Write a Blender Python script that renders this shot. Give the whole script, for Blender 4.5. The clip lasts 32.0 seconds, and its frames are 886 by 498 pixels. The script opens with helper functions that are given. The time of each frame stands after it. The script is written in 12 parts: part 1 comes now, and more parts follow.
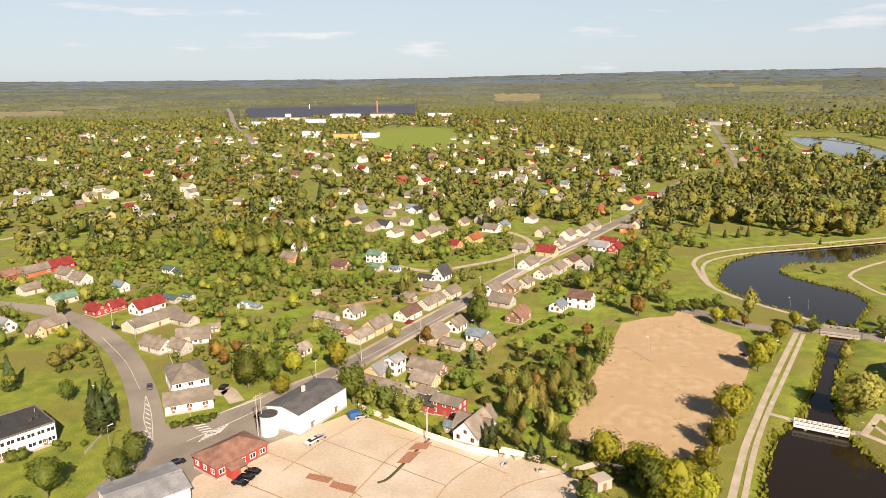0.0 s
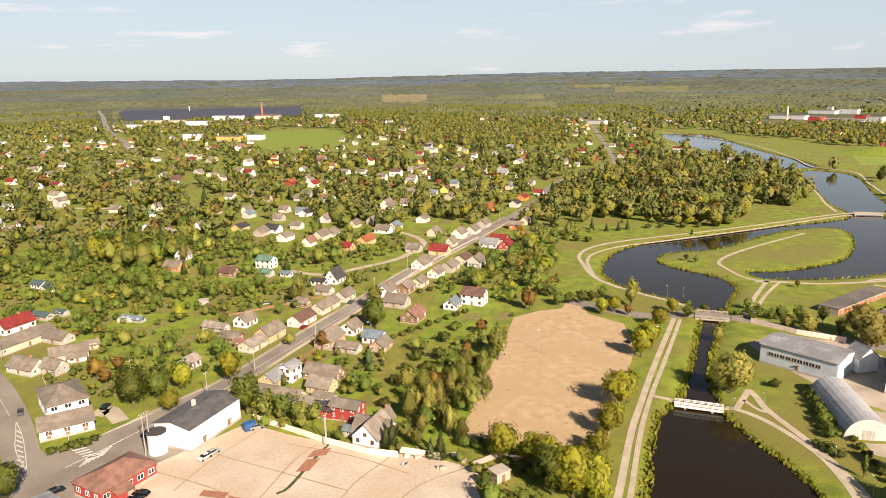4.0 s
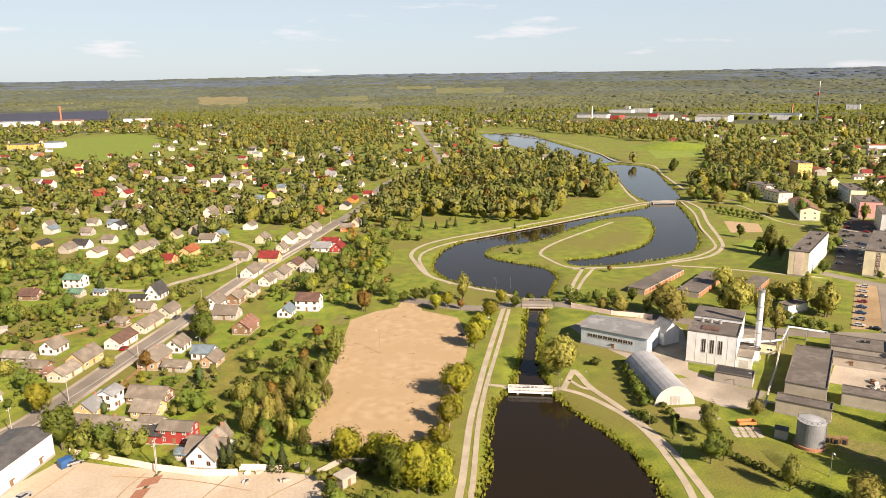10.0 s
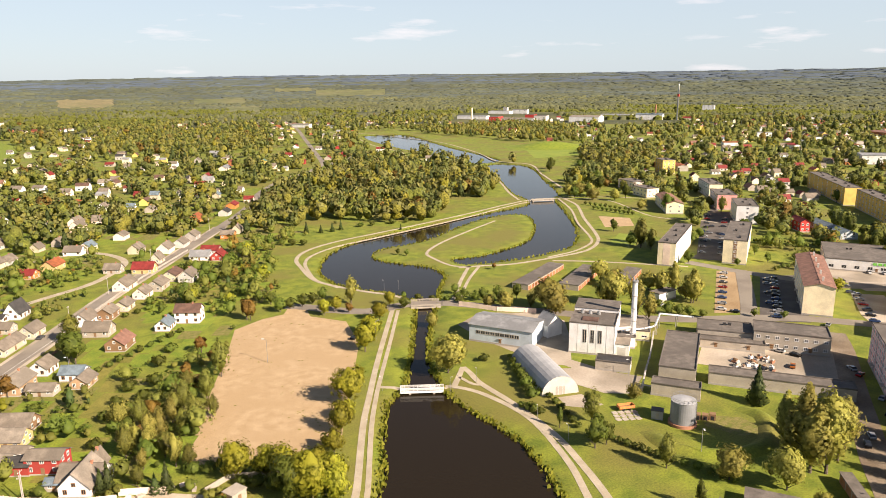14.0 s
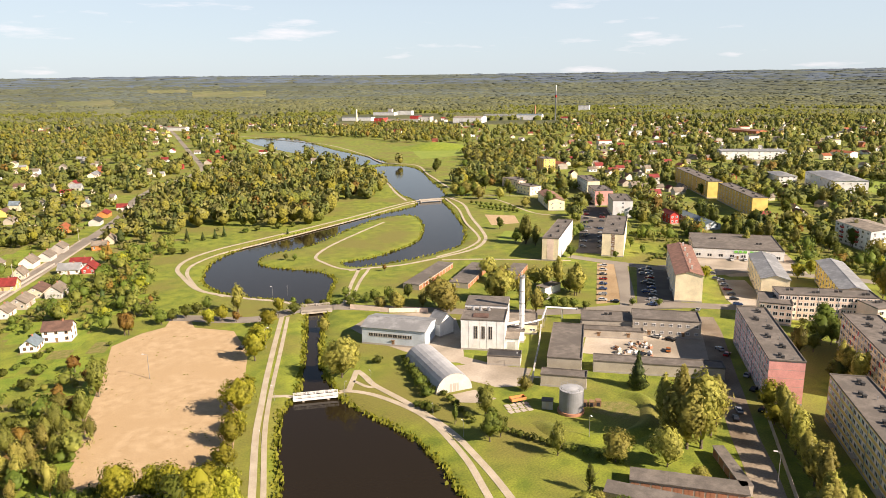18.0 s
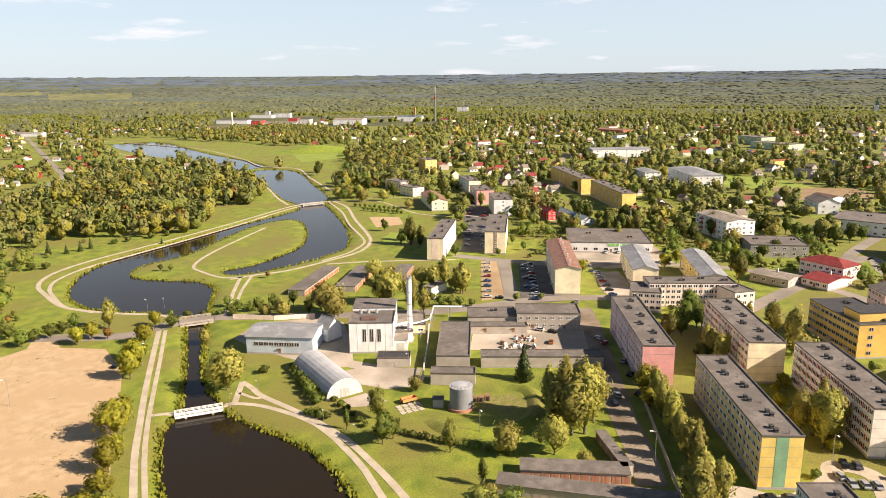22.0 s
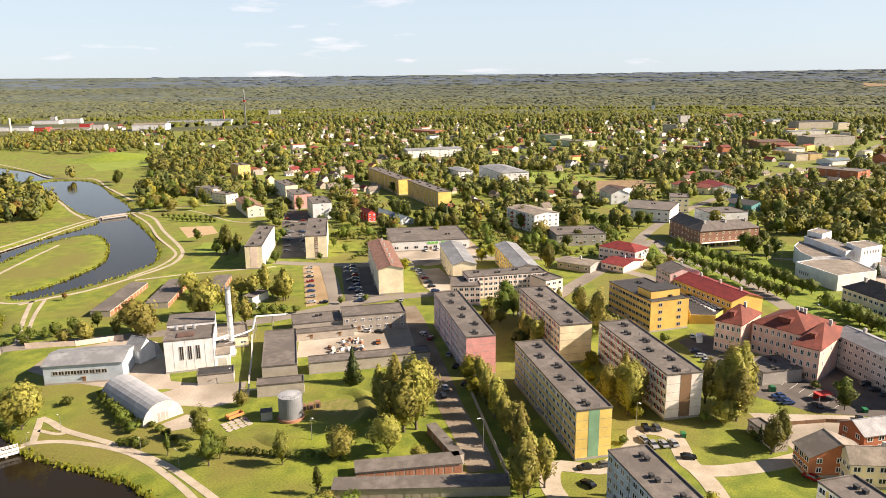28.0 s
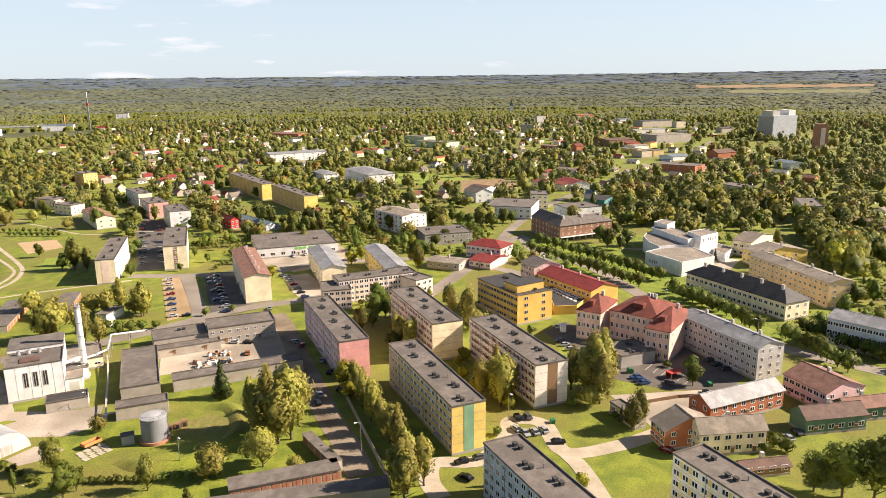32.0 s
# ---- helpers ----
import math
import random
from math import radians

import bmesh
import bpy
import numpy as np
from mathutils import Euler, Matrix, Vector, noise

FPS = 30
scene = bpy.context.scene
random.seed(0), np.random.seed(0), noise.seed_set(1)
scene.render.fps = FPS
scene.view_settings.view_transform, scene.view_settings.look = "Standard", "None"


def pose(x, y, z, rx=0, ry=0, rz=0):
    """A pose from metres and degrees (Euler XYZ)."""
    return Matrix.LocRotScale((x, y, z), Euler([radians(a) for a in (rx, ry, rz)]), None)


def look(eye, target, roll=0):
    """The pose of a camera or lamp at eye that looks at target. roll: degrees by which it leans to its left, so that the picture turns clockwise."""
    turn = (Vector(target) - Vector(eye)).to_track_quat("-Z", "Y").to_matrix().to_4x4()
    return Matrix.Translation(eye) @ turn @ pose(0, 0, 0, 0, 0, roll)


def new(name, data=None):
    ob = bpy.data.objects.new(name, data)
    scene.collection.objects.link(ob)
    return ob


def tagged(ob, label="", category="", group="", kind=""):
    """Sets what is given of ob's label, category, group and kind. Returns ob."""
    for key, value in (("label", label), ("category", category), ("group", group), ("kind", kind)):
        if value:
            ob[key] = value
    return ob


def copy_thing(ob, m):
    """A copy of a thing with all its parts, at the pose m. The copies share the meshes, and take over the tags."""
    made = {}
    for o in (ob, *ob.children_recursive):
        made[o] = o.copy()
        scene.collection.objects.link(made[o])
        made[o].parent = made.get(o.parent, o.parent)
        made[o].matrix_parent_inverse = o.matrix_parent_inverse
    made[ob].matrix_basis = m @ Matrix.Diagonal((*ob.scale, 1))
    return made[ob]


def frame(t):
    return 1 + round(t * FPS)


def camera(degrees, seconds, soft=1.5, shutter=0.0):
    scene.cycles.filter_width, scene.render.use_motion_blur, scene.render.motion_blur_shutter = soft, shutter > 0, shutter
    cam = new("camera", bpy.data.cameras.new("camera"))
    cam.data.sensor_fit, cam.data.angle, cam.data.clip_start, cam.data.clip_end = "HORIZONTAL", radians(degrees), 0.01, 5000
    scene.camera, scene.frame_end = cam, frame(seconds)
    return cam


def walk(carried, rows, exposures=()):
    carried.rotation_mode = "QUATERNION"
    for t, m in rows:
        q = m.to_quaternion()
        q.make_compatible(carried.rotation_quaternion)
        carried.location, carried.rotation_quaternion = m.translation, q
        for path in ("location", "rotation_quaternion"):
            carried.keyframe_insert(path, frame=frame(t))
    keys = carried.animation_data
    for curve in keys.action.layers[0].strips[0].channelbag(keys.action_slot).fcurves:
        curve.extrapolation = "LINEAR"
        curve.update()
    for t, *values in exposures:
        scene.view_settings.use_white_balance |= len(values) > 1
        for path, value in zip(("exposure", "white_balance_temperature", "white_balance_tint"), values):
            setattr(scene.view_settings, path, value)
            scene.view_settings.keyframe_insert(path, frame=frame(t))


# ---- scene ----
EXPOSURES = [(0, 0.97, 7000, 18), (16, 1.13, 6930, 18), (32, 1.24, 6850, 18)]
cam = camera(64.34, 32.0, 0.6)
PATH = [
    (0, pose(0, 0, 100, 76.736, 0.594, 0.000)),
    (1, pose(0, 0, 100, 76.725, 0.594, -2.123)),
    (2, pose(0, 0, 100, 76.717, 0.599, -4.366)),
    (3, pose(0, 0, 100, 76.709, 0.610, -6.571)),
    (3.5, pose(0, 0, 100, 76.706, 0.616, -7.753)),
    (5.5, pose(0, 0, 100, 76.701, 0.641, -12.350)),
    (6.5, pose(0, 0, 100, 76.701, 0.651, -14.557)),
    (8, pose(0, 0, 100, 76.701, 0.658, -18.010)),
    (9.5, pose(0, 0, 100, 76.695, 0.653, -21.689)),
    (11, pose(0, 0, 100, 76.696, 0.638, -25.160)),
    (12.5, pose(0, 0, 100, 76.719, 0.615, -28.716)),
    (14, pose(0, 0, 100, 76.742, 0.597, -32.299)),
    (14.5, pose(0, 0, 100, 76.746, 0.592, -33.638)),
    (16.5, pose(0, 0, 100, 76.751, 0.581, -38.532)),
    (17.5, pose(0, 0, 100, 76.754, 0.578, -40.449)),
    (19, pose(0, 0, 100, 76.764, 0.575, -43.844)),
    (20.5, pose(0, 0, 100, 76.784, 0.573, -47.679)),
    (22, pose(0, 0, 100, 76.808, 0.572, -51.035)),
    (23.5, pose(0, 0, 100, 76.833, 0.575, -54.442)),
    (25, pose(0, 0, 100, 76.850, 0.582, -58.071)),
    (25.5, pose(0, 0, 100, 76.849, 0.584, -59.550)),
    (27.5, pose(0, 0, 100, 76.835, 0.592, -64.824)),
    (28.5, pose(0, 0, 100, 76.830, 0.596, -67.055)),
    (29.5, pose(0, 0, 100, 76.837, 0.599, -70.400)),
    (30.5, pose(0, 0, 100, 76.849, 0.602, -72.919)),
    (31.5, pose(0, 0, 100, 76.865, 0.606, -75.597)),
    (32, pose(0, 0, 100, 76.874, 0.607, -76.720)),
]
walk(cam, PATH, EXPOSURES)
SKY, SUN, CLOUD = 0.0412, 5.0, 13.0
VEIL = (8.7, 10.9, 12.3, 1)
# ---------------------------------------------------------------- world, sun
SUN_AZ, SUN_EL = radians(-71), radians(33)      # direction towards the sun, from +x
world = bpy.data.worlds.new("sky")
scene.world = world
world.use_nodes = True
wn, wl = world.node_tree.nodes, world.node_tree.links
wn.clear()
w_out, w_bg = wn.new("ShaderNodeOutputWorld"), wn.new("ShaderNodeBackground")
w_sky = wn.new("ShaderNodeTexSky")
w_sky.sky_type, w_sky.sun_disc = "NISHITA", False
w_sky.sun_elevation, w_sky.sun_rotation = SUN_EL, math.pi / 2 - SUN_AZ
w_sky.air_density, w_sky.dust_density, w_sky.ozone_density = 1.0, 0.6, 3.0
w_co, w_map = wn.new("ShaderNodeTexCoord"), wn.new("ShaderNodeMapping")
w_map.inputs["Scale"].default_value = (1.0, 1.0, 6.5)
w_noise, w_ramp, w_mix = wn.new("ShaderNodeTexNoise"), wn.new("ShaderNodeValToRGB"), wn.new("ShaderNodeMix")
w_noise.inputs["Scale"].default_value, w_noise.inputs["Detail"].default_value, w_noise.inputs["Roughness"].default_value = 7.5, 6.0, 0.55
w_ramp.color_ramp.elements[0].position, w_ramp.color_ramp.elements[1].position = 0.60, 0.86
w_mix.data_type = "RGBA"
w_mix.inputs["B"].default_value = (CLOUD * 1.0, CLOUD * .97, CLOUD * .99, 1)
wl.new(w_co.outputs["Generated"], w_map.inputs["Vector"])
wl.new(w_map.outputs[0], w_noise.inputs["Vector"])
wl.new(w_noise.outputs["Fac"], w_ramp.inputs["Fac"])
wl.new(w_ramp.outputs["Color"], w_mix.inputs["Factor"])
w_veil = wn.new("ShaderNodeMix")                # thin high haze over the whole sky
w_veil.data_type = "RGBA"
w_sep, w_up = wn.new("ShaderNodeSeparateXYZ"), wn.new("ShaderNodeMapRange")     # thicker towards the horizon
for key, v in (("From Min", 0.10), ("From Max", 0.42), ("To Min", 0.64), ("To Max", 0.03)):
    w_up.inputs[key].default_value = v
wl.new(w_co.outputs["Generated"], w_sep.inputs[0])
wl.new(w_sep.outputs["Z"], w_up.inputs["Value"])
wl.new(w_up.outputs["Result"], w_veil.inputs["Factor"])
w_veil.inputs["B"].default_value = VEIL
wl.new(w_sky.outputs["Color"], w_veil.inputs["A"])
wl.new(w_veil.outputs["Result"], w_mix.inputs["A"])
wl.new(w_mix.outputs["Result"], w_bg.inputs["Color"])
w_bg.inputs["Strength"].default_value = SKY
wl.new(w_bg.outputs[0], w_out.inputs[0])
sun = new("sun", bpy.data.lights.new("sun", "SUN"))
sun.data.energy, sun.data.angle, sun.data.color = SUN, radians(0.55), (1.0, 0.89, 0.73)
sun.matrix_world = look((math.cos(SUN_AZ) * math.cos(SUN_EL) * 400, math.sin(SUN_AZ) * math.cos(SUN_EL) * 400, math.sin(SUN_EL) * 400), (0, 0, 0))

# ---------------------------------------------------------------- materials
def surface(name, c1, c2, scale=0.4, rough=0.85, bump=0.15, fine=6.0, metal=0.0, spread=0.25, island=False, random_tint=0.0, trans=0.0, c3=None, big=0.02, cut=0.0, relief=0.1, gain=1.0):
    """A material in world metres: two tones at one scale, brightness at a finer one, relief."""
    k = 1.00 if trans else 0.735 * gain
    c1, c2, c3 = tuple(v * k for v in c1), tuple(v * k for v in c2), c3 and tuple(v * k for v in c3)
    m = bpy.data.materials.new(name)
    m.use_nodes = True
    n, l = m.node_tree.nodes, m.node_tree.links
    b, out = n["Principled BSDF"], n["Material Output"]
    geo = n.new("ShaderNodeNewGeometry")
    na, nb = n.new("ShaderNodeTexNoise"), n.new("ShaderNodeTexNoise")
    na.inputs["Scale"].default_value, na.inputs["Detail"].default_value = scale, 4.0
    nb.inputs["Scale"].default_value, nb.inputs["Detail"].default_value = fine, 3.0
    for q in (na, nb):
        l.new(geo.outputs["Position"], q.inputs["Vector"])
    ramp = n.new("ShaderNodeValToRGB")
    ramp.color_ramp.elements[0].position, ramp.color_ramp.elements[1].position = 0.36, 0.64
    ramp.color_ramp.elements[0].color, ramp.color_ramp.elements[1].color = (*c1, 1), (*c2, 1)
    fac = na.outputs["Fac"]
    if island:
        fac = geo.outputs["Random Per Island"]
        ramp.color_ramp.elements[0].position, ramp.color_ramp.elements[1].position = 0.0, 1.0
    l.new(fac, ramp.inputs["Fac"])
    col = ramp.outputs["Color"]
    if c3:
        nc, rc, mx = n.new("ShaderNodeTexNoise"), n.new("ShaderNodeValToRGB"), n.new("ShaderNodeMix")
        nc.inputs["Scale"].default_value, nc.inputs["Detail"].default_value = big, 5.0
        l.new(geo.outputs["Position"], nc.inputs["Vector"])
        rc.color_ramp.elements[0].position, rc.color_ramp.elements[1].position = 0.45, 0.62
        mx.data_type = "RGBA"
        mx.inputs["B"].default_value = (*c3, 1)
        l.new(nc.outputs["Fac"], rc.inputs["Fac"])
        l.new(rc.outputs["Color"], mx.inputs["Factor"])
        l.new(col, mx.inputs["A"])
        col = mx.outputs["Result"]
    hsv = n.new("ShaderNodeHueSaturation")
    mr = n.new("ShaderNodeMapRange")
    mr.inputs["To Min"].default_value, mr.inputs["To Max"].default_value = 1 - spread, 1 + spread
    mr.inputs["From Min"].default_value, mr.inputs["From Max"].default_value = 0.25, 0.75
    l.new(nb.outputs["Fac"], mr.inputs["Value"])
    val = mr.outputs["Result"]
    if random_tint:
        oi, mo, mul = n.new("ShaderNodeObjectInfo"), n.new("ShaderNodeMapRange"), n.new("ShaderNodeMath")
        mo.inputs["To Min"].default_value, mo.inputs["To Max"].default_value = 1 - random_tint, 1 + random_tint
        l.new(oi.outputs["Random"], mo.inputs["Value"])
        mul.operation = "MULTIPLY"
        l.new(mo.outputs["Result"], mul.inputs[0])
        l.new(val, mul.inputs[1])
        val = mul.outputs[0]
        hue = n.new("ShaderNodeMapRange")
        hue.inputs["To Min"].default_value, hue.inputs["To Max"].default_value = 0.5 - random_tint * 0.05, 0.5 + random_tint * 0.05
        l.new(oi.outputs["Random"], hue.inputs["Value"])
        l.new(hue.outputs["Result"], hsv.inputs["Hue"])
    l.new(val, hsv.inputs["Value"])
    l.new(col, hsv.inputs["Color"])
    l.new(hsv.outputs["Color"], b.inputs["Base Color"])
    b.inputs["Roughness"].default_value, b.inputs["Metallic"].default_value = rough, metal
    if bump:
        bp = n.new("ShaderNodeBump")
        bp.inputs["Strength"].default_value, bp.inputs["Distance"].default_value = bump, relief
        l.new(nb.outputs["Fac"], bp.inputs["Height"])
        l.new(bp.outputs["Normal"], b.inputs["Normal"])
    if trans:
        b.inputs["Specular IOR Level"].default_value = 0.2
        tr, mix = n.new("ShaderNodeBsdfTranslucent"), n.new("ShaderNodeMixShader")
        l.new(hsv.outputs["Color"], tr.inputs["Color"])
        mix.inputs["Fac"].default_value = trans
        l.new(b.outputs[0], mix.inputs[1])
        l.new(tr.outputs[0], mix.inputs[2])
        shader = mix.outputs[0]
        if cut:                                  # gaps between the leaves of a clump
            gaps, over, hole, both = n.new("ShaderNodeTexNoise"), n.new("ShaderNodeMath"), n.new("ShaderNodeBsdfTransparent"), n.new("ShaderNodeMixShader")
            gaps.inputs["Scale"].default_value, gaps.inputs["Detail"].default_value = cut, 1.0
            l.new(geo.outputs["Position"], gaps.inputs["Vector"])
            over.operation, over.inputs[1].default_value = "GREATER_THAN", 0.45
            l.new(gaps.outputs["Fac"], over.inputs[0])
            l.new(over.outputs[0], both.inputs["Fac"])
            l.new(hole.outputs[0], both.inputs[1])
            l.new(shader, both.inputs[2])
            shader = both.outputs[0]
        l.new(shader, out.inputs["Surface"])
    return m


def paint(name, c, rough=0.85, worn=0.12, metal=0.0, **k):
    """Paint, plaster or sheet of one colour, with stains."""
    d = tuple(v * (1 - worn * 1.6) for v in c)
    u = tuple(min(1.0, v * (1 + worn)) for v in c)
    return surface(name, d, u, k.pop("scale", 0.25), rough, k.pop("bump", 0.05), k.pop("fine", 2.5), metal, k.pop("spread", worn), **k)


GRASS = surface("grass", (0.142, 0.192, 0.011), (0.268, 0.306, 0.026), 0.16, 0.95, 0.4, 1.8, spread=0.30, c3=(0.212, 0.198, 0.034), big=0.026)
MEADOW = surface("mown_field", (0.215, 0.300, 0.026), (0.280, 0.345, 0.040), 0.05, 0.95, 0.2, 0.8, spread=0.15)
# Shade under the trees is put into this dark colour, seen in their gaps.
FOREST_FLOOR = surface("shaded_forest_floor", (0.050, 0.062, 0.018), (0.092, 0.098, 0.030), 0.02, 0.95, 0.2, 0.12, spread=0.4, c3=(0.15, 0.15, 0.045), big=0.0035)
# Greyer and bluer than the nearer floor: distance haze put into the ground colour.
HAZE_FLOOR = surface("haze_tinted_ground", (0.080, 0.096, 0.058), (0.108, 0.120, 0.072), 0.006, 0.95, 0.1, 0.03, spread=0.3)
FAR_FIELD = surface("distant_pasture", (0.15, 0.17, 0.06), (0.22, 0.21, 0.09), 0.004, 0.95, 0.1, 0.03)
PLOT_LAWN = surface("garden_lawn", (0.165, 0.245, 0.014), (0.255, 0.310, 0.024), 0.2, 0.95, 0.4, 1.8, spread=0.35)
PLOT_BED = surface("garden_bed", (0.17, 0.185, 0.026), (0.28, 0.235, 0.075), 0.5, 0.95, 0.5, 2.5, spread=0.4)
PLOT_DRY = surface("dry_garden_grass", (0.19, 0.185, 0.026), (0.28, 0.25, 0.045), 0.2, 0.95, 0.4, 1.8, spread=0.3)
STUBBLE = surface("stubble_field", (0.30, 0.20, 0.10), (0.38, 0.26, 0.13), 0.01, 0.95, 0.1, 0.2)
SOIL = surface("bare_soil", (0.36, 0.24, 0.12), (0.50, 0.36, 0.20), 0.05, 0.95, 0.2, 1.2, spread=0.18, c3=(0.50, 0.35, 0.19), big=0.03)
SAND = surface("dry_sandy_ground", (0.50, 0.350, 0.190), (0.60, 0.435, 0.255), 0.30, 0.95, 0.4, 2.6, spread=0.20, c3=(0.52, 0.365, 0.20), big=0.06)
CONCRETE = surface("old_concrete", (0.58, 0.48, 0.36), (0.70, 0.60, 0.47), 0.08, 0.9, 0.15, 1.2, spread=0.12, c3=(0.60, 0.48, 0.34), big=0.05)
ASPHALT = surface("worn_asphalt", (0.24, 0.205, 0.165), (0.31, 0.27, 0.22), 0.10, 0.9, 0.1, 1.8, spread=0.10, c3=(0.34, 0.30, 0.24), big=0.03)
DARK_ASPHALT = surface("dark_asphalt", (0.115, 0.098, 0.085), (0.16, 0.14, 0.12), 0.15, 0.9, 0.1, 2.0, spread=0.10)
LANE_DIRT = surface("brown_lane", (0.19, 0.140, 0.09), (0.28, 0.212, 0.14), 0.12, 0.95, 0.2, 1.5, spread=0.2, c3=(0.32, 0.26, 0.19), big=0.05)
GRAVEL = surface("pale_gravel", (0.46, 0.39, 0.28), (0.58, 0.50, 0.38), 0.2, 0.95, 0.2, 2.5, spread=0.12)
YARD = surface("dusty_yard", (0.47, 0.395, 0.305), (0.60, 0.52, 0.42), 0.07, 0.95, 0.2, 1.5, spread=0.14, c3=(0.34, 0.29, 0.22), big=0.04)
LINE = paint("road_paint", (0.72, 0.70, 0.66))
LEAF, LEAF_CUT = [], []
for key, c1, c2, tint, thin in (("leaf_green", (0.078, 0.104, 0.016), (0.150, 0.176, 0.030), 0.36, 0.36), ("leaf_olive", (0.128, 0.134, 0.026), (0.232, 0.226, 0.046), 0.32, 0.36),
                                ("leaf_yellowing", (0.175, 0.180, 0.014), (0.350, 0.330, 0.036), 0.25, 0.38), ("leaf_rust", (0.15, 0.085, 0.016), (0.25, 0.150, 0.034), 0.25, 0.28),
                                ("needles", (0.036, 0.056, 0.016), (0.076, 0.098, 0.026), 0.3, 0.12),
                                ("leaf_pale", (0.190, 0.182, 0.036), (0.370, 0.330, 0.078), 0.25, 0.36)):
    for kind, cut in ((LEAF, 0.0), (LEAF_CUT, 2.8)):
        kind.append(surface(key, c1, c2, island=True, spread=0.3, rough=0.6, bump=0, fine=0.14, random_tint=tint, trans=thin, cut=cut))
# Bluer and duller than LEAF: some distance haze is put into these leaf colours.
FAR_LEAF = [surface(key, c1, c2, island=True, spread=0.3, rough=0.7, bump=0, fine=0.02, trans=0.22) for key, c1, c2 in (
    ("green_foliage", (0.088, 0.107, 0.031), (0.165, 0.182, 0.052)), ("olive_foliage", (0.126, 0.126, 0.039), (0.226, 0.214, 0.065)), ("yellowing_foliage", (0.133, 0.129, 0.021), (0.265, 0.238, 0.043)),
    ("rust_foliage", (0.112, 0.069, 0.014), (0.224, 0.134, 0.030)), ("needle_foliage", (0.024, 0.040, 0.012), (0.071, 0.091, 0.030)))]
MASS = [surface(key, c1, c2, 0.8, 0.8, 1.0, 0.75, spread=0.35, trans=0.15, c3=c3, big=0.045, relief=1.6) for key, c1, c2, c3 in (
    ("green_crown", (0.084, 0.103, 0.017), (0.190, 0.206, 0.036), (0.165, 0.170, 0.035)), ("olive_crown", (0.127, 0.123, 0.019), (0.263, 0.240, 0.043), (0.190, 0.186, 0.036)),
    ("yellowing_crown", (0.133, 0.129, 0.011), (0.275, 0.238, 0.024), (0.183, 0.178, 0.019)), ("rust_crown", (0.112, 0.069, 0.014), (0.204, 0.129, 0.030), (0.153, 0.109, 0.026)),
    ("needle_crown", (0.033, 0.050, 0.014), (0.076, 0.097, 0.026), (0.061, 0.080, 0.022)))]
BARK = surface("bark", (0.10, 0.075, 0.05), (0.19, 0.15, 0.11), 1.5, 0.9, 0.3, 8.0)
REED = surface("reeds", (0.17, 0.19, 0.020), (0.32, 0.31, 0.045), island=True, spread=0.25, rough=0.8, bump=0, fine=0.3, trans=0.5)
# Forest belts turn paler and bluer further out: distance haze put into their colours.
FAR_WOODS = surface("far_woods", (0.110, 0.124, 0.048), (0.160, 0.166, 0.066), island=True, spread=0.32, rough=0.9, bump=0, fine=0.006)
MIST_WOODS = surface("haze_tinted_hill_woods", (0.098, 0.116, 0.066), (0.132, 0.146, 0.082), island=True, spread=0.28, rough=0.9, bump=0, fine=0.004)
HAZY_WOODS = surface("haze_tinted_woods", (0.092, 0.118, 0.100), (0.116, 0.140, 0.116), island=True, spread=0.22, rough=0.9, bump=0, fine=0.004)
HAZE_HILLS = surface("haze_tinted_hills", (0.096, 0.134, 0.180), (0.112, 0.150, 0.196), island=True, rough=0.95, bump=0, fine=0.003, spread=0.2)
GLASS = bpy.data.materials.new("window_glass")
GLASS.use_nodes = True
gb = GLASS.node_tree.nodes["Principled BSDF"]
gb.inputs["Base Color"].default_value, gb.inputs["Roughness"].default_value = (0.022, 0.026, 0.032, 1), 0.08
WATER = bpy.data.materials.new("river_water")
WATER.use_nodes = True
qn, ql = WATER.node_tree.nodes, WATER.node_tree.links
qb = qn["Principled BSDF"]
qb.inputs["Base Color"].default_value, qb.inputs["Roughness"].default_value, qb.inputs["IOR"].default_value = (0.018, 0.013, 0.007, 1), 0.05, 1.33
qg, qw, qp = qn.new("ShaderNodeNewGeometry"), qn.new("ShaderNodeTexNoise"), qn.new("ShaderNodeBump")
qw.inputs["Scale"].default_value, qw.inputs["Detail"].default_value = 0.9, 4.0
qp.inputs["Strength"].default_value, qp.inputs["Distance"].default_value = 0.35, 0.06
qb.inputs["Specular IOR Level"].default_value = 0.27
ql.new(qg.outputs["Position"], qw.inputs["Vector"])
ql.new(qw.outputs["Fac"], qp.inputs["Height"])
ql.new(qp.outputs["Normal"], qb.inputs["Normal"])

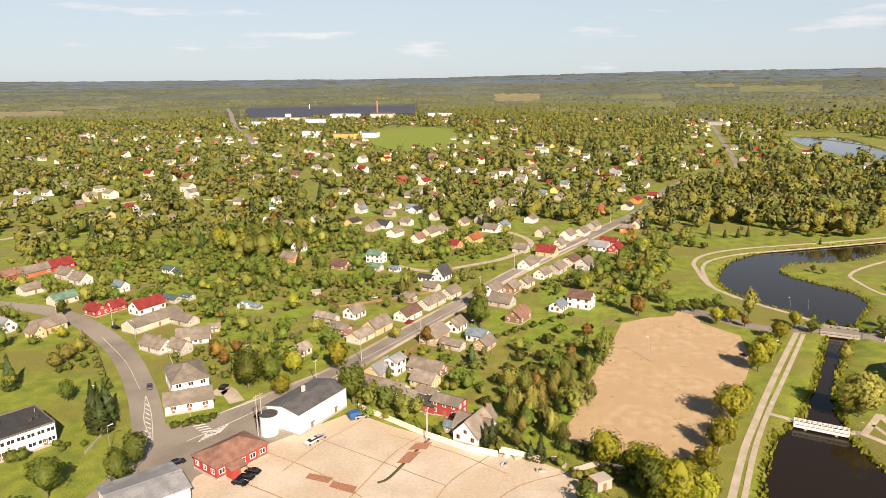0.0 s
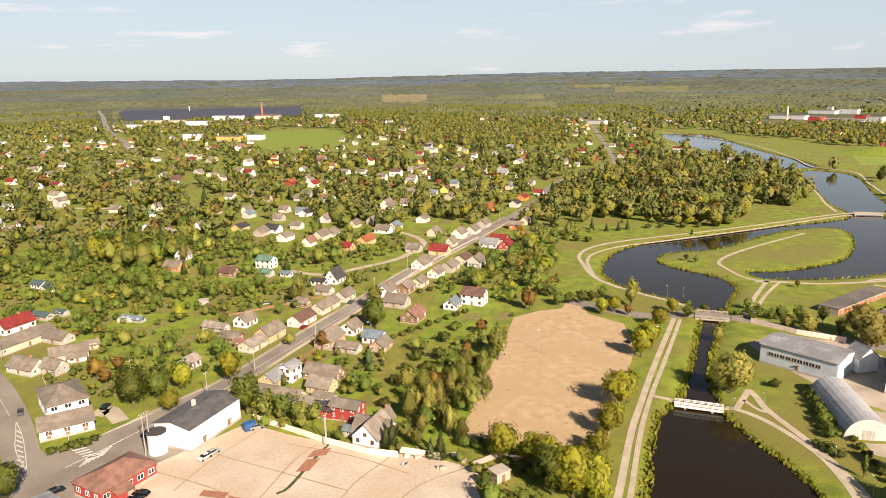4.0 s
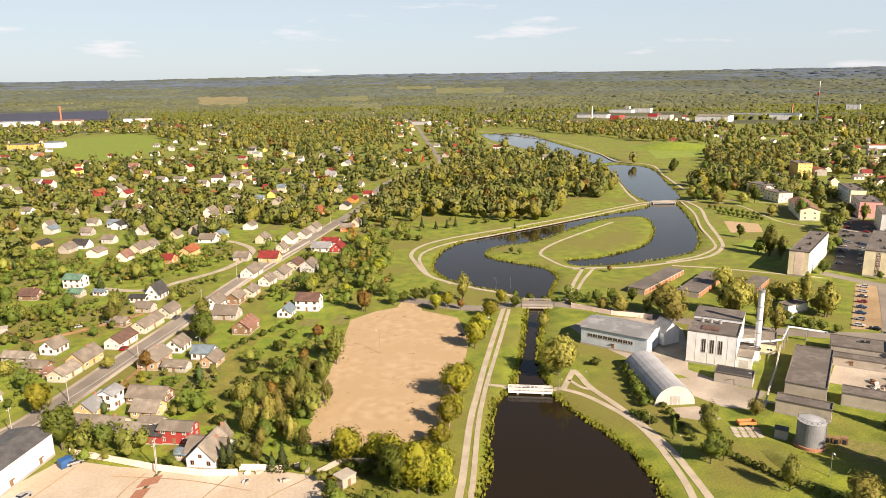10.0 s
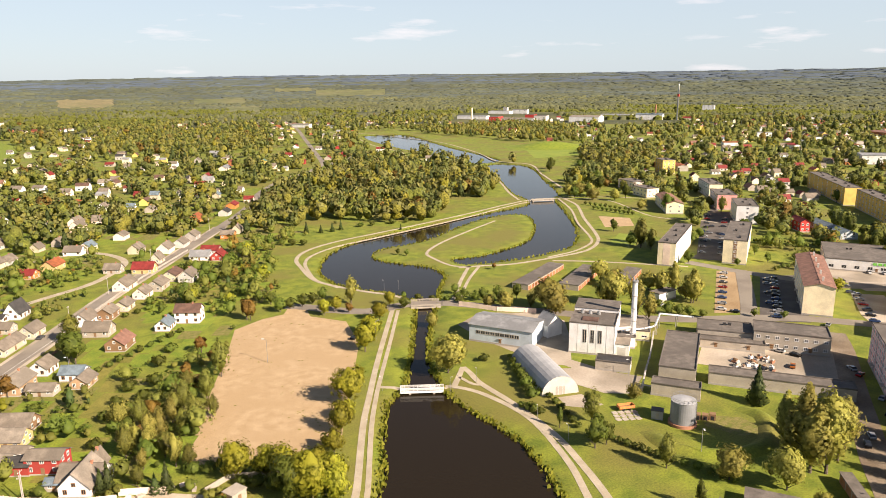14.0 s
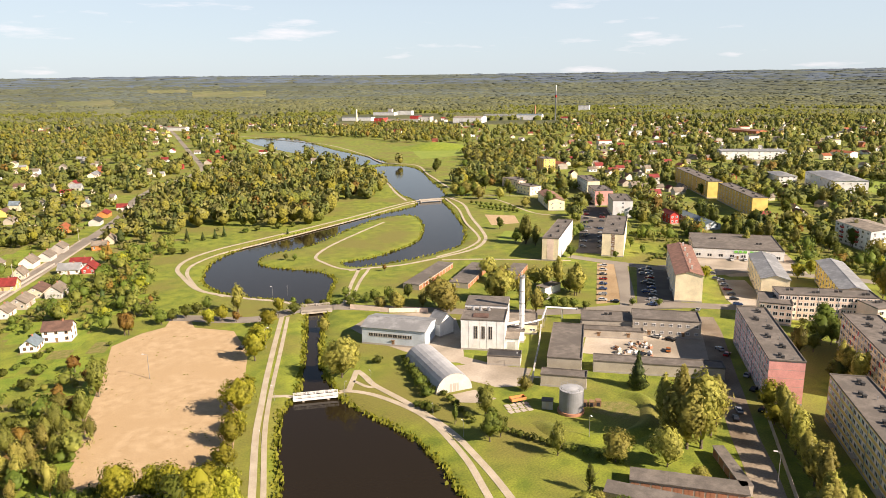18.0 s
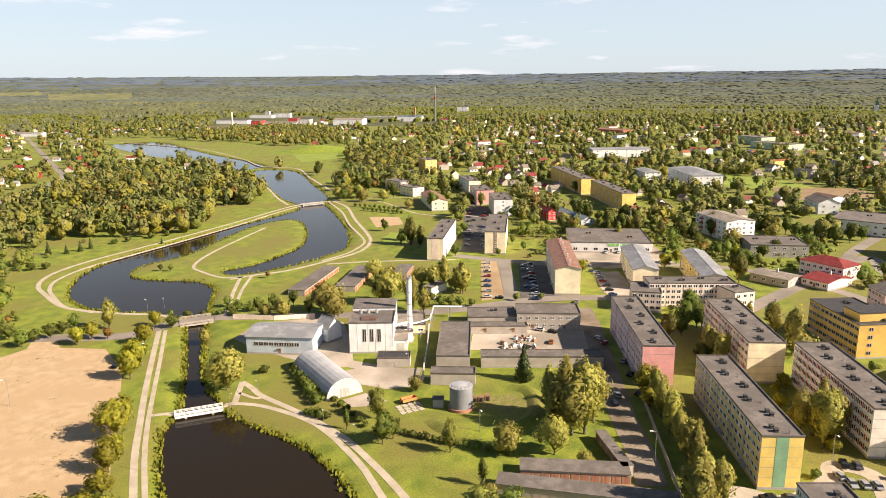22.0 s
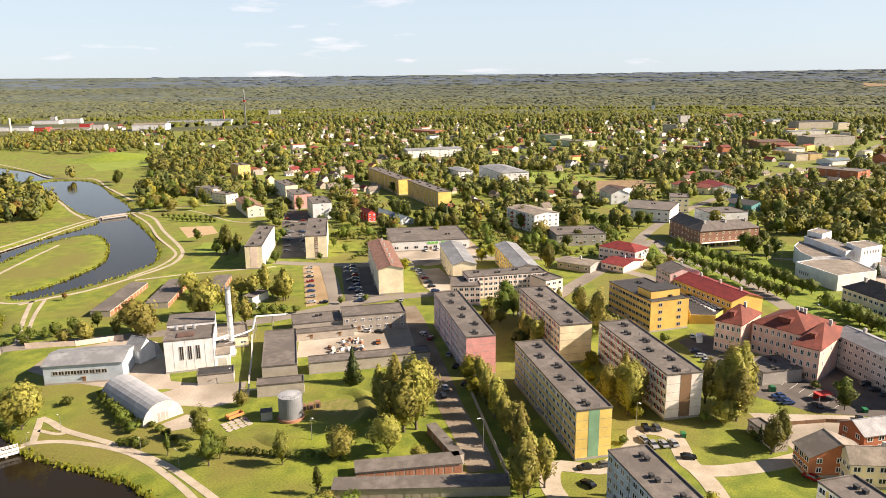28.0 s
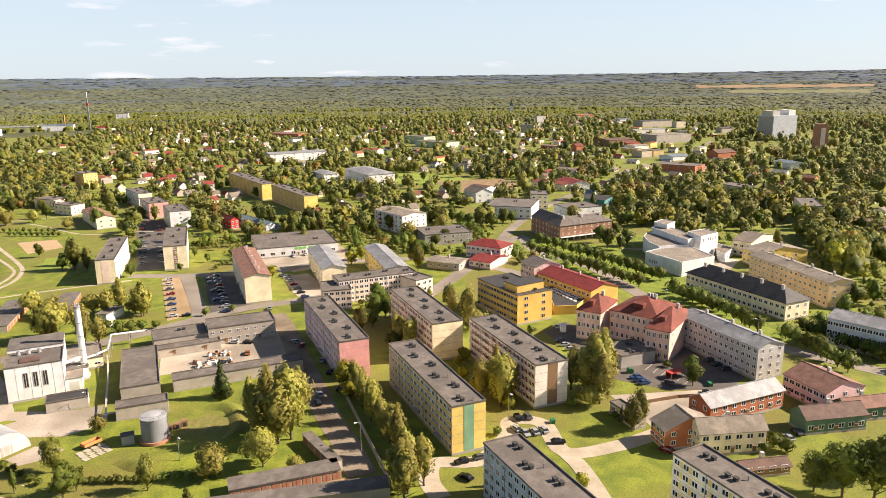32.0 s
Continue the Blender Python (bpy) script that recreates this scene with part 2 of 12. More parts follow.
PAINT = {}
for key, c in dict(white=(0.96, 0.945, 0.92), cream=(0.84, 0.73, 0.50), yellow=(0.84, 0.61, 0.17), ochre=(0.70, 0.45, 0.11), pink=(0.82, 0.38, 0.34),
                   palepink=(0.84, 0.66, 0.55), lightblue=(0.56, 0.65, 0.72), grey=(0.48, 0.44, 0.39), brown=(0.25, 0.145, 0.075), red=(0.40, 0.05, 0.04),
                   green=(0.12, 0.22, 0.14), brick=(0.46, 0.16, 0.075), darkbrick=(0.33, 0.165, 0.11), orange=(0.64, 0.24, 0.07), bluegrey=(0.50, 0.57, 0.62),
                   silver=(0.66, 0.63, 0.58), panel=(0.52, 0.46, 0.38), stripe_green=(0.22, 0.40, 0.24), black=(0.02, 0.02, 0.022), mauve=(0.80, 0.55, 0.53),
                   teal=(0.10, 0.30, 0.30), palegreen=(0.50, 0.60, 0.42), rust=(0.42, 0.20, 0.12), vivid_red=(0.55, 0.05, 0.04), lime=(0.20, 0.60, 0.10),
                   tank=(0.26, 0.27, 0.28), apricot=(0.80, 0.57, 0.29), greige=(0.80, 0.72, 0.63), elevator=(0.50, 0.53, 0.57), timber=(0.44, 0.29, 0.17), plaster=(0.72, 0.62, 0.46), straw=(0.70, 0.52, 0.24), salmon=(0.80, 0.53, 0.42), hangar=(0.40, 0.41, 0.42)).items():
    PAINT[key] = paint(key + "_wall_paint", c, worn=0.08, gain=1.02 if key in ("white", "panel", "silver", "grey", "plaster", "straw") else 1.36 if key in ("cream", "greige", "palepink") else 1.22 if key not in ("black", "tank", "hangar") else 1.12)
ROOF = {}
for key, c, rough in (("grey", (0.27, 0.225, 0.175), 0.9), ("red", (0.27, 0.032, 0.026), 0.7), ("orange", (0.36, 0.11, 0.04), 0.8), ("dark", (0.055, 0.052, 0.050), 0.75),
                      ("white", (0.36, 0.365, 0.365), 0.55), ("green", (0.14, 0.26, 0.18), 0.65), ("brown", (0.16, 0.09, 0.065), 0.8), ("blue", (0.20, 0.26, 0.30), 0.6),
                      ("bitumen", (0.198, 0.172, 0.147), 0.9), ("tile", (0.25, 0.060, 0.036), 0.85), ("rusty", (0.30, 0.155, 0.11), 0.85), ("slate", (0.072, 0.068, 0.064), 0.75), ("oldslate", (0.165, 0.140, 0.120), 0.8), ("steelgrey", (0.135, 0.130, 0.126), 0.6), ("teal", (0.085, 0.135, 0.135), 0.6), ("pale", (0.34, 0.29, 0.23), 0.9)):
    ROOF[key] = paint(key + "_roofing", c, rough, 0.16, scale=0.45, c3=tuple(v * 0.72 for v in c) if key in ("bitumen", "grey", "pale", "white", "tile") else None, big=0.12)
STEEL = paint("galvanised_steel", (0.52, 0.52, 0.52), 0.45, 0.1, 0.6)
TYRE = paint("tyre_rubber", (0.02, 0.02, 0.02))

# ---------------------------------------------------------------- building blocks
def mesh(name, verts, faces, mats, face_mats=None, smooth=False):
    me = bpy.data.meshes.new(name)
    me.from_pydata([tuple(v) for v in verts], [], [tuple(f) for f in faces])
    for m in mats if isinstance(mats, (list, tuple)) else [mats]:
        me.materials.append(m)
    if face_mats is not None:
        me.polygons.foreach_set("material_index", np.asarray(face_mats, dtype=np.int32))
    if smooth:
        me.polygons.foreach_set("use_smooth", np.ones(len(me.polygons), dtype=bool))
    me.update()
    return me


def part(name, me, parent, m=None, label=""):
    ob = new(name, me)
    ob.parent = parent
    if m is not None:
        ob.matrix_basis = m
    return tagged(ob, label) if label else ob


def thing(name, x, y, z, yaw, label, category, group=""):
    ob = new(name)
    ob.matrix_basis = pose(x, y, z, 0, 0, yaw)
    ob.empty_display_size = 0.5
    return tagged(ob, label, category, group)


BOX_F = [(0, 3, 2, 1), (4, 5, 6, 7), (0, 1, 5, 4), (1, 2, 6, 5), (2, 3, 7, 6), (3, 0, 4, 7)]


def box_data(x0, x1, y0, y1, z0, z1):
    return [(x0, y0, z0), (x1, y0, z0), (x1, y1, z0), (x0, y1, z0), (x0, y0, z1), (x1, y0, z1), (x1, y1, z1), (x0, y1, z1)], BOX_F


def boxes(name, items, mat):
    """Several boxes (x0, x1, y0, y1, z0, z1) that are one piece."""
    vs, fs = [], []
    for it in items:
        v, f = box_data(*it)
        fs += [tuple(i + len(vs) for i in q) for q in f]
        vs += v
    return mesh(name, vs, fs, mat)


STORE = {}


def shared(key, make):
    if key not in STORE:
        STORE[key] = make()
    return STORE[key]


def window_mesh(w, h, frame_mat):
    """A window in the wall plane y = 0 that looks along -y: a raised frame round a sunk pane, one piece."""
    def make():
        t, o, i = min(0.17, w * 0.12), -0.07, -0.012
        x0, x1, z0, z1 = -w / 2, w / 2, 0, h
        vs = [(x0, .02, z0), (x1, .02, z0), (x1, .02, z1), (x0, .02, z1), (x0, o, z0), (x1, o, z0), (x1, o, z1), (x0, o, z1),
              (x0 + t, o, z0 + t), (-t / 2, o, z0 + t), (t / 2, o, z0 + t), (x1 - t, o, z0 + t), (x1 - t, o, z1 - t), (t / 2, o, z1 - t), (-t / 2, o, z1 - t), (x0 + t, o, z1 - t),
              (x0 + t, i, z0 + t), (-t / 2, i, z0 + t), (t / 2, i, z0 + t), (x1 - t, i, z0 + t), (x1 - t, i, z1 - t), (t / 2, i, z1 - t), (-t / 2, i, z1 - t), (x0 + t, i, z1 - t)]
        fs = [(0, 1, 5, 4), (1, 2, 6, 5), (2, 3, 7, 6), (3, 0, 4, 7), (4, 5, 11, 10, 9, 8), (5, 6, 12, 11), (6, 7, 15, 14, 13, 12), (7, 4, 8, 15), (9, 10, 13, 14),
              (8, 9, 17, 16), (9, 14, 22, 17), (14, 15, 23, 22), (15, 8, 16, 23), (10, 11, 19, 18), (11, 12, 20, 19), (12, 13, 21, 20), (13, 10, 18, 21), (16, 17, 22, 23), (18, 19, 20, 21)]
        return mesh("window", vs, fs, [frame_mat, GLASS], [0] * 17 + [1, 1])
    return shared(("win", round(w, 2), round(h, 2), frame_mat.name), make)


def gable_walls(L, W, h, rise, mat, ridge_x=True):
    hx, hy = L / 2, W / 2
    if ridge_x:
        vs = [(-hx, -hy, 0), (hx, -hy, 0), (hx, hy, 0), (-hx, hy, 0), (-hx, -hy, h), (hx, -hy, h), (hx, hy, h), (-hx, hy, h), (-hx, 0, h + rise), (hx, 0, h + rise)]
        fs = [(0, 1, 5, 4), (1, 2, 6, 9, 5), (2, 3, 7, 6), (3, 0, 4, 8, 7), (0, 3, 2, 1), (4, 5, 9, 8), (6, 7, 8, 9)]
    return mesh("wall", vs, fs, mat)


def slab(quad, t, mat, name="roof"):
    """A sloped slab of thickness t on four top corners."""
    q = [Vector(p) for p in quad]
    nrm = (q[1] - q[0]).cross(q[3] - q[0]).normalized()
    vs = [p for p in q] + [p - nrm * t for p in q]
    fs = [(0, 1, 2, 3), (7, 6, 5, 4), (0, 4, 5, 1), (1, 5, 6, 2), (2, 6, 7, 3), (3, 7, 4, 0)]
    return mesh(name, vs, fs, mat)


FOOT = []          # footprints (x, y, half length, half width, yaw) that plants keep clear of


def gable_roof(ob, L, W, h, rise, mat, over=0.45, cap=True):
    k = rise / (W / 2)
    a, ex, t = W / 2 + over, L / 2 + over, .16
    z0, z1 = h - k * over + 0.16, h + rise + 0.16
    vs = []
    for x in (-ex, ex):
        vs += [(x, -a, z0), (x, 0, z1), (x, a, z0), (x, a, z0 - t), (x, 0, z1 - t), (x, -a, z0 - t)]
    fs = [(0, 6, 7, 1), (1, 7, 8, 2), (2, 8, 9, 3), (3, 9, 10, 4), (4, 10, 11, 5), (5, 11, 6, 0), (5, 4, 1, 0), (4, 3, 2, 1), (6, 7, 10, 11), (7, 8, 9, 10)]
    roof = part("roof", mesh("roof", vs, fs, mat), ob)
    if cap:
        part("ridge_cap", boxes("ridge_cap", [(-ex, ex, -0.14, 0.14, z1 - 0.08, z1 + 0.06)], mat), roof)
    return roof


def hip_roof(ob, L, W, h, rise, mat, over=0.5):
    a, ex, r = W / 2 + over, L / 2 + over, max(0.3, L / 2 - W / 2)
    vs = [(-ex, -a, h), (ex, -a, h), (ex, a, h), (-ex, a, h), (-r, 0, h + rise), (r, 0, h + rise), (-ex, -a, h - .18), (ex, -a, h - .18), (ex, a, h - .18), (-ex, a, h - .18)]
    fs = [(0, 1, 5, 4), (1, 2, 5), (2, 3, 4, 5), (3, 0, 4), (9, 8, 7, 6), (0, 6, 7, 1), (1, 7, 8, 2), (2, 8, 9, 3), (3, 9, 6, 0)]
    return part("roof", mesh("roof", vs, fs, mat), ob)


def windows_row(ob, side, L, W, n, z, w, h, mat, inset=0.9, skip=()):
    """n windows along one side: f (-y), b (+y), l (-x), r (+x)."""
    span = (L if side in "fb" else W) - 2 * inset
    me = window_mesh(w, h, mat)
    for i in range(n):
        if i in skip:
            continue
        u = 0 if n == 1 else -span / 2 + span * i / (n - 1)
        m = {"f": pose(u, -W / 2, z), "b": pose(-u, W / 2, z, 0, 0, 180), "r": pose(L / 2, u, z, 0, 0, 90), "l": pose(-L / 2, -u, z, 0, 0, -90)}[side]
        part("window", me, ob, m)


WALLWORDS = dict(white="white rendered", cream="cream rendered", yellow="yellow wooden", ochre="ochre wooden", brown="brown wooden", red="red wooden", grey="grey wooden",
                 green="green wooden", brick="red brick", darkbrick="dark brick", orange="orange painted", pink="pink rendered", palepink="pale pink rendered",
                 lightblue="light blue panel", bluegrey="blue-grey clad", silver="silver clad", panel="grey panel", mauve="mauve rendered", teal="teal wooden", timber="weathered timber", rust="rust-red")
ROOFWORDS = dict(grey="weathered grey fibre-cement roof", red="bright red metal roof", orange="orange tiled roof", dark="dark sheet roof", white="pale metal roof", green="pale green metal roof",
                 brown="brown roof", blue="blue-grey metal roof", bitumen="flat bitumen roof", tile="red clay tile roof", rusty="rusty metal roof", slate="dark slate roof", oldslate="weathered slate roof", steelgrey="grey steel roof", teal="teal-grey metal roof", pale="pale fibre-cement roof")


def house(x, y, L, W, yaw, h=2.9, rise=2.6, roof="grey", wall="cream", bays=3, storeys=1, chimney=True, hip=False, far=False, label=""):
    ob = thing("house", x, y, 0, yaw, label or f"{WALLWORDS[wall]} house with {ROOFWORDS[roof]} in a garden", "house", "village houses")
    FOOT.append((x, y, L / 2 + 1, W / 2 + 1, yaw))
    trim = PAINT["white"] if wall != "white" else PAINT["brown"]
    wall = dict(cream="plaster", yellow="straw").get(wall, wall)
    if hip:
        part("wall", boxes("wall", [(-L / 2, L / 2, -W / 2, W / 2, 0, h)], PAINT[wall]), ob)
        top = hip_roof(ob, L, W, h, rise, ROOF[roof])
    else:
        part("wall", gable_walls(L, W, h, rise, PAINT[wall]), ob)
        top = gable_roof(ob, L, W, h, rise, ROOF[roof], cap=not far)
    if not far:
        part("plinth", boxes("plinth", [(-L / 2 - .06, L / 2 + .06, -W / 2 - .06, W / 2 + .06, 0, 0.4)], PAINT["grey"]), ob)
    step = h / storeys
    for s in range(storeys if not far or math.hypot(x, y) < 600 else 0):
        windows_row(ob, "f", L, W, 2 if far else bays, s * step + 1.0, 1.2, 1.35, trim, 1.5, (bays // 2,) if s == 0 and not far else ())
        if not far:
            for side in "r" if math.cos(radians(yaw)) * x + math.sin(radians(yaw)) * y < 0 else "l":
                windows_row(ob, side, L, W, 2, s * step + 1.0, 1.1, 1.35, trim, 1.7)
    if rise > 2.2 and not hip and not far:
        for side in "r" if math.cos(radians(yaw)) * x + math.sin(radians(yaw)) * y < 0 else "l":
            windows_row(ob, side, L, W, 1, h + 0.3, 1.1, 1.1, trim)
    if not far:
        part("door", boxes("door", [(-0.5, 0.5, -W / 2 - 0.06, -W / 2 + 0.02, 0.1, 2.1)], PAINT["brown"]), ob)
    if chimney and math.hypot(x, y) < 620:
        cx = 0.18 * L
        part("chimney", boxes("chimney", [(cx - .28, cx + .28, -.3, .3, h + rise * .6, h + rise + .8), (cx - .34, cx + .34, -.36, .36, h + rise + .68, h + rise + .78)], PAINT["rust"]), top)
    return ob


FAR_V, FAR_F, FAR_M, FAR_MATS = [], [], [], []


def distant_house(x, y, L, W, yaw, h=2.9, rise=2.6, roof="grey", wall="cream"):
    """A house too far off to pick apart: walls, gables and an overhanging roof, joined to the mass of houses."""
    FOOT.append((x, y, L / 2 + 1, W / 2 + 1, yaw))
    m, hx, hy, o = pose(x, y, float(far_rise(math.hypot(x, y))), 0, 0, yaw), L / 2, W / 2, .4
    k = rise / hy
    for mat, vs, fs in ((PAINT[wall], [(-hx, -hy, 0), (hx, -hy, 0), (hx, hy, 0), (-hx, hy, 0), (-hx, -hy, h), (hx, -hy, h), (hx, hy, h), (-hx, hy, h), (-hx, 0, h + rise), (hx, 0, h + rise)],
                         [(0, 1, 5, 4), (1, 2, 6, 9, 5), (2, 3, 7, 6), (3, 0, 4, 8, 7)]),
                        (ROOF[roof], [(-hx - o, -hy - o, h - k * o + .15), (hx + o, -hy - o, h - k * o + .15), (hx + o, 0, h + rise + .15), (-hx - o, 0, h + rise + .15), (hx + o, hy + o, h - k * o + .15), (-hx - o, hy + o, h - k * o + .15)],
                         [(0, 1, 2, 3), (4, 5, 3, 2)]),
                        (GLASS, [(-hx * .6, -hy - .03, 1.0), (-hx * .25, -hy - .03, 1.0), (-hx * .25, -hy - .03, 2.2), (-hx * .6, -hy - .03, 2.2), (hx * .25, -hy - .03, 1.0), (hx * .6, -hy - .03, 1.0), (hx * .6, -hy - .03, 2.2), (hx * .25, -hy - .03, 2.2)],
                         [(0, 1, 2, 3), (4, 5, 6, 7)])):
        if mat not in FAR_MATS:
            FAR_MATS.append(mat)
        b = len(FAR_V)
        FAR_V.extend(tuple(m @ Vector(v)) for v in vs)
        FAR_F.extend(tuple(i + b for i in f) for f in fs)
        FAR_M.extend([FAR_MATS.index(mat)] * len(fs))


def block(x, y, L, W, yaw, h, storeys, bays, wall, gable, label, roof="bitumen", parapet=0.5, win=(1.9, 1.55), trim="white", sides="f", vents=6, name="apartment_block",
          end_bays=0, band=None, stripe=None, pitched=0.0, hipped=False, entrances=3, loggia=False, alt=None, stacks=0, group="apartment blocks"):
    """A flat or pitched block of flats or offices: body, roof, windows, gable stripes, vents, doors."""
    ob = thing(name, x, y, 0, yaw, label, "apartment building" if name == "apartment_block" else "building", group)
    FOOT.append((x, y, L / 2 + 2, W / 2 + 2, yaw))
    hx, hy = L / 2, W / 2
    vs, fs = box_data(-hx, hx, -hy, hy, 0, h)
    part("wall", mesh("wall", vs, fs, [PAINT[wall], PAINT[gable]], [0, 0, 0, 1, 0, 1]), ob)
    part("plinth", boxes("plinth", [(-hx - .08, hx + .08, -hy - .08, hy + .08, 0, 0.7)], PAINT["grey"]), ob)
    if pitched and hipped:
        top = hip_roof(ob, L, W, h, pitched, ROOF[roof])
        for i in range(stacks):
            part("chimney", shared(("stackc",), lambda: boxes("chimney", [(-.6, .6, -.45, .45, 0, 2.6), (-.7, .7, -.55, .55, 2.6, 2.75)], PAINT["silver"])), top, pose(-hx + W * .45 + (L - W * .9) * i / max(1, stacks - 1), -W * .12, h + pitched * .62))
    elif pitched:
        top = gable_roof(ob, L, W, h, pitched, ROOF[roof])
        for i in range(max(0, int(L / 12))) if math.hypot(x, y) < 480 and roof != "white" or name == "school" else ():
            u = -hx + L * (i + .5) / int(L / 12)
            part("chimney", shared(("chim",), lambda: boxes("chimney", [(-.5, .5, -.4, .4, 0, 2.2)], PAINT["silver"])), top, pose(u, W * .12, h + pitched * .6))
        part("gable_wall", gable_walls(L - .02, W - .02, h, pitched, PAINT[gable]), ob)
    else:
        top = part("roof", boxes("roof", [(-hx - .12, hx + .12, -hy - .12, hy + .12, h, h + .12)], ROOF[roof]), ob)
        t = 0.25
        part("parapet", boxes("parapet", [(-hx - .15, hx + .15, -hy - .15, -hy - .15 + t, h + .12, h + parapet), (-hx - .15, hx + .15, hy + .15 - t, hy + .15, h + .12, h + parapet),
                                          (-hx - .15, -hx - .15 + t, -hy + .1, hy - .1, h + .12, h + parapet), (hx + .15 - t, hx + .15, -hy + .1, hy - .1, h + .12, h + parapet)], ROOF["bitumen"]), ob)
        vm = shared(("vent",), lambda: boxes("vent", [(-.55, .55, -.45, .45, 0, .75), (-.65, .65, -.55, .55, .75, .9)], ROOF["dark"]))
        pm = shared(("pipe",), lambda: boxes("pipe", [(-.12, .12, -.12, .12, 0, 1.1)], STEEL))
        for i in range(vents):
            u = -hx + L * (i + .5) / vents
            part("vent", vm, top, pose(u, (-1) ** i * W * .12, h + .12))
            part("vent", vm, top, pose(u + 1.9, (-1) ** i * W * .12 + .4, h + .12))
            if i % 2:
                part("pipe", pm, top, pose(u + 3, W * .2, h + .12))
    step = (h - 0.8) / storeys
    if name == "apartment_block" and math.hypot(x, y) < 340 and storeys > 3:
        for s in range(1, storeys + 1):
            part("floor_joint", boxes("floor_joint", [(-hx - .025, hx + .025, -hy - .025, hy + .025, .66 + s * step, .74 + s * step)], PAINT["grey"]), ob)
        for u in range(1, 5):
            part("downpipe", boxes("downpipe", [(-hx + L * u / 5 - .07, -hx + L * u / 5 + .07, -hy - .14, -hy, .3, h)], STEEL), ob)
    if hipped and roof == "tile":
        dm = shared(("dormer",), lambda: boxes("dormer", [(-.8, .8, -1.6, 1.2, 0, 1.5), (-1.0, 1.0, -1.8, 1.3, 1.5, 1.75)], ROOF["tile"]))
        cm = shared(("chim",), lambda: boxes("chimney", [(-.5, .5, -.4, .4, 0, 2.2)], PAINT["silver"]))
        for i in range(max(1, int(L / 6))):
            u = (-.5 + (i + .5) / max(1, int(L / 6))) * (L - W * .7)
            part("dormer", dm, top, pose(u, -W * .28, h + pitched * .36))
            part("chimney", cm, top, pose(u + 1.5, W * .08, h + pitched * .72))
    if math.hypot(x, y) > 450:
        bays = max(3, round(bays * (.72 if math.hypot(x, y) < 650 else .5)))
    if math.hypot(x, y) > 900:
        bays, end_bays = min(bays, 6), min(end_bays, 2)
    for s in range(storeys):
        z = 0.7 + s * step + 0.75
        for side in sides:
            windows_row(ob, side, L, W, bays, z, win[0], win[1], PAINT[trim], L / bays / 2)
        if end_bays:
            for side in "r" if math.cos(radians(yaw)) * x + math.sin(radians(yaw)) * y < 0 else "l":
                windows_row(ob, side, L, W, end_bays, z, win[0] * .8, win[1], PAINT[trim], W / end_bays / 2)
    if band:
        tone = {"palegreen": "greige", "pink": "mauve", "vivid_red": "apricot", "red": "brown", "bluegrey": "bluegrey", "yellow": "greige"}[band]
        for s in range(storeys):
            z = 0.7 + s * step + 0.75
            part("window_strip", shared(("strip", round(L, 1), round(W, 1), tone), lambda: boxes("window_strip", [(-hx + .3, hx - .3, -.006, .03, -.06, win[1] + .06)], PAINT[tone])), ob, pose(0, -hy, z), f"{tone} strip between windows")
            for side, yy in (("f", -hy), ("b", hy)):
                if side in sides:
                    for i in range(bays - 1):
                        if band in ("red", "vivid_red") and (band == "red" or (i + s * 3) % 4 == 1) or band not in ("red", "vivid_red") and (i * 7 + s * 5) % 5 < 3:
                            u = -hx + L * (i + 1) / bays
                            w = max(.5, L / bays - win[0] - .1)
                            part("panel", shared(("pan", round(w, 2), band, win[1]), lambda: boxes("panel", [(-w / 2, w / 2, -.04, .04, 0, win[1])], PAINT[band])), ob, pose(u, yy, z))
    if loggia:
        bm_ = shared(("balcony", wall, alt), lambda: boxes("balcony", [(-1.5, 1.5, -1.0, 0, 0, .12), (-1.5, 1.5, -1.0, -.93, .12, 1.05), (-1.5, -1.43, -.93, 0, .12, 1.05), (1.43, 1.5, -.93, 0, .12, 1.05)], PAINT[alt or wall]))
        for s in range(1, storeys):
            for i in range(bays // 3):
                part("balcony", bm_, ob, pose(-hx + L * (3 * i + 1.5) / bays, -hy, 0.7 + s * step + .05))
    if stripe:
        for c, a, b in stripe:
            for sg in (-1, 1):
                xs = sorted((sg * hx - .03 * sg, sg * hx + .05 * sg))
                part("gable_stripe", boxes("gable_stripe", [(xs[0], xs[1], a * W - hy, b * W - hy, .75, h - .15)], PAINT[c]), ob, label=f"{c.replace('_', ' ')} painted gable stripe")
    for i in range(entrances):
        u = -hx + L * (i + .5) / entrances
        part("entrance", shared(("entr", storeys > 3), lambda: boxes("entrance", [(-1.5, 1.5, -1.4, 0, 2.5, 2.65), (-.65, .65, -.06, .05, .15, 2.3)] if storeys > 3 else [(-.8, .8, -.5, 0, 2.4, 2.5), (-.55, .55, -.06, .05, .1, 2.2)], PAINT["brown" if storeys < 4 else "grey"])), ob, pose(u, -hy, 0))
    return ob


# ---------------------------------------------------------------- river, ground, roads
def spline(pts, n=6):
    """Smooth run through points of any dimension."""
    p = [np.array(q, float) for q in pts]
    p = [2 * p[0] - p[1]] + p + [2 * p[-1] - p[-2]]
    out = []
    for i in range(1, len(p) - 2):
        for k in range(n):
            t = k / n
            out.append(.5 * (2 * p[i] + (p[i + 1] - p[i - 1]) * t + (2 * p[i - 1] - 5 * p[i] + 4 * p[i + 1] - p[i + 2]) * t * t + (3 * p[i] - p[i - 1] - 3 * p[i + 1] + p[i + 2]) * t ** 3))
    out.append(p[-2])
    return np.array(out)


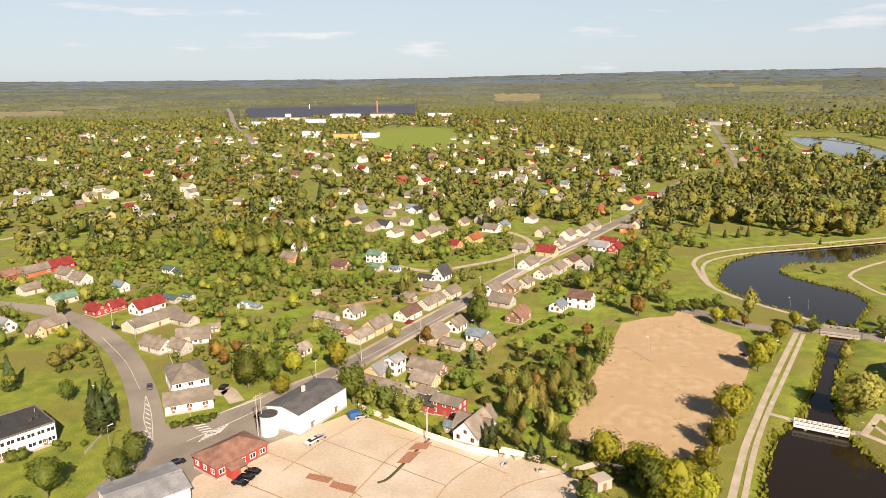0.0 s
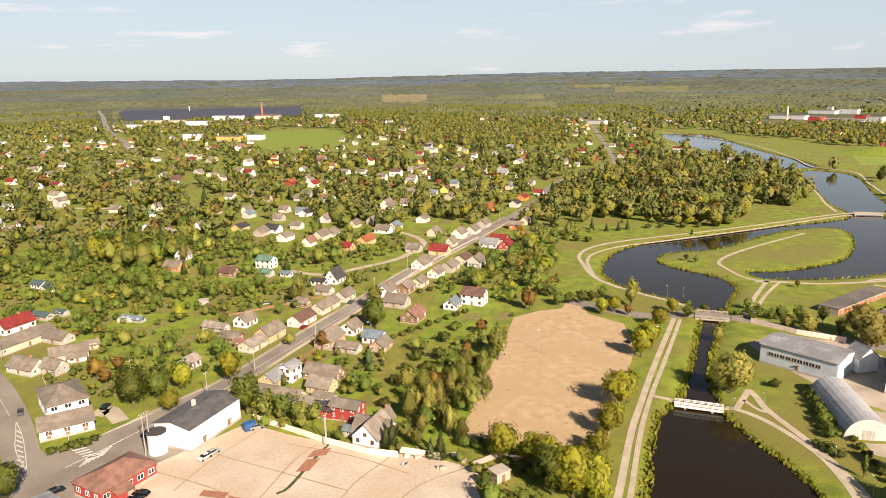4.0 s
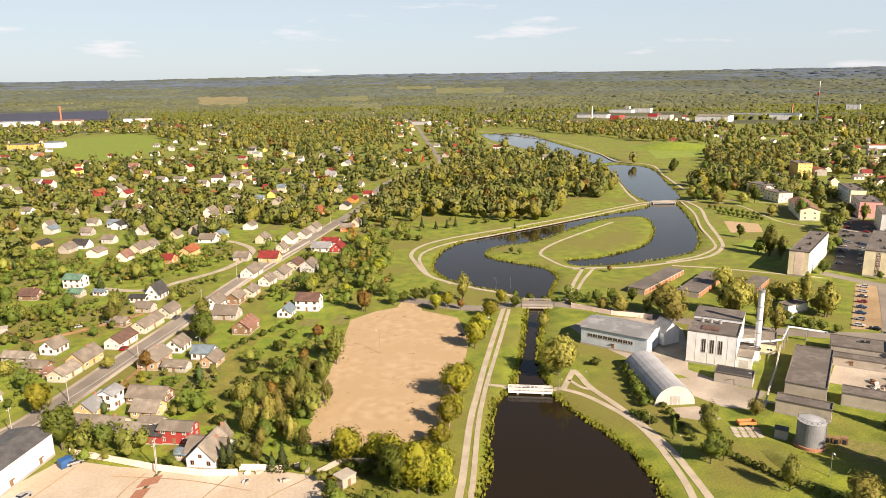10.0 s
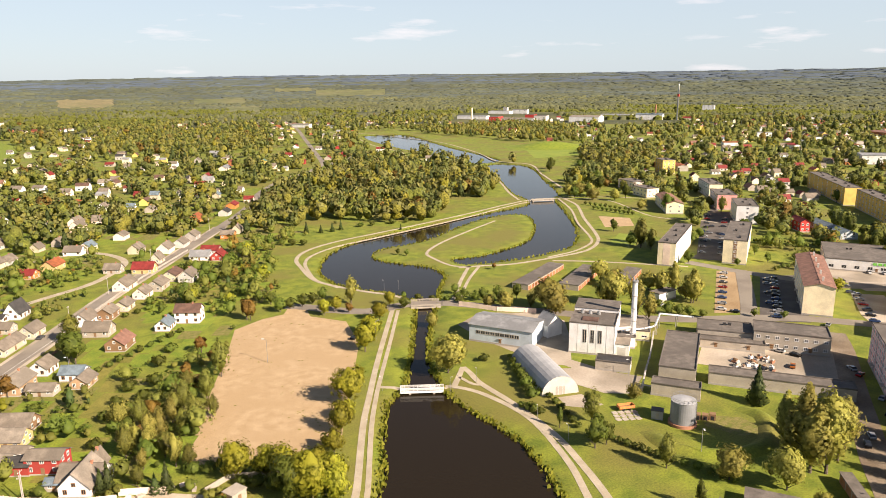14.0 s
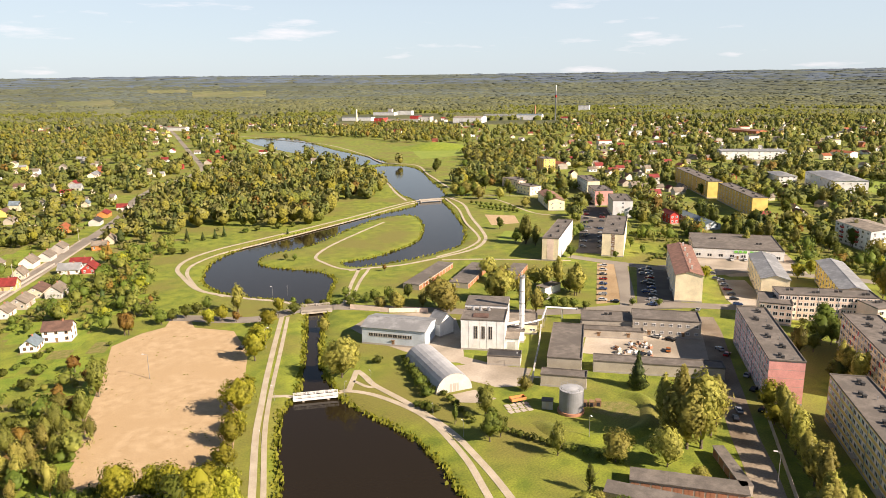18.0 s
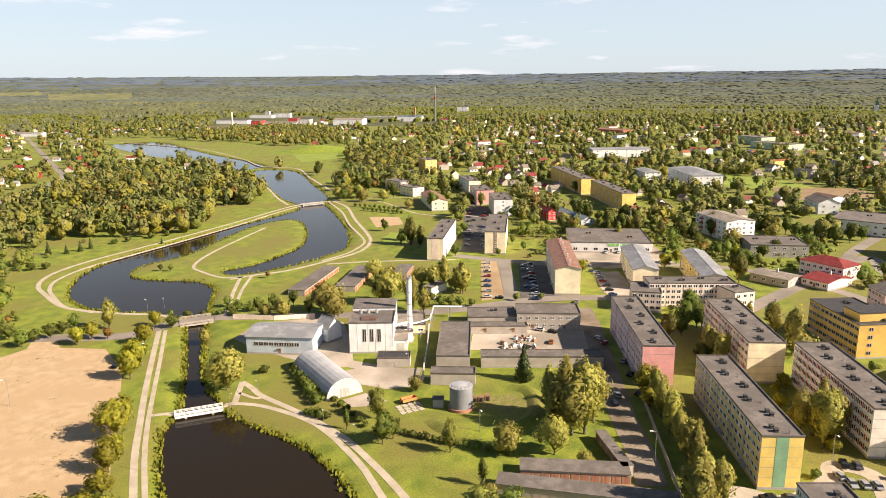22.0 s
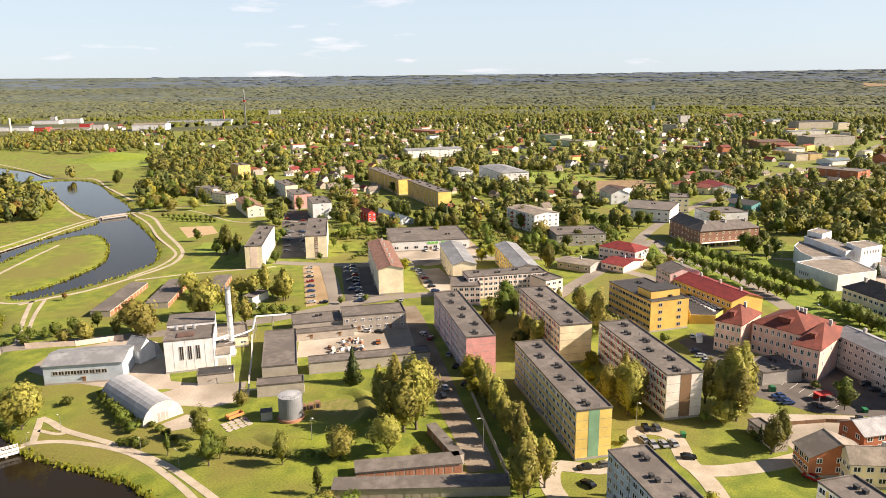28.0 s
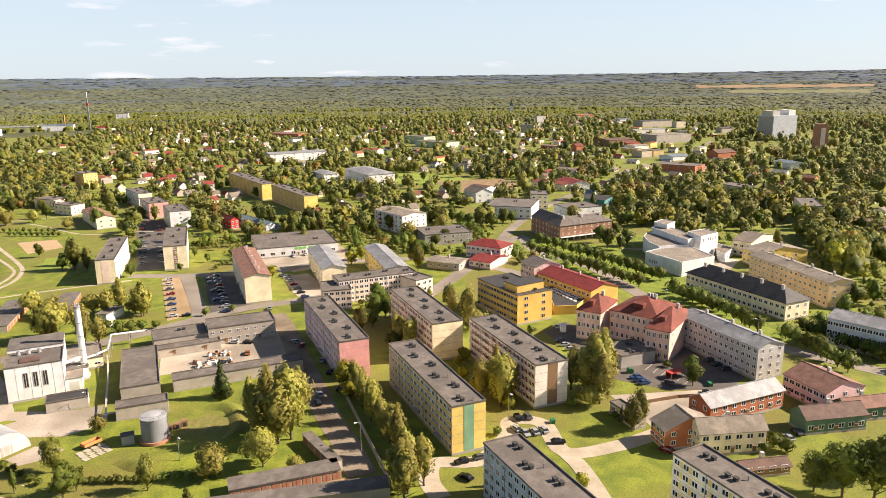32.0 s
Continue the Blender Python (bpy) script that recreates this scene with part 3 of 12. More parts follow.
# outlines of the water in plan
UPPER_POND = [(617, 1283), (680, 1274), (699, 1238), (670, 1133), (616, 954), (590, 838), (562, 747), (522, 735), (514, 756), (525, 827), (532, 901), (541, 986), (557, 1079), (578, 1171)]
MIDDLE_POND = [(496, 701), (530, 721), (551, 691), (532, 641), (489, 575), (453, 516), (431, 484), (415, 472), (389, 440), (372, 451), (390, 481), (399, 510), (425, 558), (465, 631)]
RIVER_LOOP = [(407, 462), (389, 434), (365, 399), (344, 369), (320, 340), (299, 322), (282, 317), (262, 314), (243, 315), (225, 319), (216, 324), (216, 333), (220, 337), (236, 334), (258, 339), (282, 348), (307, 370), (332, 402), (341, 423), (333, 431), (304, 428), (266, 408), (228, 387), (202, 384), (186, 376), (181, 362), (188, 345), (198, 327), (195, 309), (187, 298), (176, 284), (169, 275), (159, 279), (155, 294), (146, 309), (139, 329), (140, 348), (147, 365), (162, 388), (184, 406), (211, 418), (243, 427), (281, 435), (313, 444), (345, 450), (372, 458), (389, 471)]
CANAL = [(171, 278), (162, 264), (148, 245), (132, 221), (124, 206), (121, 197), (116, 187), (106, 193), (113, 204), (126, 224), (140, 246), (154, 269), (162, 284)]
MILL_POND = [(104, 193), (110, 193), (116, 186), (116, 170), (117, 150), (114, 132), (110, 123), (107, 114), (102, 105), (94, 93), (61, 126), (74, 148), (82, 164), (90, 178), (97, 188)]
SHORES = [spline(r + [r[0]], 3)[:-1] for r in (UPPER_POND, MIDDLE_POND, RIVER_LOOP, CANAL, MILL_POND)]


def water_distance(X, Y):
    """Distance to the water's edge, negative on the water."""
    best = np.full(X.shape, 1e9)
    for r in SHORES:
        d, odd = np.full(X.shape, 1e9), np.zeros(X.shape, bool)
        for a, b in zip(r, np.roll(r, -1, axis=0)):
            ab = b - a
            t = np.clip(((X - a[0]) * ab[0] + (Y - a[1]) * ab[1]) / max(1e-6, ab @ ab), 0, 1)
            d = np.minimum(d, np.hypot(X - a[0] - t * ab[0], Y - a[1] - t * ab[1]))
            odd ^= ((a[1] > Y) != (b[1] > Y)) & (X < (b[0] - a[0]) * (Y - a[1]) / ((b[1] - a[1]) or 1e-9) + a[0])
        best = np.minimum(best, np.where(odd, -d, d))
    return best


def far_rise(r):
    """The land climbs slowly beyond the town."""
    r = np.minimum(np.asarray(r, float), 4900)
    return np.where(r < 3000, 0, 100 - r * np.tan(np.radians(1.9092 - (np.maximum(r, 3000) - 3000) / 1900 * 2.25)))


def far_hills(x, y):
    """The last ridge stands higher towards the east."""
    e = np.clip((np.degrees(np.arctan2(x, y)) + 8) / 30, 0, 1)
    return np.clip((np.hypot(x, y) - 4050) / 800, 0, 1) * 29 * e * e * (3 - 2 * e)


def steps(stops):
    out = [stops[0][0]]
    for a, b in zip(stops[:-1], stops[1:]):
        n = max(1, round((b[0] - a[0]) / a[1]))
        out += [a[0] + (b[0] - a[0]) * (i + 1) / n for i in range(n)]
    return np.array(out)


gx = steps([(-4980, 160), (-1500, 80), (-300, 30), (20, 3.6), (330, 5.5), (840, 30), (1500, 80), (4980, 1)])
gy = steps([(-2800, 160), (-1000, 120), (-40, 20), (60, 3.6), (440, 6.5), (1300, 30), (2000, 80), (4980, 1)])
GX, GY = np.meshgrid(gx, gy)
GZ = far_rise(np.hypot(GX, GY)) + far_hills(GX, GY)
near = (GX > 0) & (GX < 860) & (GY > 20) & (GY < 1320)
WD = np.full(GX.shape, 1e9)
WD[near] = water_distance(GX[near], GY[near])
GZ = GZ - 2.0 * np.clip((3.0 - WD) / 6.0, 0, 1) ** 1.0
nx, ny = len(gx), len(gy)
idx = np.arange(nx * ny).reshape(ny, nx)
quads = np.stack([idx[:-1, :-1], idx[:-1, 1:], idx[1:, 1:], idx[1:, :-1]], -1).reshape(-1, 4)
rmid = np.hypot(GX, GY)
# Woodland floor past 1750 m, the haze-coloured one past 2900 m.
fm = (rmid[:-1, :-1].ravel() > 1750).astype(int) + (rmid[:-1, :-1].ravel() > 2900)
ground = new("ground", mesh("ground", np.stack([GX, GY, GZ], -1).reshape(-1, 3).tolist(), quads.tolist(), [GRASS, FOREST_FLOOR, HAZE_FLOOR], fm, True))
tagged(ground, "sunlit green grassland and river banks reaching the wooded horizon", "ground", kind="structure")


def ground_z(x, y):
    r = math.hypot(x, y)
    z = float(far_rise(r))
    if 0 < x < 860 and 20 < y < 1320:
        d = float(water_distance(np.array([x]), np.array([y]))[0])
        z -= 2.0 * min(1, max(0, (3.0 - d) / 6.0))
    return z


water = new("water", mesh("water", [(40, 40, -1.0), (850, 40, -1.0), (850, 1300, -1.0), (40, 1300, -1.0)], [(0, 1, 2, 3)], WATER))
tagged(water, "dark calm river water reflecting the pale sky", "water", kind="structure")

MASK_X0, MASK_Y0, CELL = -1500.0, -200.0, 4.0
MASK = np.zeros((560, 900), dtype=np.int8)      # rows y, columns x: 0 gardens, 1 bare, 2 woods, 3 park lawn
MX, MY = np.meshgrid(MASK_X0 + (np.arange(900) + .5) * CELL, MASK_Y0 + (np.arange(560) + .5) * CELL)


def inside(px, py, pts):
    r = np.zeros(px.shape, bool)
    q = list(pts)
    for (x1, y1), (x2, y2) in zip(q, q[1:] + q[:1]):
        c = ((y1 > py) != (y2 > py)) & (px < (x2 - x1) * (py - y1) / ((y2 - y1) or 1e-9) + x1)
        r ^= c
    return r


def zone(pts, code):
    MASK[inside(MX, MY, pts)] = code


def patch(name, pts, mat, z, label, category, kind="structure", code=1, curve=0):
    p = spline(list(pts) + [pts[0]], curve)[:-1, :2].tolist() if curve else pts
    bm = bmesh.new()
    f = bm.faces.new([bm.verts.new((a, b, z + float(far_rise(math.hypot(a, b))))) for a, b in p])
    if f.normal.z < 0 or sum((b[0] - a[0]) * (b[1] + a[1]) for a, b in zip(p, p[1:] + p[:1])) > 0:
        f.normal_flip()
    bmesh.ops.triangulate(bm, faces=bm.faces[:])
    me = bpy.data.meshes.new(name)
    bm.to_mesh(me)
    bm.free()
    me.materials.append(mat)
    if code is not None:
        zone(p, code)
    return tagged(new(name, me), label, category, kind=kind)


def road(name, pts, width, mat, z, label, category="road", n=6, code=1, kind="structure", margin=1.0):
    c = spline(pts, n)[:, :2]
    d = np.gradient(c, axis=0)
    d /= np.linalg.norm(d, axis=1)[:, None] + 1e-9
    nrm = np.stack([-d[:, 1], d[:, 0]], 1) * width / 2
    vs, fs = [], []
    for i, (p, q) in enumerate(zip(c, nrm)):
        h = max(ground_z(*p), -0.25) + z if code != 9 else z
        vs += [(*(p + q), h), (*(p - q), h), (*(p + q), h - .3), (*(p - q), h - .3)]
        if i:
            a, b = 4 * i - 4, 4 * i
            fs += [(a, a + 1, b + 1, b), (a + 1, a + 3, b + 3, b + 1), (a + 2, a, b, b + 2)]
    ob = tagged(new(name, mesh(name, vs, fs, mat)), label, category, kind=kind)
    if code is not None:
        for p, q in zip(c[:-1], c[1:]):
            for k in range(4):
                e = p + (q - p) * k / 4
                ix, iy, rr = int((e[0] - MASK_X0) / CELL), int((e[1] - MASK_Y0) / CELL), int(math.ceil((width / 2 + margin) / CELL))
                MASK[max(0, iy - rr):iy + rr + 1, max(0, ix - rr):ix + rr + 1] = 1
    return ob

zone([(115, 353), (138, 416), (174, 449), (400, 567), (571, 689), (534, 799), (497, 1017), (659, 1403), (838, 1191), (765, 817), (495, 502), (455, 348), (309, 258), (231, 204), (192, 228), (134, 203), (120, 109), (59, 146), (120, 240), (110, 282), (106, 306)], 3)
zone([(-182, 272), (-143, 278), (-116, 246), (-91, 193), (-90, 157), (-112, 157)], 3)
zone([(276, 281), (305, 238), (339, 170), (308, 136), (219, 114), (175, 85), (118, 104), (84, 149), (124, 248), (205, 224)], 3)
zone([(-132, 1138), (-161, 1631), (-20, 1670), (39, 1388), (13, 1092), (-55, 1054)], 1)
zone([(-85, 257), (-73, 269), (-40, 244), (-32, 220), (-52, 192), (-74, 208)], 0)
zone([(338, 291), (338, 228), (358, 187), (387, 171), (400, 147), (400, 104), (384, 54), (364, -25), (294, -95), (245, -114), (160, -79), (108, 156), (175, 215), (254, 241)], 3)
zone([(498, 70), (512, -10), (452, -77), (373, -73), (345, -35), (426, 60)], 3)
zone([(169, 592), (220, 652), (278, 710), (359, 752), (431, 743), (419, 660), (347, 537), (280, 448), (254, 439), (236, 458), (175, 497), (157, 520)], 2)
zone([(452, 700), (450, 638), (416, 556), (368, 504), (342, 521)], 2)
zone([(136, 1286), (196, 1708), (309, 1970), (382, 1558), (463, 1387), (378, 1106), (302, 1068), (191, 1095)], 2)
zone([(738, 1271), (905, 1377), (1150, 1482), (1101, 1214), (814, 870), (762, 981), (750, 1161)], 2)
zone([(468, 520), (541, 575), (551, 568), (482, 489), (444, 472)], 2)
zone([(488, 507), (716, 764), (864, 832), (774, 672), (526, 481)], 2)
zone([(533, -2), (661, -11), (706, -64), (734, -120), (549, -91), (521, -61), (495, -28)], 2)
zone([(734, -120), (1097, -183), (1186, -310), (1197, -405), (756, -260), (674, -194), (512, -122), (528, -100)], 0)
zone([(-145, 432), (-151, 505), (-112, 513), (-90, 446), (-102, 401), (-122, 402)], 2)
zone([(-11, 257), (21, 334), (73, 268), (38, 184), (17, 183), (8, 202)], 0)
zone([(28, 214), (41, 242), (54, 266), (64, 278), (52, 242), (39, 205), (32, 184), (23, 191)], 0)
road("main_road", [(-264.8, 333.6), (-210.6, 318.1), (-191.2, 312.4), (-169.2, 300.3), (-145.1, 279.0), (-123.5, 253.3), (-105.9, 225.8), (-93.5, 202.2), (-85.2, 182.7), (-84.7, 167.8), (-86.0, 154.9), (-89.6, 139.6)], 9.5, ASPHALT, 0.06, "worn grey asphalt road curving through the town", "road")
patch("junction", [(-89.4, 179.6), (-92.8, 199.5), (-91.4, 202.1), (-83.6, 194.5), (-77.2, 198.4), (-69.5, 204.4), (-57.7, 214.8), (-53.9, 208.1), (-63.3, 195.2), (-70.4, 181.8), (-71.8, 163.5), (-75.9, 152.4), (-87.0, 152.6)], ASPHALT, 0.085, "wide asphalt road junction", "road")
MAIN_STREET = [(-83.9, 179.5), (-76.8, 189.8), (-67.8, 199.0), (-58.5, 210.6), (-48.1, 223.1), (-38.3, 235.4), (-20.1, 266.9), (-6.9, 289.3), (8.5, 315.4), (33.7, 360.1), (56.6, 396.0), (74.2, 422.5), (105.7, 471.8), (130.9, 511.2), (170.9, 578.4), (210.9, 662.1), (260.1, 735.4), (295.0, 770.2), (344.8, 835.5), (363.4, 876.4), (410.9, 1020.0), (510.6, 1320.1), (591.4, 1564.9), (746.6, 2077.7)]
road("pavement", MAIN_STREET[:14], 10.6, YARD, 0.05, "pale worn footway along the street", "pavement")
road("main_street", MAIN_STREET, 7.2, ASPHALT, 0.09, "straight grey asphalt street between wooden houses", "road")
road("canal_street", [(104.8, 303.0), (112.8, 295.0), (120.1, 285.5), (132.2, 275.1), (146.3, 274.2), (153.5, 273.8), (164.5, 268.0), (170.3, 263.4), (184.1, 246.9), (197.3, 231.1), (211.5, 214.1), (226.7, 199.5), (245.1, 185.5), (267.8, 172.4), (282.5, 161.7), (294.3, 147.8), (304.4, 135.2), (316.6, 118.7)], 8.0, ASPHALT, 0.08, "asphalt street crossing the river by a bridge", "road")
road("path", [(262.0, 298.6), (279.1, 284.7), (299.9, 262.6), (314.5, 246.3)], 2.0, GRAVEL, 0.06, "thin gravel path over the lawn", "path")
road("town_street", [(321.9, 252.8), (329.0, 222.7), (344.6, 180.1), (362.2, 167.8), (378.5, 139.4), (388.8, 114.9), (387.2, 87.1), (372.0, 51.9), (352.8, 31.5)], 7.5, ASPHALT, 0.07, "asphalt street in front of apartment blocks", "road")
road("town_street", [(329.0, 222.7), (278.7, 183.8), (254.0, 167.3)], 7.0, ASPHALT, 0.11, "short side street between parking lots", "road")
road("lot_lane", [(332.8, 255.4), (366.8, 270.2), (426.1, 314.6), (495.8, 366.2)], 6, DARK_ASPHALT, 0.05, "narrow lane with parked cars between apartment blocks", "road")
road("lane", [(277.1, 143.9), (260.2, 130.9), (231.9, 112.1), (207.8, 95.6), (188.2, 82.5), (173.0, 70.8), (157.6, 60.2)], 8, LANE_DIRT, 0.06, "shaded asphalt lane beside the pink apartment block", "road")
road("lane", [(151.8, 37.5), (159.1, 42.3), (167.6, 42.9), (171.7, 31.1), (187.5, 25.6), (196.5, 26.1), (196.7, 16.6), (181.1, 8.9), (187.3, -4.9), (200.8, -19.6), (219.3, -34.5)], 5.5, GRAVEL, 0.07, "pale concrete lane between apartment blocks", "road")
road("lane", [(181.1, 8.9), (173.1, 3.9), (158.5, -2.1)], 5, GRAVEL, 0.1, "pale concrete lane past a lawn", "road")
road("square_street", [(285.1, 90.1), (343.2, 80.3), (425.0, 66.5), (460.8, 56.9), (421.9, 41.6), (386.9, 6.7), (309.8, -31.8), (292.0, -52.3), (276.4, -70.1), (260.0, -97.2)], 8, ASPHALT, 0.08, "street lined with clipped trees", "road")
road("square_street", [(425.0, 66.5), (477.9, 67.0), (546.0, 58.8), (635.8, 38.3), (757.8, -0.7), (864.6, -32.8), (1045.0, -100.0), (1305.5, -169.9)], 7, ASPHALT, 0.1, "street leading past the brick building", "road")
road("highway", [(-304.7, 1157.7), (-376.5, 1373.0), (-490.0, 1685.9), (-599.7, 2035.6), (-792.6, 2670.2), (-912.8, 3031.9)], 14, ASPHALT, 0.3, "distant road through the forest", "road")
road("village_lane", [(-300.0, 464.0), (-281.6, 500.9), (-283.6, 606.2), (-250.1, 634.8), (-194.7, 621.8), (-129.0, 596.7)], 4.5, GRAVEL, 0.05, "gravel village lane", "road")
road("village_lane", [(-27.8, 385.1), (-8.5, 372.1), (13.6, 383.4), (37.5, 402.3), (55.3, 439.1), (40.2, 475.0), (5.1, 467.4)], 4.0, GRAVEL, 0.05, "gravel village lane", "road")
road("village_lane", [(-76.7, 216.1), (-74.3, 220.5), (-67.7, 210.8)], 5.0, GRAVEL, 0.05, "gravel driveway", "road")
road("path", [(143.6, 272.0), (121.3, 238.5), (105.5, 214.3), (92.9, 194.2), (82.5, 177.4), (67.6, 150.1), (63.5, 143.1), (55.4, 127.9)], 2.0, GRAVEL, 0.06, "pale gravel footpath beside the canal", "path")
road("path", [(144.4, 268.5), (123.8, 237.0), (107.8, 212.9), (96.0, 194.9), (84.7, 176.1), (70.0, 148.7), (66.0, 141.6), (57.2, 124.5)], 1.5, GRAVEL, 0.06, "pale gravel footpath beside the canal", "path")
road("path", [(98.4, 199.7), (102.0, 197.0), (105.3, 194.5)], 1.7, GRAVEL, 0.07, "gravel path to the footbridge", "path")
road("path", [(117.3, 187.7), (120.3, 185.9), (125.4, 175.1), (127.2, 153.9), (120.5, 129.9), (112.9, 113.6), (104.0, 96.7)], 2.0, GRAVEL, 0.06, "gravel path along the mill pond", "path")
road("path", [(120.6, 185.7), (126.0, 191.2), (132.4, 197.9)], 2.0, GRAVEL, 0.07, "short gravel path", "path")
road("path", [(132.4, 197.9), (131.4, 191.4), (129.5, 182.5), (129.2, 163.5), (126.8, 141.8), (121.8, 124.7), (116.9, 111.1), (109.3, 93.5)], 2.2, GRAVEL, 0.08, "gravel path across the lawn", "path")
road("path", [(126.4, 191.0), (127.0, 184.0), (129.8, 181.2)], 1.4, GRAVEL, 0.07, "short gravel link path", "path")
road("path", [(153.7, 276.7), (155.1, 287.6), (144.1, 305.7), (136.2, 322.6), (132.3, 339.0), (135.8, 364.6), (141.0, 386.3), (155.8, 404.6), (181.3, 417.2), (214.8, 425.6), (257.4, 436.3), (306.9, 450.4), (358.2, 467.0), (394.6, 474.5), (423.1, 463.0)], 2.3, GRAVEL, 0.06, "curving pale gravel path beside the river", "path")
road("path", [(137.0, 317.2), (133.0, 336.0), (136.3, 355.6), (141.8, 374.6), (153.1, 390.4), (178.1, 405.4), (208.9, 414.1), (251.0, 425.6), (300.2, 440.5), (351.5, 458.2), (383.0, 467.9)], 1.9, GRAVEL, 0.07, "inner gravel path beside the river", "path")
road("path", [(418.2, 466.2), (402.8, 430.9), (368.0, 385.3), (335.3, 339.2), (318.3, 319.7), (296.2, 306.4), (271.0, 304.0), (239.1, 305.5), (220.8, 312.5), (208.7, 315.8)], 2.3, GRAVEL, 0.06, "gravel path round the river bend", "path")
road("path", [(411.7, 463.2), (384.5, 417.5), (350.7, 373.2), (325.7, 334.9), (312.2, 319.8), (288.9, 309.3), (264.5, 306.4)], 1.7, GRAVEL, 0.07, "inner gravel path round the river bend", "path")
road("path", [(416.2, 463.9), (440.7, 433.1), (414.3, 360.5), (429.3, 332.3), (432.1, 315.5)], 1.7, GRAVEL, 0.06, "gravel path to the apartment blocks", "path")
road("path", [(306.8, 414.6), (269.3, 395.0), (233.2, 374.1), (212.4, 356.2), (208.3, 340.4), (208.2, 322.0), (215.9, 314.2)], 1.9, GRAVEL, 0.06, "gravel path along the grassy peninsula", "path")
road("path", [(214.8, 314.9), (195.1, 293.2), (179.0, 273.8), (171.3, 265.8)], 1.9, GRAVEL, 0.06, "gravel path to the street", "path")
road("path", [(219.6, 311.8), (199.8, 292.8), (177.8, 268.1)], 1.6, GRAVEL, 0.07, "gravel path to the street", "path")
road("path", [(596.8, 1281.9), (600.1, 1360.7), (619.6, 1434.8), (647.0, 1323.2), (657.5, 1143.0), (649.4, 1022.9), (593.6, 843.2), (551.7, 742.8), (561.5, 688.0), (513.0, 606.5), (459.3, 512.6)], 2.5, GRAVEL, 0.06, "gravel path on the far bank", "path")
road("path", [(571.3, 1192.9), (534.2, 1067.8), (512.9, 934.7), (484.2, 862.9), (483.2, 817.7), (496.4, 741.9), (469.8, 661.4), (440.1, 589.0), (400.9, 521.4), (380.5, 480.3)], 2.2, GRAVEL, 0.06, "gravel path on the far bank", "path")
road("path", [(421.3, 475.6), (469.5, 428.4), (483.3, 397.8)], 1.4, GRAVEL, 0.06, "thin gravel path over the lawn", "path")
SAND_LOT = [(32.5, 183.1), (38.7, 199.4), (49.8, 225.9), (63.5, 256.0), (74.8, 283.9), (88.8, 290.9), (99.0, 292.1), (106.5, 303.7), (112.5, 301.1), (108.0, 282.9), (118.4, 267.5), (111.5, 240.6), (95.8, 212.3), (82.2, 189.5), (73.5, 173.0), (50.6, 173.4)]
patch("sand_lot", SAND_LOT, SAND, .03, "bare sandy lot of dry tan ground", "sand lot")
patch("forecourt", [(-83.9, 179.5), (-70.4, 181.8), (-63.3, 195.2), (-53.9, 208.1), (-43.9, 201.2), (-46.6, 182.0), (-53.1, 164.5), (-64.8, 152.2), (-76.1, 151.2)], ASPHALT, 0.03, "worn asphalt forecourt round a red house", "yard")
patch("concrete_yard", [(-65.7, 154.6), (-66.1, 166.1), (-51.6, 182.7), (-30.8, 201.6), (-26.3, 200.8), (-15.2, 192.5), (-1.7, 184.7), (14.0, 176.8), (25.8, 171.5), (32.5, 166.3), (34.1, 162.5), (32.0, 157.4), (32.9, 133.9), (-61.1, 135.3)], CONCRETE, 0.04, "cracked pale concrete yard with slab joints", "yard")
patch("yard", [(156.1, 237.0), (173.8, 245.6), (193.6, 230.5), (197.1, 216.0), (185.2, 199.3), (169.6, 181.4), (173.3, 165.9), (179.6, 156.4), (171.7, 151.6), (166.5, 164.4), (163.9, 178.7), (156.9, 186.0), (156.7, 199.0), (154.5, 218.1)], YARD, 0.03, "dusty pale factory yard", "yard")
patch("yard", [(204.7, 153.5), (226.5, 167.6), (236.6, 160.7), (240.7, 154.8), (259.2, 133.5), (248.6, 124.1), (232.1, 112.7), (218.1, 132.4)], YARD, 0.035, "pale storage yard", "yard")
patch("car_park", [(319.9, 231.9), (333.6, 223.3), (270.0, 179.7), (258.5, 186.8)], SOIL, 0.04, "gravel parking lot", "parking lot")
patch("car_park", [(329.8, 212.6), (347.4, 201.6), (281.0, 156.0), (265.6, 169.5)], DARK_ASPHALT, 0.04, "asphalt parking lot with painted bays", "parking lot")
patch("car_park", [(465.8, 355.1), (477.9, 332.7), (346.5, 234.7), (332.8, 255.4)], DARK_ASPHALT, 0.03, "asphalt parking area between blocks", "parking lot")
patch("car_park", [(395.1, 225.0), (429.4, 177.6), (378.5, 139.4), (347.0, 167.7), (357.9, 190.3)], YARD, 0.03, "pale parking area of the shop", "parking lot")
patch("car_park", [(337.0, 169.7), (346.2, 159.0), (312.5, 130.5), (289.6, 129.7), (308.7, 149.9)], YARD, 0.045, "parking area between blocks", "parking lot")
patch("car_park", [(255.7, 1.1), (280.1, -27.2), (250.4, -51.6), (233.8, -41.7), (231.9, -32.5), (229.6, -21.5), (235.2, -3.1)], DARK_ASPHALT, 0.045, "asphalt school car park with marked bays", "parking lot")
patch("yard", [(221.2, -3.2), (232.3, -34.4), (229.6, -42.8), (200.1, -16.3)], YARD, 0.04, "gravel yard by the school", "yard")
patch("yard", [(277.7, 23.9), (292.4, 16.1), (281.3, 6.2), (270.2, 1.8), (257.7, 2.8), (258.4, 10.7)], DARK_ASPHALT, 0.035, "asphalt yard behind the flats", "yard")
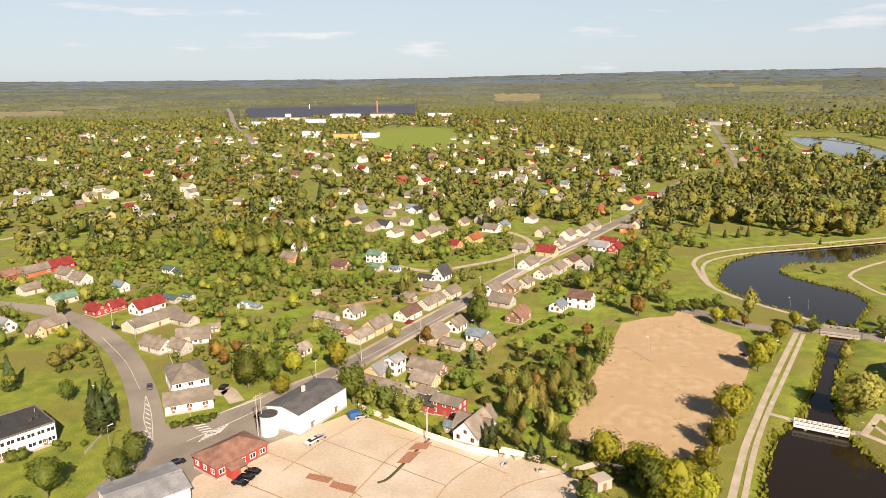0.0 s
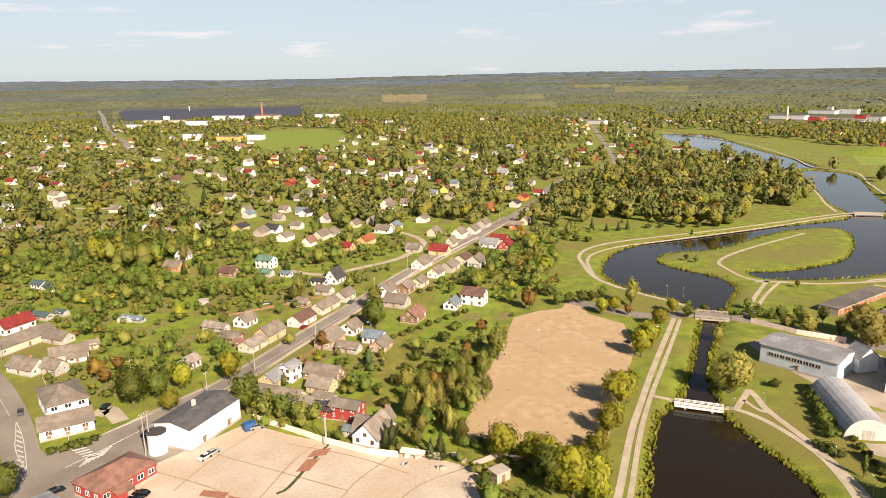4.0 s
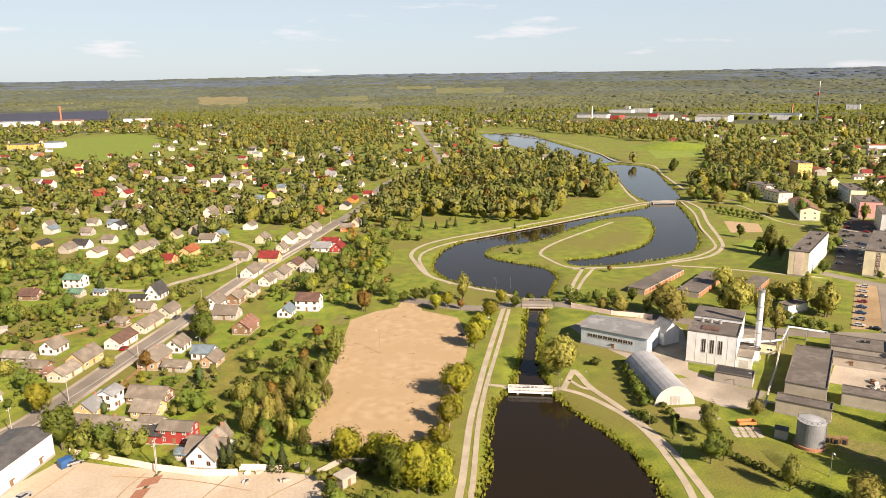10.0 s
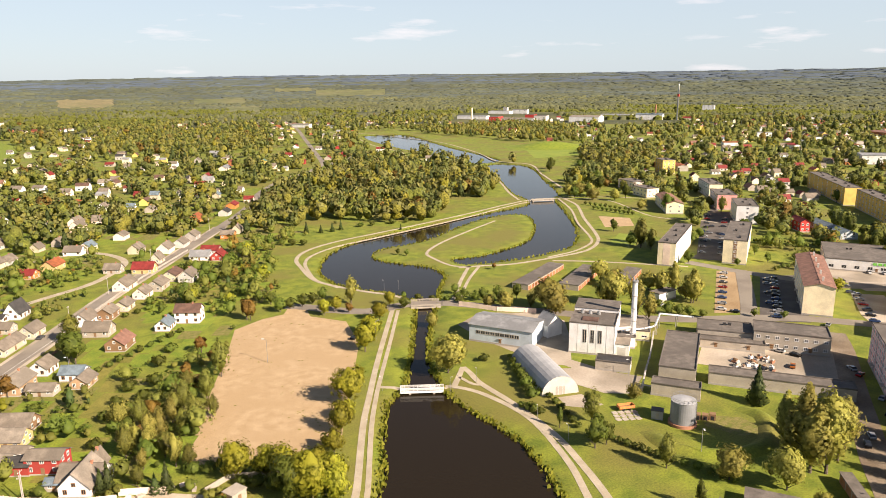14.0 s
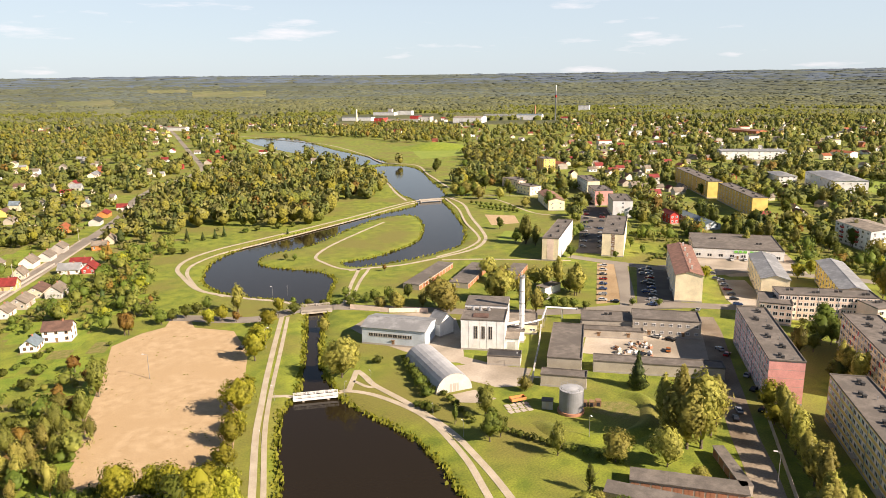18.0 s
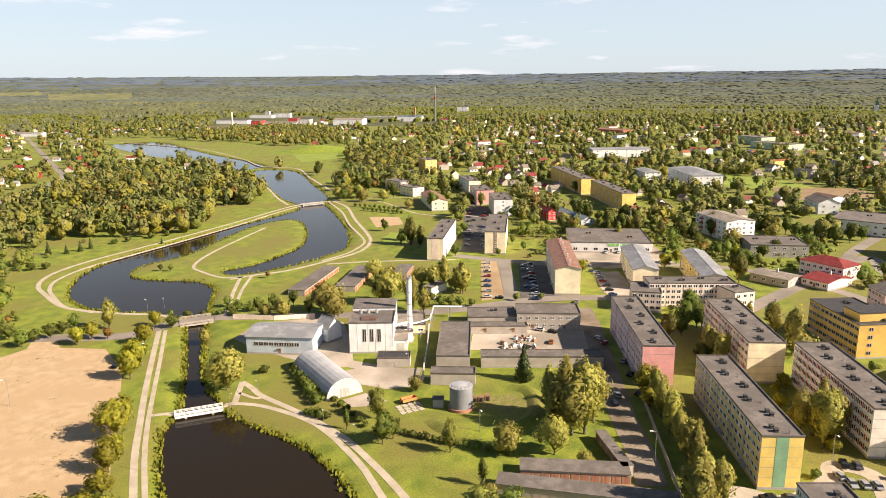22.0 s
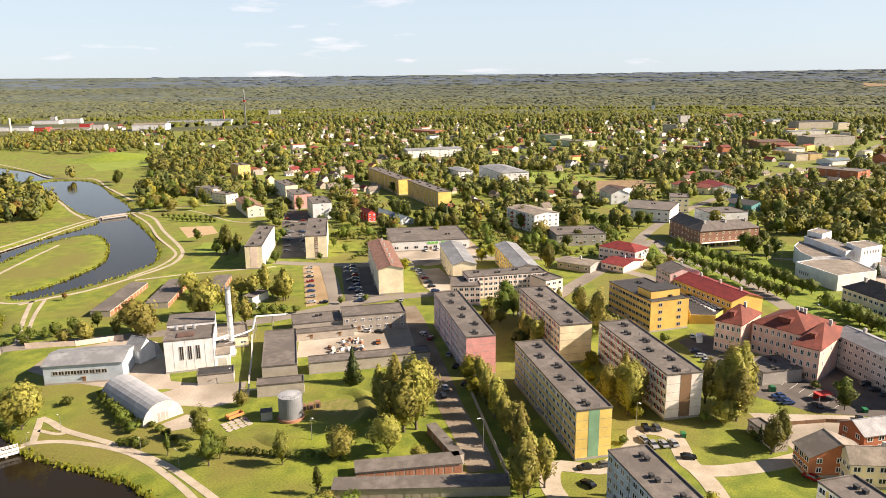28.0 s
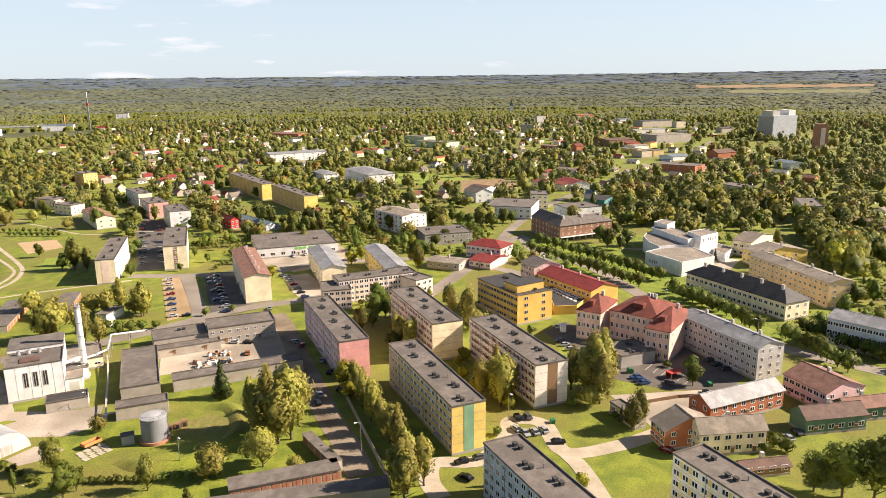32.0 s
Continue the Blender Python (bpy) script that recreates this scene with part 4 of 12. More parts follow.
patch("square", [(442.3, 61.9), (463.5, 42.1), (439.2, -9.0), (399.9, -27.1), (289.5, -73.0), (285.0, -51.2), (377.9, 21.6)], PLOT_LAWN, 0.03, "mown green lawn of the town square", "square", code=1)
patch("yard", [(438.6, -5.6), (442.4, -26.0), (394.7, -65.1), (422.4, -75.2), (432.7, -54.8)], YARD, 0.03, "paved forecourt of the white hall", "yard")
patch("sport_pitch", [(382.0, 384.3), (395.3, 364.9), (375.8, 342.4), (355.6, 350.8)], SAND, 0.03, "sandy beach volleyball court", "court")
patch("sport_pitch", [(348.5, 330.7), (352.8, 317.5), (330.2, 298.9), (321.1, 312.2)], MEADOW, 0.04, "small green ball court", "court")
patch("sport_pitch", [(764.5, 277.6), (790.8, 245.0), (778.8, 180.9), (699.4, 98.5), (701.7, 163.1), (712.7, 233.7)], MEADOW, 0.04, "green stadium pitch", "stadium")
patch("running_track", [(721.0, 179.9), (760.0, 107.1), (701.2, 87.4), (642.4, 100.9), (660.1, 147.9)], STUBBLE, 0.05, "reddish running track", "stadium")
patch("field", [(-131.7, 1137.6), (-143.6, 1550.3), (-19.6, 1670.5), (41.8, 1418.9), (14.2, 1194.9), (-39.2, 1088.1)], PLOT_LAWN, 0.05, "bright mown green field", "field")
def mound(x, y, rx, ry, h, yaw):
    """A smooth grassy mound."""
    vs, fs, rings, seg = [(0, 0, h)], [], 7, 28
    for i in range(1, rings + 1):
        f = i / rings
        for j in range(seg):
            t = 2 * math.pi * j / seg
            q = f * (1 + .08 * math.sin(3 * t + 1))
            vs.append((q * rx * math.cos(t), q * ry * math.sin(t), h * (.5 + .5 * math.cos(math.pi * f)) - .05 * f))
    fs += [(0, 1 + j, 1 + (j + 1) % seg) for j in range(seg)]
    for i in range(rings - 1):
        fs += [(1 + i * seg + j, 1 + (i + 1) * seg + j, 1 + (i + 1) * seg + (j + 1) % seg, 1 + i * seg + (j + 1) % seg) for j in range(seg)]
    ob = tagged(new("mound", mesh("mound", vs, fs, PLOT_LAWN, smooth=True)), "grassy sledding mound by the lake", "mound", kind="structure")
    ob.matrix_basis = pose(x, y, .05, 0, 0, yaw)


mound(735, 850, 78, 48, 9.5, -40)
patch("field", [(696.5, 868.2), (770.9, 902.5), (807.1, 875.0), (688.3, 734.0), (614.3, 741.2)], MEADOW, 0.03, "low green sledding mound meadow", "field", code=3)
patch("dirt", [(170.5, 125.8), (177.0, 122.5), (181.0, 118.4), (180.8, 112.8), (177.4, 108.9), (170.6, 111.6), (169.3, 116.1), (167.4, 120.2)], PLOT_BED, 0.02, "worn reddish bare earth by the tank", "bare earth", code=None)
patch("dirt", [(160.8, 177.5), (174.8, 168.6), (174.8, 151.0), (168.4, 146.9), (159.0, 153.8), (156.1, 164.2)], YARD, 0.02, "dusty worn ground behind the boiler house", "bare earth", code=None)
patch("dirt", [(144.1, 159.8), (152.1, 157.5), (152.7, 147.9), (147.6, 148.0), (142.0, 153.7)], YARD, 0.025, "dusty worn ground by the hangar gate", "bare earth", code=None)
patch("dirt", [(136.6, 85.8), (146.1, 78.0), (155.5, 65.0), (154.8, 57.1), (149.6, 58.0), (133.4, 80.5)], SOIL, 0.02, "dry worn earth between the garages", "bare earth", code=None)
patch("dirt", [(31.4, 164.4), (40.0, 167.0), (44.3, 160.3), (39.7, 152.9), (31.5, 153.0)], PLOT_DRY, 0.02, "bare earth by a concrete hut", "bare earth", code=None)
FAR_FIELDS = []


def far_field(a0, a1, d0, d1, mat, label):
    """A distant field between two bearings and two angles below the eye, laid on the slope with ragged ends."""
    n, m, vs = 10, 3, []
    for i in range(n + 1):
        a = radians(a0 + (a1 - a0) * i / n)
        for k in range(m + 1):
            d = d0 + (d1 - d0) * k / m + .05 * math.sin(i * 2.3 + k + a0)
            lo, hi = 1200.0, 4880.0
            for _ in range(30):
                r = (lo + hi) / 2
                x, y = r * math.sin(a), r * math.cos(a)
                if math.degrees(math.atan2(100 - float(far_rise(r) + far_hills(x, y)), r)) > d:
                    lo = r
                else:
                    hi = r
            vs.append((x, y, float(far_rise(r) + far_hills(x, y)) + 1.6))
    fs = [(i * (m + 1) + k, i * (m + 1) + k + 1, (i + 1) * (m + 1) + k + 1, (i + 1) * (m + 1) + k) for i in range(n) for k in range(m)]
    me = mesh("field", vs, fs, mat)
    if me.polygons[0].normal.z < 0:
        me.flip_normals()
    tagged(new("field", me), label, "field", kind="structure")
    FAR_FIELDS.append([vs[i * (m + 1)][:2] for i in range(n + 1)] + [vs[i * (m + 1) + m][:2] for i in range(n, -1, -1)])


FALLOW = surface("dry_grassland", (0.24, 0.20, 0.09), (0.32, 0.27, 0.13), 0.02, 0.95, 0.1, 0.08, c3=(0.22, 0.22, 0.08), big=0.006)
far_field(-29.3, -24.4, 1.62, 1.38, FAR_FIELD, "distant green field framed by forest")
far_field(-37.0, -27.9, 2.10, 1.66, FALLOW, "distant dry meadow at the forest edge")
far_field(-21.2, -17.2, 2.85, 2.62, FALLOW, "distant bare sandy strip beside the forest")
far_field(-30.6, -26.4, 4.10, 3.76, FALLOW, "pale rough meadow before a birch wood")
far_field(4.0, 7.7, 1.52, 0.90, FALLOW, "distant tan ploughed field")
far_field(13.2, 17.0, 1.38, 1.00, FAR_FIELD, "distant pale pasture strip")
far_field(15.5, 18.1, 2.10, 1.60, FAR_FIELD, "distant green pasture by the road")
far_field(19.2, 22.0, 0.54, 0.28, FAR_FIELD, "far pale field below the horizon")
far_field(22.3, 27.7, 0.92, 0.44, FAR_FIELD, "distant sloping green pasture")
far_field(96.0, 107.5, 0.46, 0.26, STUBBLE, "distant ploughed reddish field")
far_field(98.3, 107.5, 0.86, 0.62, FAR_FIELD, "distant bright green field")
BRICKS = surface("brick_paving", (0.36, 0.15, 0.085), (0.46, 0.22, 0.13), 2.0, 0.9, 0.2, 5.0)
road("joint", [(-50.7, 178.9), (-34.6, 168.3), (-21.3, 156.3)], 0.35, SOIL, 0.06, "dark weedy joint between concrete slabs", "crack", n=3, code=None)
road("joint", [(-37.8, 186.7), (-20.2, 174.7), (-0.2, 161.0)], 0.35, SOIL, 0.06, "dark weedy joint between concrete slabs", "crack", n=3, code=None)
road("joint", [(-16.6, 188.0), (1.5, 177.9), (16.1, 166.0)], 0.35, SOIL, 0.06, "dark weedy joint between concrete slabs", "crack", n=3, code=None)
road("joint", [(-54.5, 164.5), (-40.9, 156.1)], 0.35, SOIL, 0.06, "dark weedy joint between concrete slabs", "crack", n=3, code=None)
road("joint", [(-25.9, 197.0), (-37.0, 181.8), (-43.7, 168.5)], 0.35, SOIL, 0.06, "dark weedy joint between concrete slabs", "crack", n=3, code=None)
road("joint", [(-8.2, 186.1), (-14.3, 178.2), (-21.8, 161.4), (-26.2, 151.6)], 0.35, SOIL, 0.06, "dark weedy joint between concrete slabs", "crack", n=3, code=None)
road("joint", [(12.4, 176.2), (1.3, 163.6), (-4.3, 151.3)], 0.35, SOIL, 0.06, "dark weedy joint between concrete slabs", "crack", n=3, code=None)
road("joint", [(31.0, 166.3), (18.5, 160.7), (9.3, 151.0)], 0.35, SOIL, 0.06, "dark weedy joint between concrete slabs", "crack", n=3, code=None)
road("crack", [(-4.6, 186.1), (-8.8, 178.1), (-14.9, 165.2), (-17.9, 162.6)], 0.9, FOREST_FLOOR, 0.065, "weedy crack across the concrete yard", "crack", n=3, code=None)
patch("brick_patch", [(-8.9, 182.9), (-4.1, 183.4), (-5.6, 179.6), (-10.9, 179.1)], BRICKS, .07, "patch of exposed red brick paving", "paving")
patch("brick_patch", [(-10.8, 178.2), (-7.2, 178.1), (-10.1, 172.1), (-13.6, 172.2)], BRICKS, .07, "patch of exposed red brick paving", "paving")
patch("brick_patch", [(-36.3, 167.5), (-29.6, 165.2), (-30.7, 162.6), (-37.0, 165.1)], BRICKS, .07, "patch of exposed red brick paving", "paving")
patch("brick_patch", [(-29.4, 163.6), (-22.9, 160.9), (-23.6, 157.8), (-30.2, 161.0)], BRICKS, .07, "patch of exposed red brick paving", "paving")
road("road_marking", [(-76.5, 196.2), (-69.5, 204.4), (-59.5, 214.9)], 0.18, LINE, .135, "white painted road line", "road marking", n=3, code=None)
road("road_marking", [(-75.1, 185.1), (-66.7, 195.3), (-56.3, 208.9), (-37.8, 231.9)], 0.16, LINE, .135, "white painted road line", "road marking", n=3, code=None)
road("road_marking", [(-31.3, 245.8), (-19.9, 263.7), (-6.8, 286.3), (8.4, 311.1), (33.3, 355.6)], 0.14, LINE, .135, "white painted road line", "road marking", n=3, code=None)
road("crosswalk_stripe", [(-79.0, 197.0), (-75.6, 198.4)], .5, LINE, .14, "white zebra crossing stripe", "road marking", n=2, code=None)
road("crosswalk_stripe", [(-77.6, 195.7), (-74.3, 197.1)], .5, LINE, .14, "white zebra crossing stripe", "road marking", n=2, code=None)
road("crosswalk_stripe", [(-76.3, 194.3), (-73.0, 195.7)], .5, LINE, .14, "white zebra crossing stripe", "road marking", n=2, code=None)
road("crosswalk_stripe", [(-75.0, 193.0), (-71.7, 194.4)], .5, LINE, .14, "white zebra crossing stripe", "road marking", n=2, code=None)
road("crosswalk_stripe", [(-73.7, 191.7), (-70.5, 193.1)], .5, LINE, .14, "white zebra crossing stripe", "road marking", n=2, code=None)
road("crosswalk_stripe", [(-72.5, 190.5), (-69.2, 191.8)], .5, LINE, .14, "white zebra crossing stripe", "road marking", n=2, code=None)
road("crosswalk_stripe", [(-71.2, 189.2), (-68.0, 190.5)], .5, LINE, .14, "white zebra crossing stripe", "road marking", n=2, code=None)
road("crosswalk_stripe", [(-71.4, 184.7), (-70.4, 189.7)], .5, LINE, .14, "white zebra crossing stripe", "road marking", n=2, code=None)
road("crosswalk_stripe", [(-70.6, 185.7), (-69.6, 190.8)], .5, LINE, .14, "white zebra crossing stripe", "road marking", n=2, code=None)
road("crosswalk_stripe", [(-69.8, 186.8), (-68.7, 191.9)], .5, LINE, .14, "white zebra crossing stripe", "road marking", n=2, code=None)
road("crosswalk_stripe", [(-69.0, 187.9), (-67.9, 193.0)], .5, LINE, .14, "white zebra crossing stripe", "road marking", n=2, code=None)
road("crosswalk_stripe", [(-68.1, 188.9), (-67.1, 194.1)], .5, LINE, .14, "white zebra crossing stripe", "road marking", n=2, code=None)
road("crosswalk_stripe", [(-67.3, 190.0), (-66.2, 195.3)], .5, LINE, .14, "white zebra crossing stripe", "road marking", n=2, code=None)
road("hatch_stripe", [(-97.2, 210.2), (-95.2, 208.1)], .4, LINE, .135, "white painted traffic island hatch", "road marking", n=2, code=None)
road("hatch_stripe", [(-95.9, 206.9), (-93.8, 204.9)], .4, LINE, .135, "white painted traffic island hatch", "road marking", n=2, code=None)
road("hatch_stripe", [(-94.6, 203.8), (-92.4, 201.8)], .4, LINE, .135, "white painted traffic island hatch", "road marking", n=2, code=None)
road("hatch_stripe", [(-93.4, 200.7), (-91.0, 198.7)], .4, LINE, .135, "white painted traffic island hatch", "road marking", n=2, code=None)
road("hatch_stripe", [(-92.2, 197.6), (-89.7, 195.8)], .4, LINE, .135, "white painted traffic island hatch", "road marking", n=2, code=None)
road("hatch_stripe", [(-91.0, 194.7), (-88.4, 192.9)], .4, LINE, .135, "white painted traffic island hatch", "road marking", n=2, code=None)
road("hatch_stripe", [(-89.9, 191.8), (-87.2, 190.0)], .4, LINE, .135, "white painted traffic island hatch", "road marking", n=2, code=None)
road("hatch_stripe", [(-88.8, 189.1), (-85.9, 187.3)], .4, LINE, .135, "white painted traffic island hatch", "road marking", n=2, code=None)
road("hatch_stripe", [(-87.7, 186.3), (-84.8, 184.6)], .4, LINE, .135, "white painted traffic island hatch", "road marking", n=2, code=None)
road("road_marking", [(-105.2, 251.6), (-86.2, 216.3), (-78.3, 198.1)], 0.14, LINE, .135, "white painted road line", "road marking", n=3, code=None)
road("road_marking", [(-141.0, 272.8), (-119.7, 246.4), (-103.6, 221.1)], 0.14, LINE, .135, "white painted road line", "road marking", n=3, code=None)
road("bay_line", [(251.7, -7.1), (258.0, -9.7)], .15, LINE, .06, "white parking bay line", "road marking", n=2, code=None)
road("bay_line", [(249.6, -9.9), (255.7, -12.5)], .15, LINE, .06, "white parking bay line", "road marking", n=2, code=None)
road("bay_line", [(247.5, -12.6), (253.4, -15.2)], .15, LINE, .06, "white parking bay line", "road marking", n=2, code=None)
road("bay_line", [(245.4, -15.3), (251.3, -17.9)], .15, LINE, .06, "white parking bay line", "road marking", n=2, code=None)
road("bay_line", [(243.3, -17.9), (249.1, -20.5)], .15, LINE, .06, "white parking bay line", "road marking", n=2, code=None)
road("bay_line", [(241.3, -20.5), (247.0, -23.1)], .15, LINE, .06, "white parking bay line", "road marking", n=2, code=None)
road("bay_line", [(239.4, -23.0), (245.0, -25.7)], .15, LINE, .06, "white parking bay line", "road marking", n=2, code=None)
road("bay_line", [(237.4, -25.4), (242.9, -28.1)], .15, LINE, .06, "white parking bay line", "road marking", n=2, code=None)
road("bay_line", [(235.6, -27.8), (241.0, -30.6)], .15, LINE, .06, "white parking bay line", "road marking", n=2, code=None)
road("bay_line", [(327.2, 206.8), (333.1, 203.1)], .12, LINE, .055, "white parking bay line", "road marking", n=2, code=None)
road("bay_line", [(320.2, 202.2), (326.1, 198.5)], .12, LINE, .055, "white parking bay line", "road marking", n=2, code=None)
road("bay_line", [(313.6, 197.7), (319.3, 194.2)], .12, LINE, .055, "white parking bay line", "road marking", n=2, code=None)
road("bay_line", [(307.2, 193.5), (312.8, 190.0)], .12, LINE, .055, "white parking bay line", "road marking", n=2, code=None)
road("bay_line", [(301.0, 189.4), (306.5, 185.9)], .12, LINE, .055, "white parking bay line", "road marking", n=2, code=None)
road("bay_line", [(295.1, 185.4), (300.5, 182.1)], .12, LINE, .055, "white parking bay line", "road marking", n=2, code=None)
road("bay_line", [(289.4, 181.6), (294.7, 178.3)], .12, LINE, .055, "white parking bay line", "road marking", n=2, code=None)
road("bay_line", [(283.9, 177.9), (289.1, 174.7)], .12, LINE, .055, "white parking bay line", "road marking", n=2, code=None)
road("bay_line", [(278.6, 174.4), (283.7, 171.2)], .12, LINE, .055, "white parking bay line", "road marking", n=2, code=None)
road("bay_line", [(273.5, 171.0), (278.5, 167.9)], .12, LINE, .055, "white parking bay line", "road marking", n=2, code=None)
road("road_marking", [(-99.9, 216.7), (-96.4, 207.5), (-92.3, 197.2), (-84.7, 185.1)], 0.22, LINE, .135, "white painted edge of a traffic island", "road marking", n=3, code=None)
road("road_marking", [(-99.9, 216.7), (-95.2, 208.4), (-90.9, 199.6), (-84.7, 185.1)], 0.22, LINE, .135, "white painted edge of a traffic island", "road marking", n=3, code=None)
zone([(504, -46), (597, -46), (690, -113), (641, -154), (566, -131), (513, -86), (502, -74)], 2)
zone([(479, -122), (551, -137), (642, -208), (520, -190), (430, -150), (385, -122), (425, -120)], 2)
# ---- garden plots: lawns, beds and rough grass between the houses
plot_rng = random.Random(12)
plots = {"lawn": ([], []), "bed": ([], []), "rough": ([], [])}
for i in range(1700):
    r_, a_ = math.sqrt(plot_rng.uniform(190 ** 2, 640 ** 2)), radians(plot_rng.uniform(-36, 24))
    x_, y_ = r_ * math.sin(a_), r_ * math.cos(a_)
    lx, ly = plot_rng.uniform(3, 11), plot_rng.uniform(2, 6)
    c_, s_ = math.cos(radians(58.8)), math.sin(radians(58.8))
    q_ = [(x_ + u * c_ - v * s_, y_ + u * s_ + v * c_) for u, v in ((-lx, -ly), (lx, -ly * plot_rng.uniform(.7, 1.2)), (lx, ly), (-lx, ly * plot_rng.uniform(.7, 1.2)))]
    if any(MASK[int((y - MASK_Y0) / CELL), int((x - MASK_X0) / CELL)] != 0 for x, y in q_ + [(x_, y_)]):
        continue
    vs_, fs_ = plots[("lawn", "lawn", "bed", "rough")[i % 4]]
    fs_.append(tuple(range(len(vs_), len(vs_) + 4)))
    vs_.extend((x, y, .015 + .00004 * i) for x, y in q_)
for key, mat, words in (("lawn", PLOT_LAWN, "bright green mown garden lawns"), ("bed", PLOT_BED, "dark garden beds with vegetable rows"), ("rough", PLOT_DRY, "dry yellowing rough grass in gardens")):
    tagged(new("garden_" + key, mesh("garden_" + key, *plots[key], mat)), words, "garden", kind="stuff")


block(196.5, 50.7, 52.8, 10.3, -143.5, 14.5, 5, 18, "yellow", "yellow", "yellow panel apartment block with a green gable stripe", stripe=[("stripe_green", .35, .65)], band="palegreen")
block(238.1, 99.8, 55.3, 10.6, -143.5, 14.5, 5, 18, "mauve", "pink", "pink panel apartment block with a flat bitumen roof", band="pink")
block(260.9, 70.3, 49.6, 12.2, -144.7, 14.5, 5, 16, "cream", "cream", "cream apartment block with red facade panels", band="vivid_red")
block(229.5, 29.6, 49.3, 11.8, -144.2, 14.5, 5, 18, "white", "greige", "white apartment block with red balcony panels and a brown gable stripe", stripe=[("brown", .38, .68)], band="red")
block(137.3, 7.2, 52.0, 10.1, -141.9, 14.5, 5, 18, "lightblue", "lightblue", "light blue panel apartment block with a patched roof", band="bluegrey", end_bays=2)
block(141.8, -37.3, 52.0, 9.6, -141.5, 14.5, 5, 18, "cream", "cream", "cream panel apartment block with yellow balcony bands", band="yellow", end_bays=2)
block(316.8, 177.2, 62.0, 12.1, -145.2, 13, 5, 14, "cream", "cream", "cream apartment block with a brown pitched roof", roof="rusty", pitched=1.6)
block(342.7, 146.4, 49.6, 12.2, -148.0, 10.5, 4, 9, "cream", "cream", "cream apartment block with a grey metal roof", roof="white", pitched=1.6)
block(350.7, 115.5, 53.8, 11.9, -148.8, 10.5, 4, 9, "yellow", "cream", "yellow apartment block with a grey metal roof", roof="white", pitched=1.6)
block(313.1, 108.9, 39.0, 11.5, -52.6, 11, 4, 16, "palepink", "palepink", "pale pink angular dormitory block with a flat roof", vents=4, entrances=1)
block(296.5, 122.6, 12.8, 16.9, -62.6, 9, 3, 5, "palepink", "palepink", "pale pink lower wing of a dormitory", vents=1, entrances=1)
block(315.8, 88.7, 10.2, 12.3, -35.4, 10, 3, 3, "palepink", "palepink", "pale pink stair wing of a dormitory", vents=1, entrances=0)
block(401.5, 193.1, 48.4, 43.2, -57.1, 6, 1, 8, "white", "palepink", "low white supermarket with a dark flat roof", vents=2, sides="f", win=(2.6, 1.8), name="shop", group="", entrances=1, )
block(615.0, 336.3, 103.7, 12.6, -134.4, 14.5, 5, 16, "ochre", "yellow", "ochre apartment block with a yellow gable", vents=6, sides="f", win=(1.7, 1.5))
block(547.9, 260.9, 80.2, 11.3, -134.9, 14.5, 5, 16, "ochre", "yellow", "ochre apartment block with a flat roof", vents=6, sides="f", win=(1.7, 1.5))
block(628.2, 532.3, 23.5, 14.1, -119.0, 15, 5, 6, "ochre", "yellow", "distant yellow apartment tower", vents=2, sides="f", end_bays=3)
block(536.0, 402.4, 40.6, 11.2, -128.6, 12, 4, 12, "white", "cream", "white apartment block with a flat roof", vents=3, sides="f")
block(491.8, 356.2, 32.1, 14.6, -132.2, 12, 4, 9, "palepink", "pink", "pink and white apartment block", vents=3, sides="f")
block(457.1, 312.4, 34.3, 14.5, -138.0, 13, 4, 6, "cream", "white", "stepped pale apartment block", vents=3, sides="f", end_bays=1)
block(363.8, 251.0, 58.2, 12.5, -147.5, 13.5, 5, 9, "cream", "cream", "cream stepped apartment block", vents=3, sides="f", end_bays=1, stripe=[("brown", .42, .58)])
block(330.7, 269.1, 58.8, 9.5, -149.3, 13, 5, 9, "white", "cream", "white apartment block with stepped flat roof", vents=4, stripe=[("palepink", .3, .7)])
block(472.7, 143.8, 35.4, 20.3, -129.3, 13, 4, 10, "white", "white", "white apartment house with dark red balconies", roof="pale", pitched=1.5, loggia=True, alt="red", end_bays=4, name="apartment_block")
block(702.0, 246.6, 68.9, 29.8, -140.0, 13, 3, 11, "white", "white", "tall white school building with a pale hip roof", roof="white", pitched=3, hipped=True, end_bays=5, name="school", group="")
block(713.4, 300.9, 36.6, 16.7, -136.8, 9, 3, 5, "white", "white", "white town building with a pale roof", roof="white", pitched=2, hipped=True, end_bays=3, name="town_building", group="")
block(912.2, 428.5, 80.8, 34.0, -45.8, 11, 3, 12, "white", "white", "white apartment house with a pale roof", roof="white", pitched=1.6, sides="f")
block(402.5, 67.6, 23.2, 15.3, -109.9, 8, 2, 7, "palepink", "palepink", "pale pink town house with a red hip roof", roof="red", pitched=3, hipped=True, end_bays=4, name="town_building", group="")
block(383.7, 64.9, 14.1, 19.6, -112.0, 4, 1, 4, "palepink", "palepink", "low pink annex with a red roof", roof="red", pitched=1.5, name="town_building", group="", entrances=1)
block(466.4, 17.9, 42.0, 14.0, -50.5, 11, 3, 12, "darkbrick", "darkbrick", "dark brick corner building with a weathered slate hip roof", roof="oldslate", pitched=4.5, hipped=True, end_bays=4, stacks=3, win=(1.3, 1.6), trim="cream", name="town_building", group="")
block(472.3, 37.6, 30.0, 13.8, -147.2, 11, 3, 8, "darkbrick", "darkbrick", "dark brick side wing with a weathered slate roof", roof="oldslate", pitched=4.4, win=(1.3, 1.6), trim="cream", name="town_building", group="")
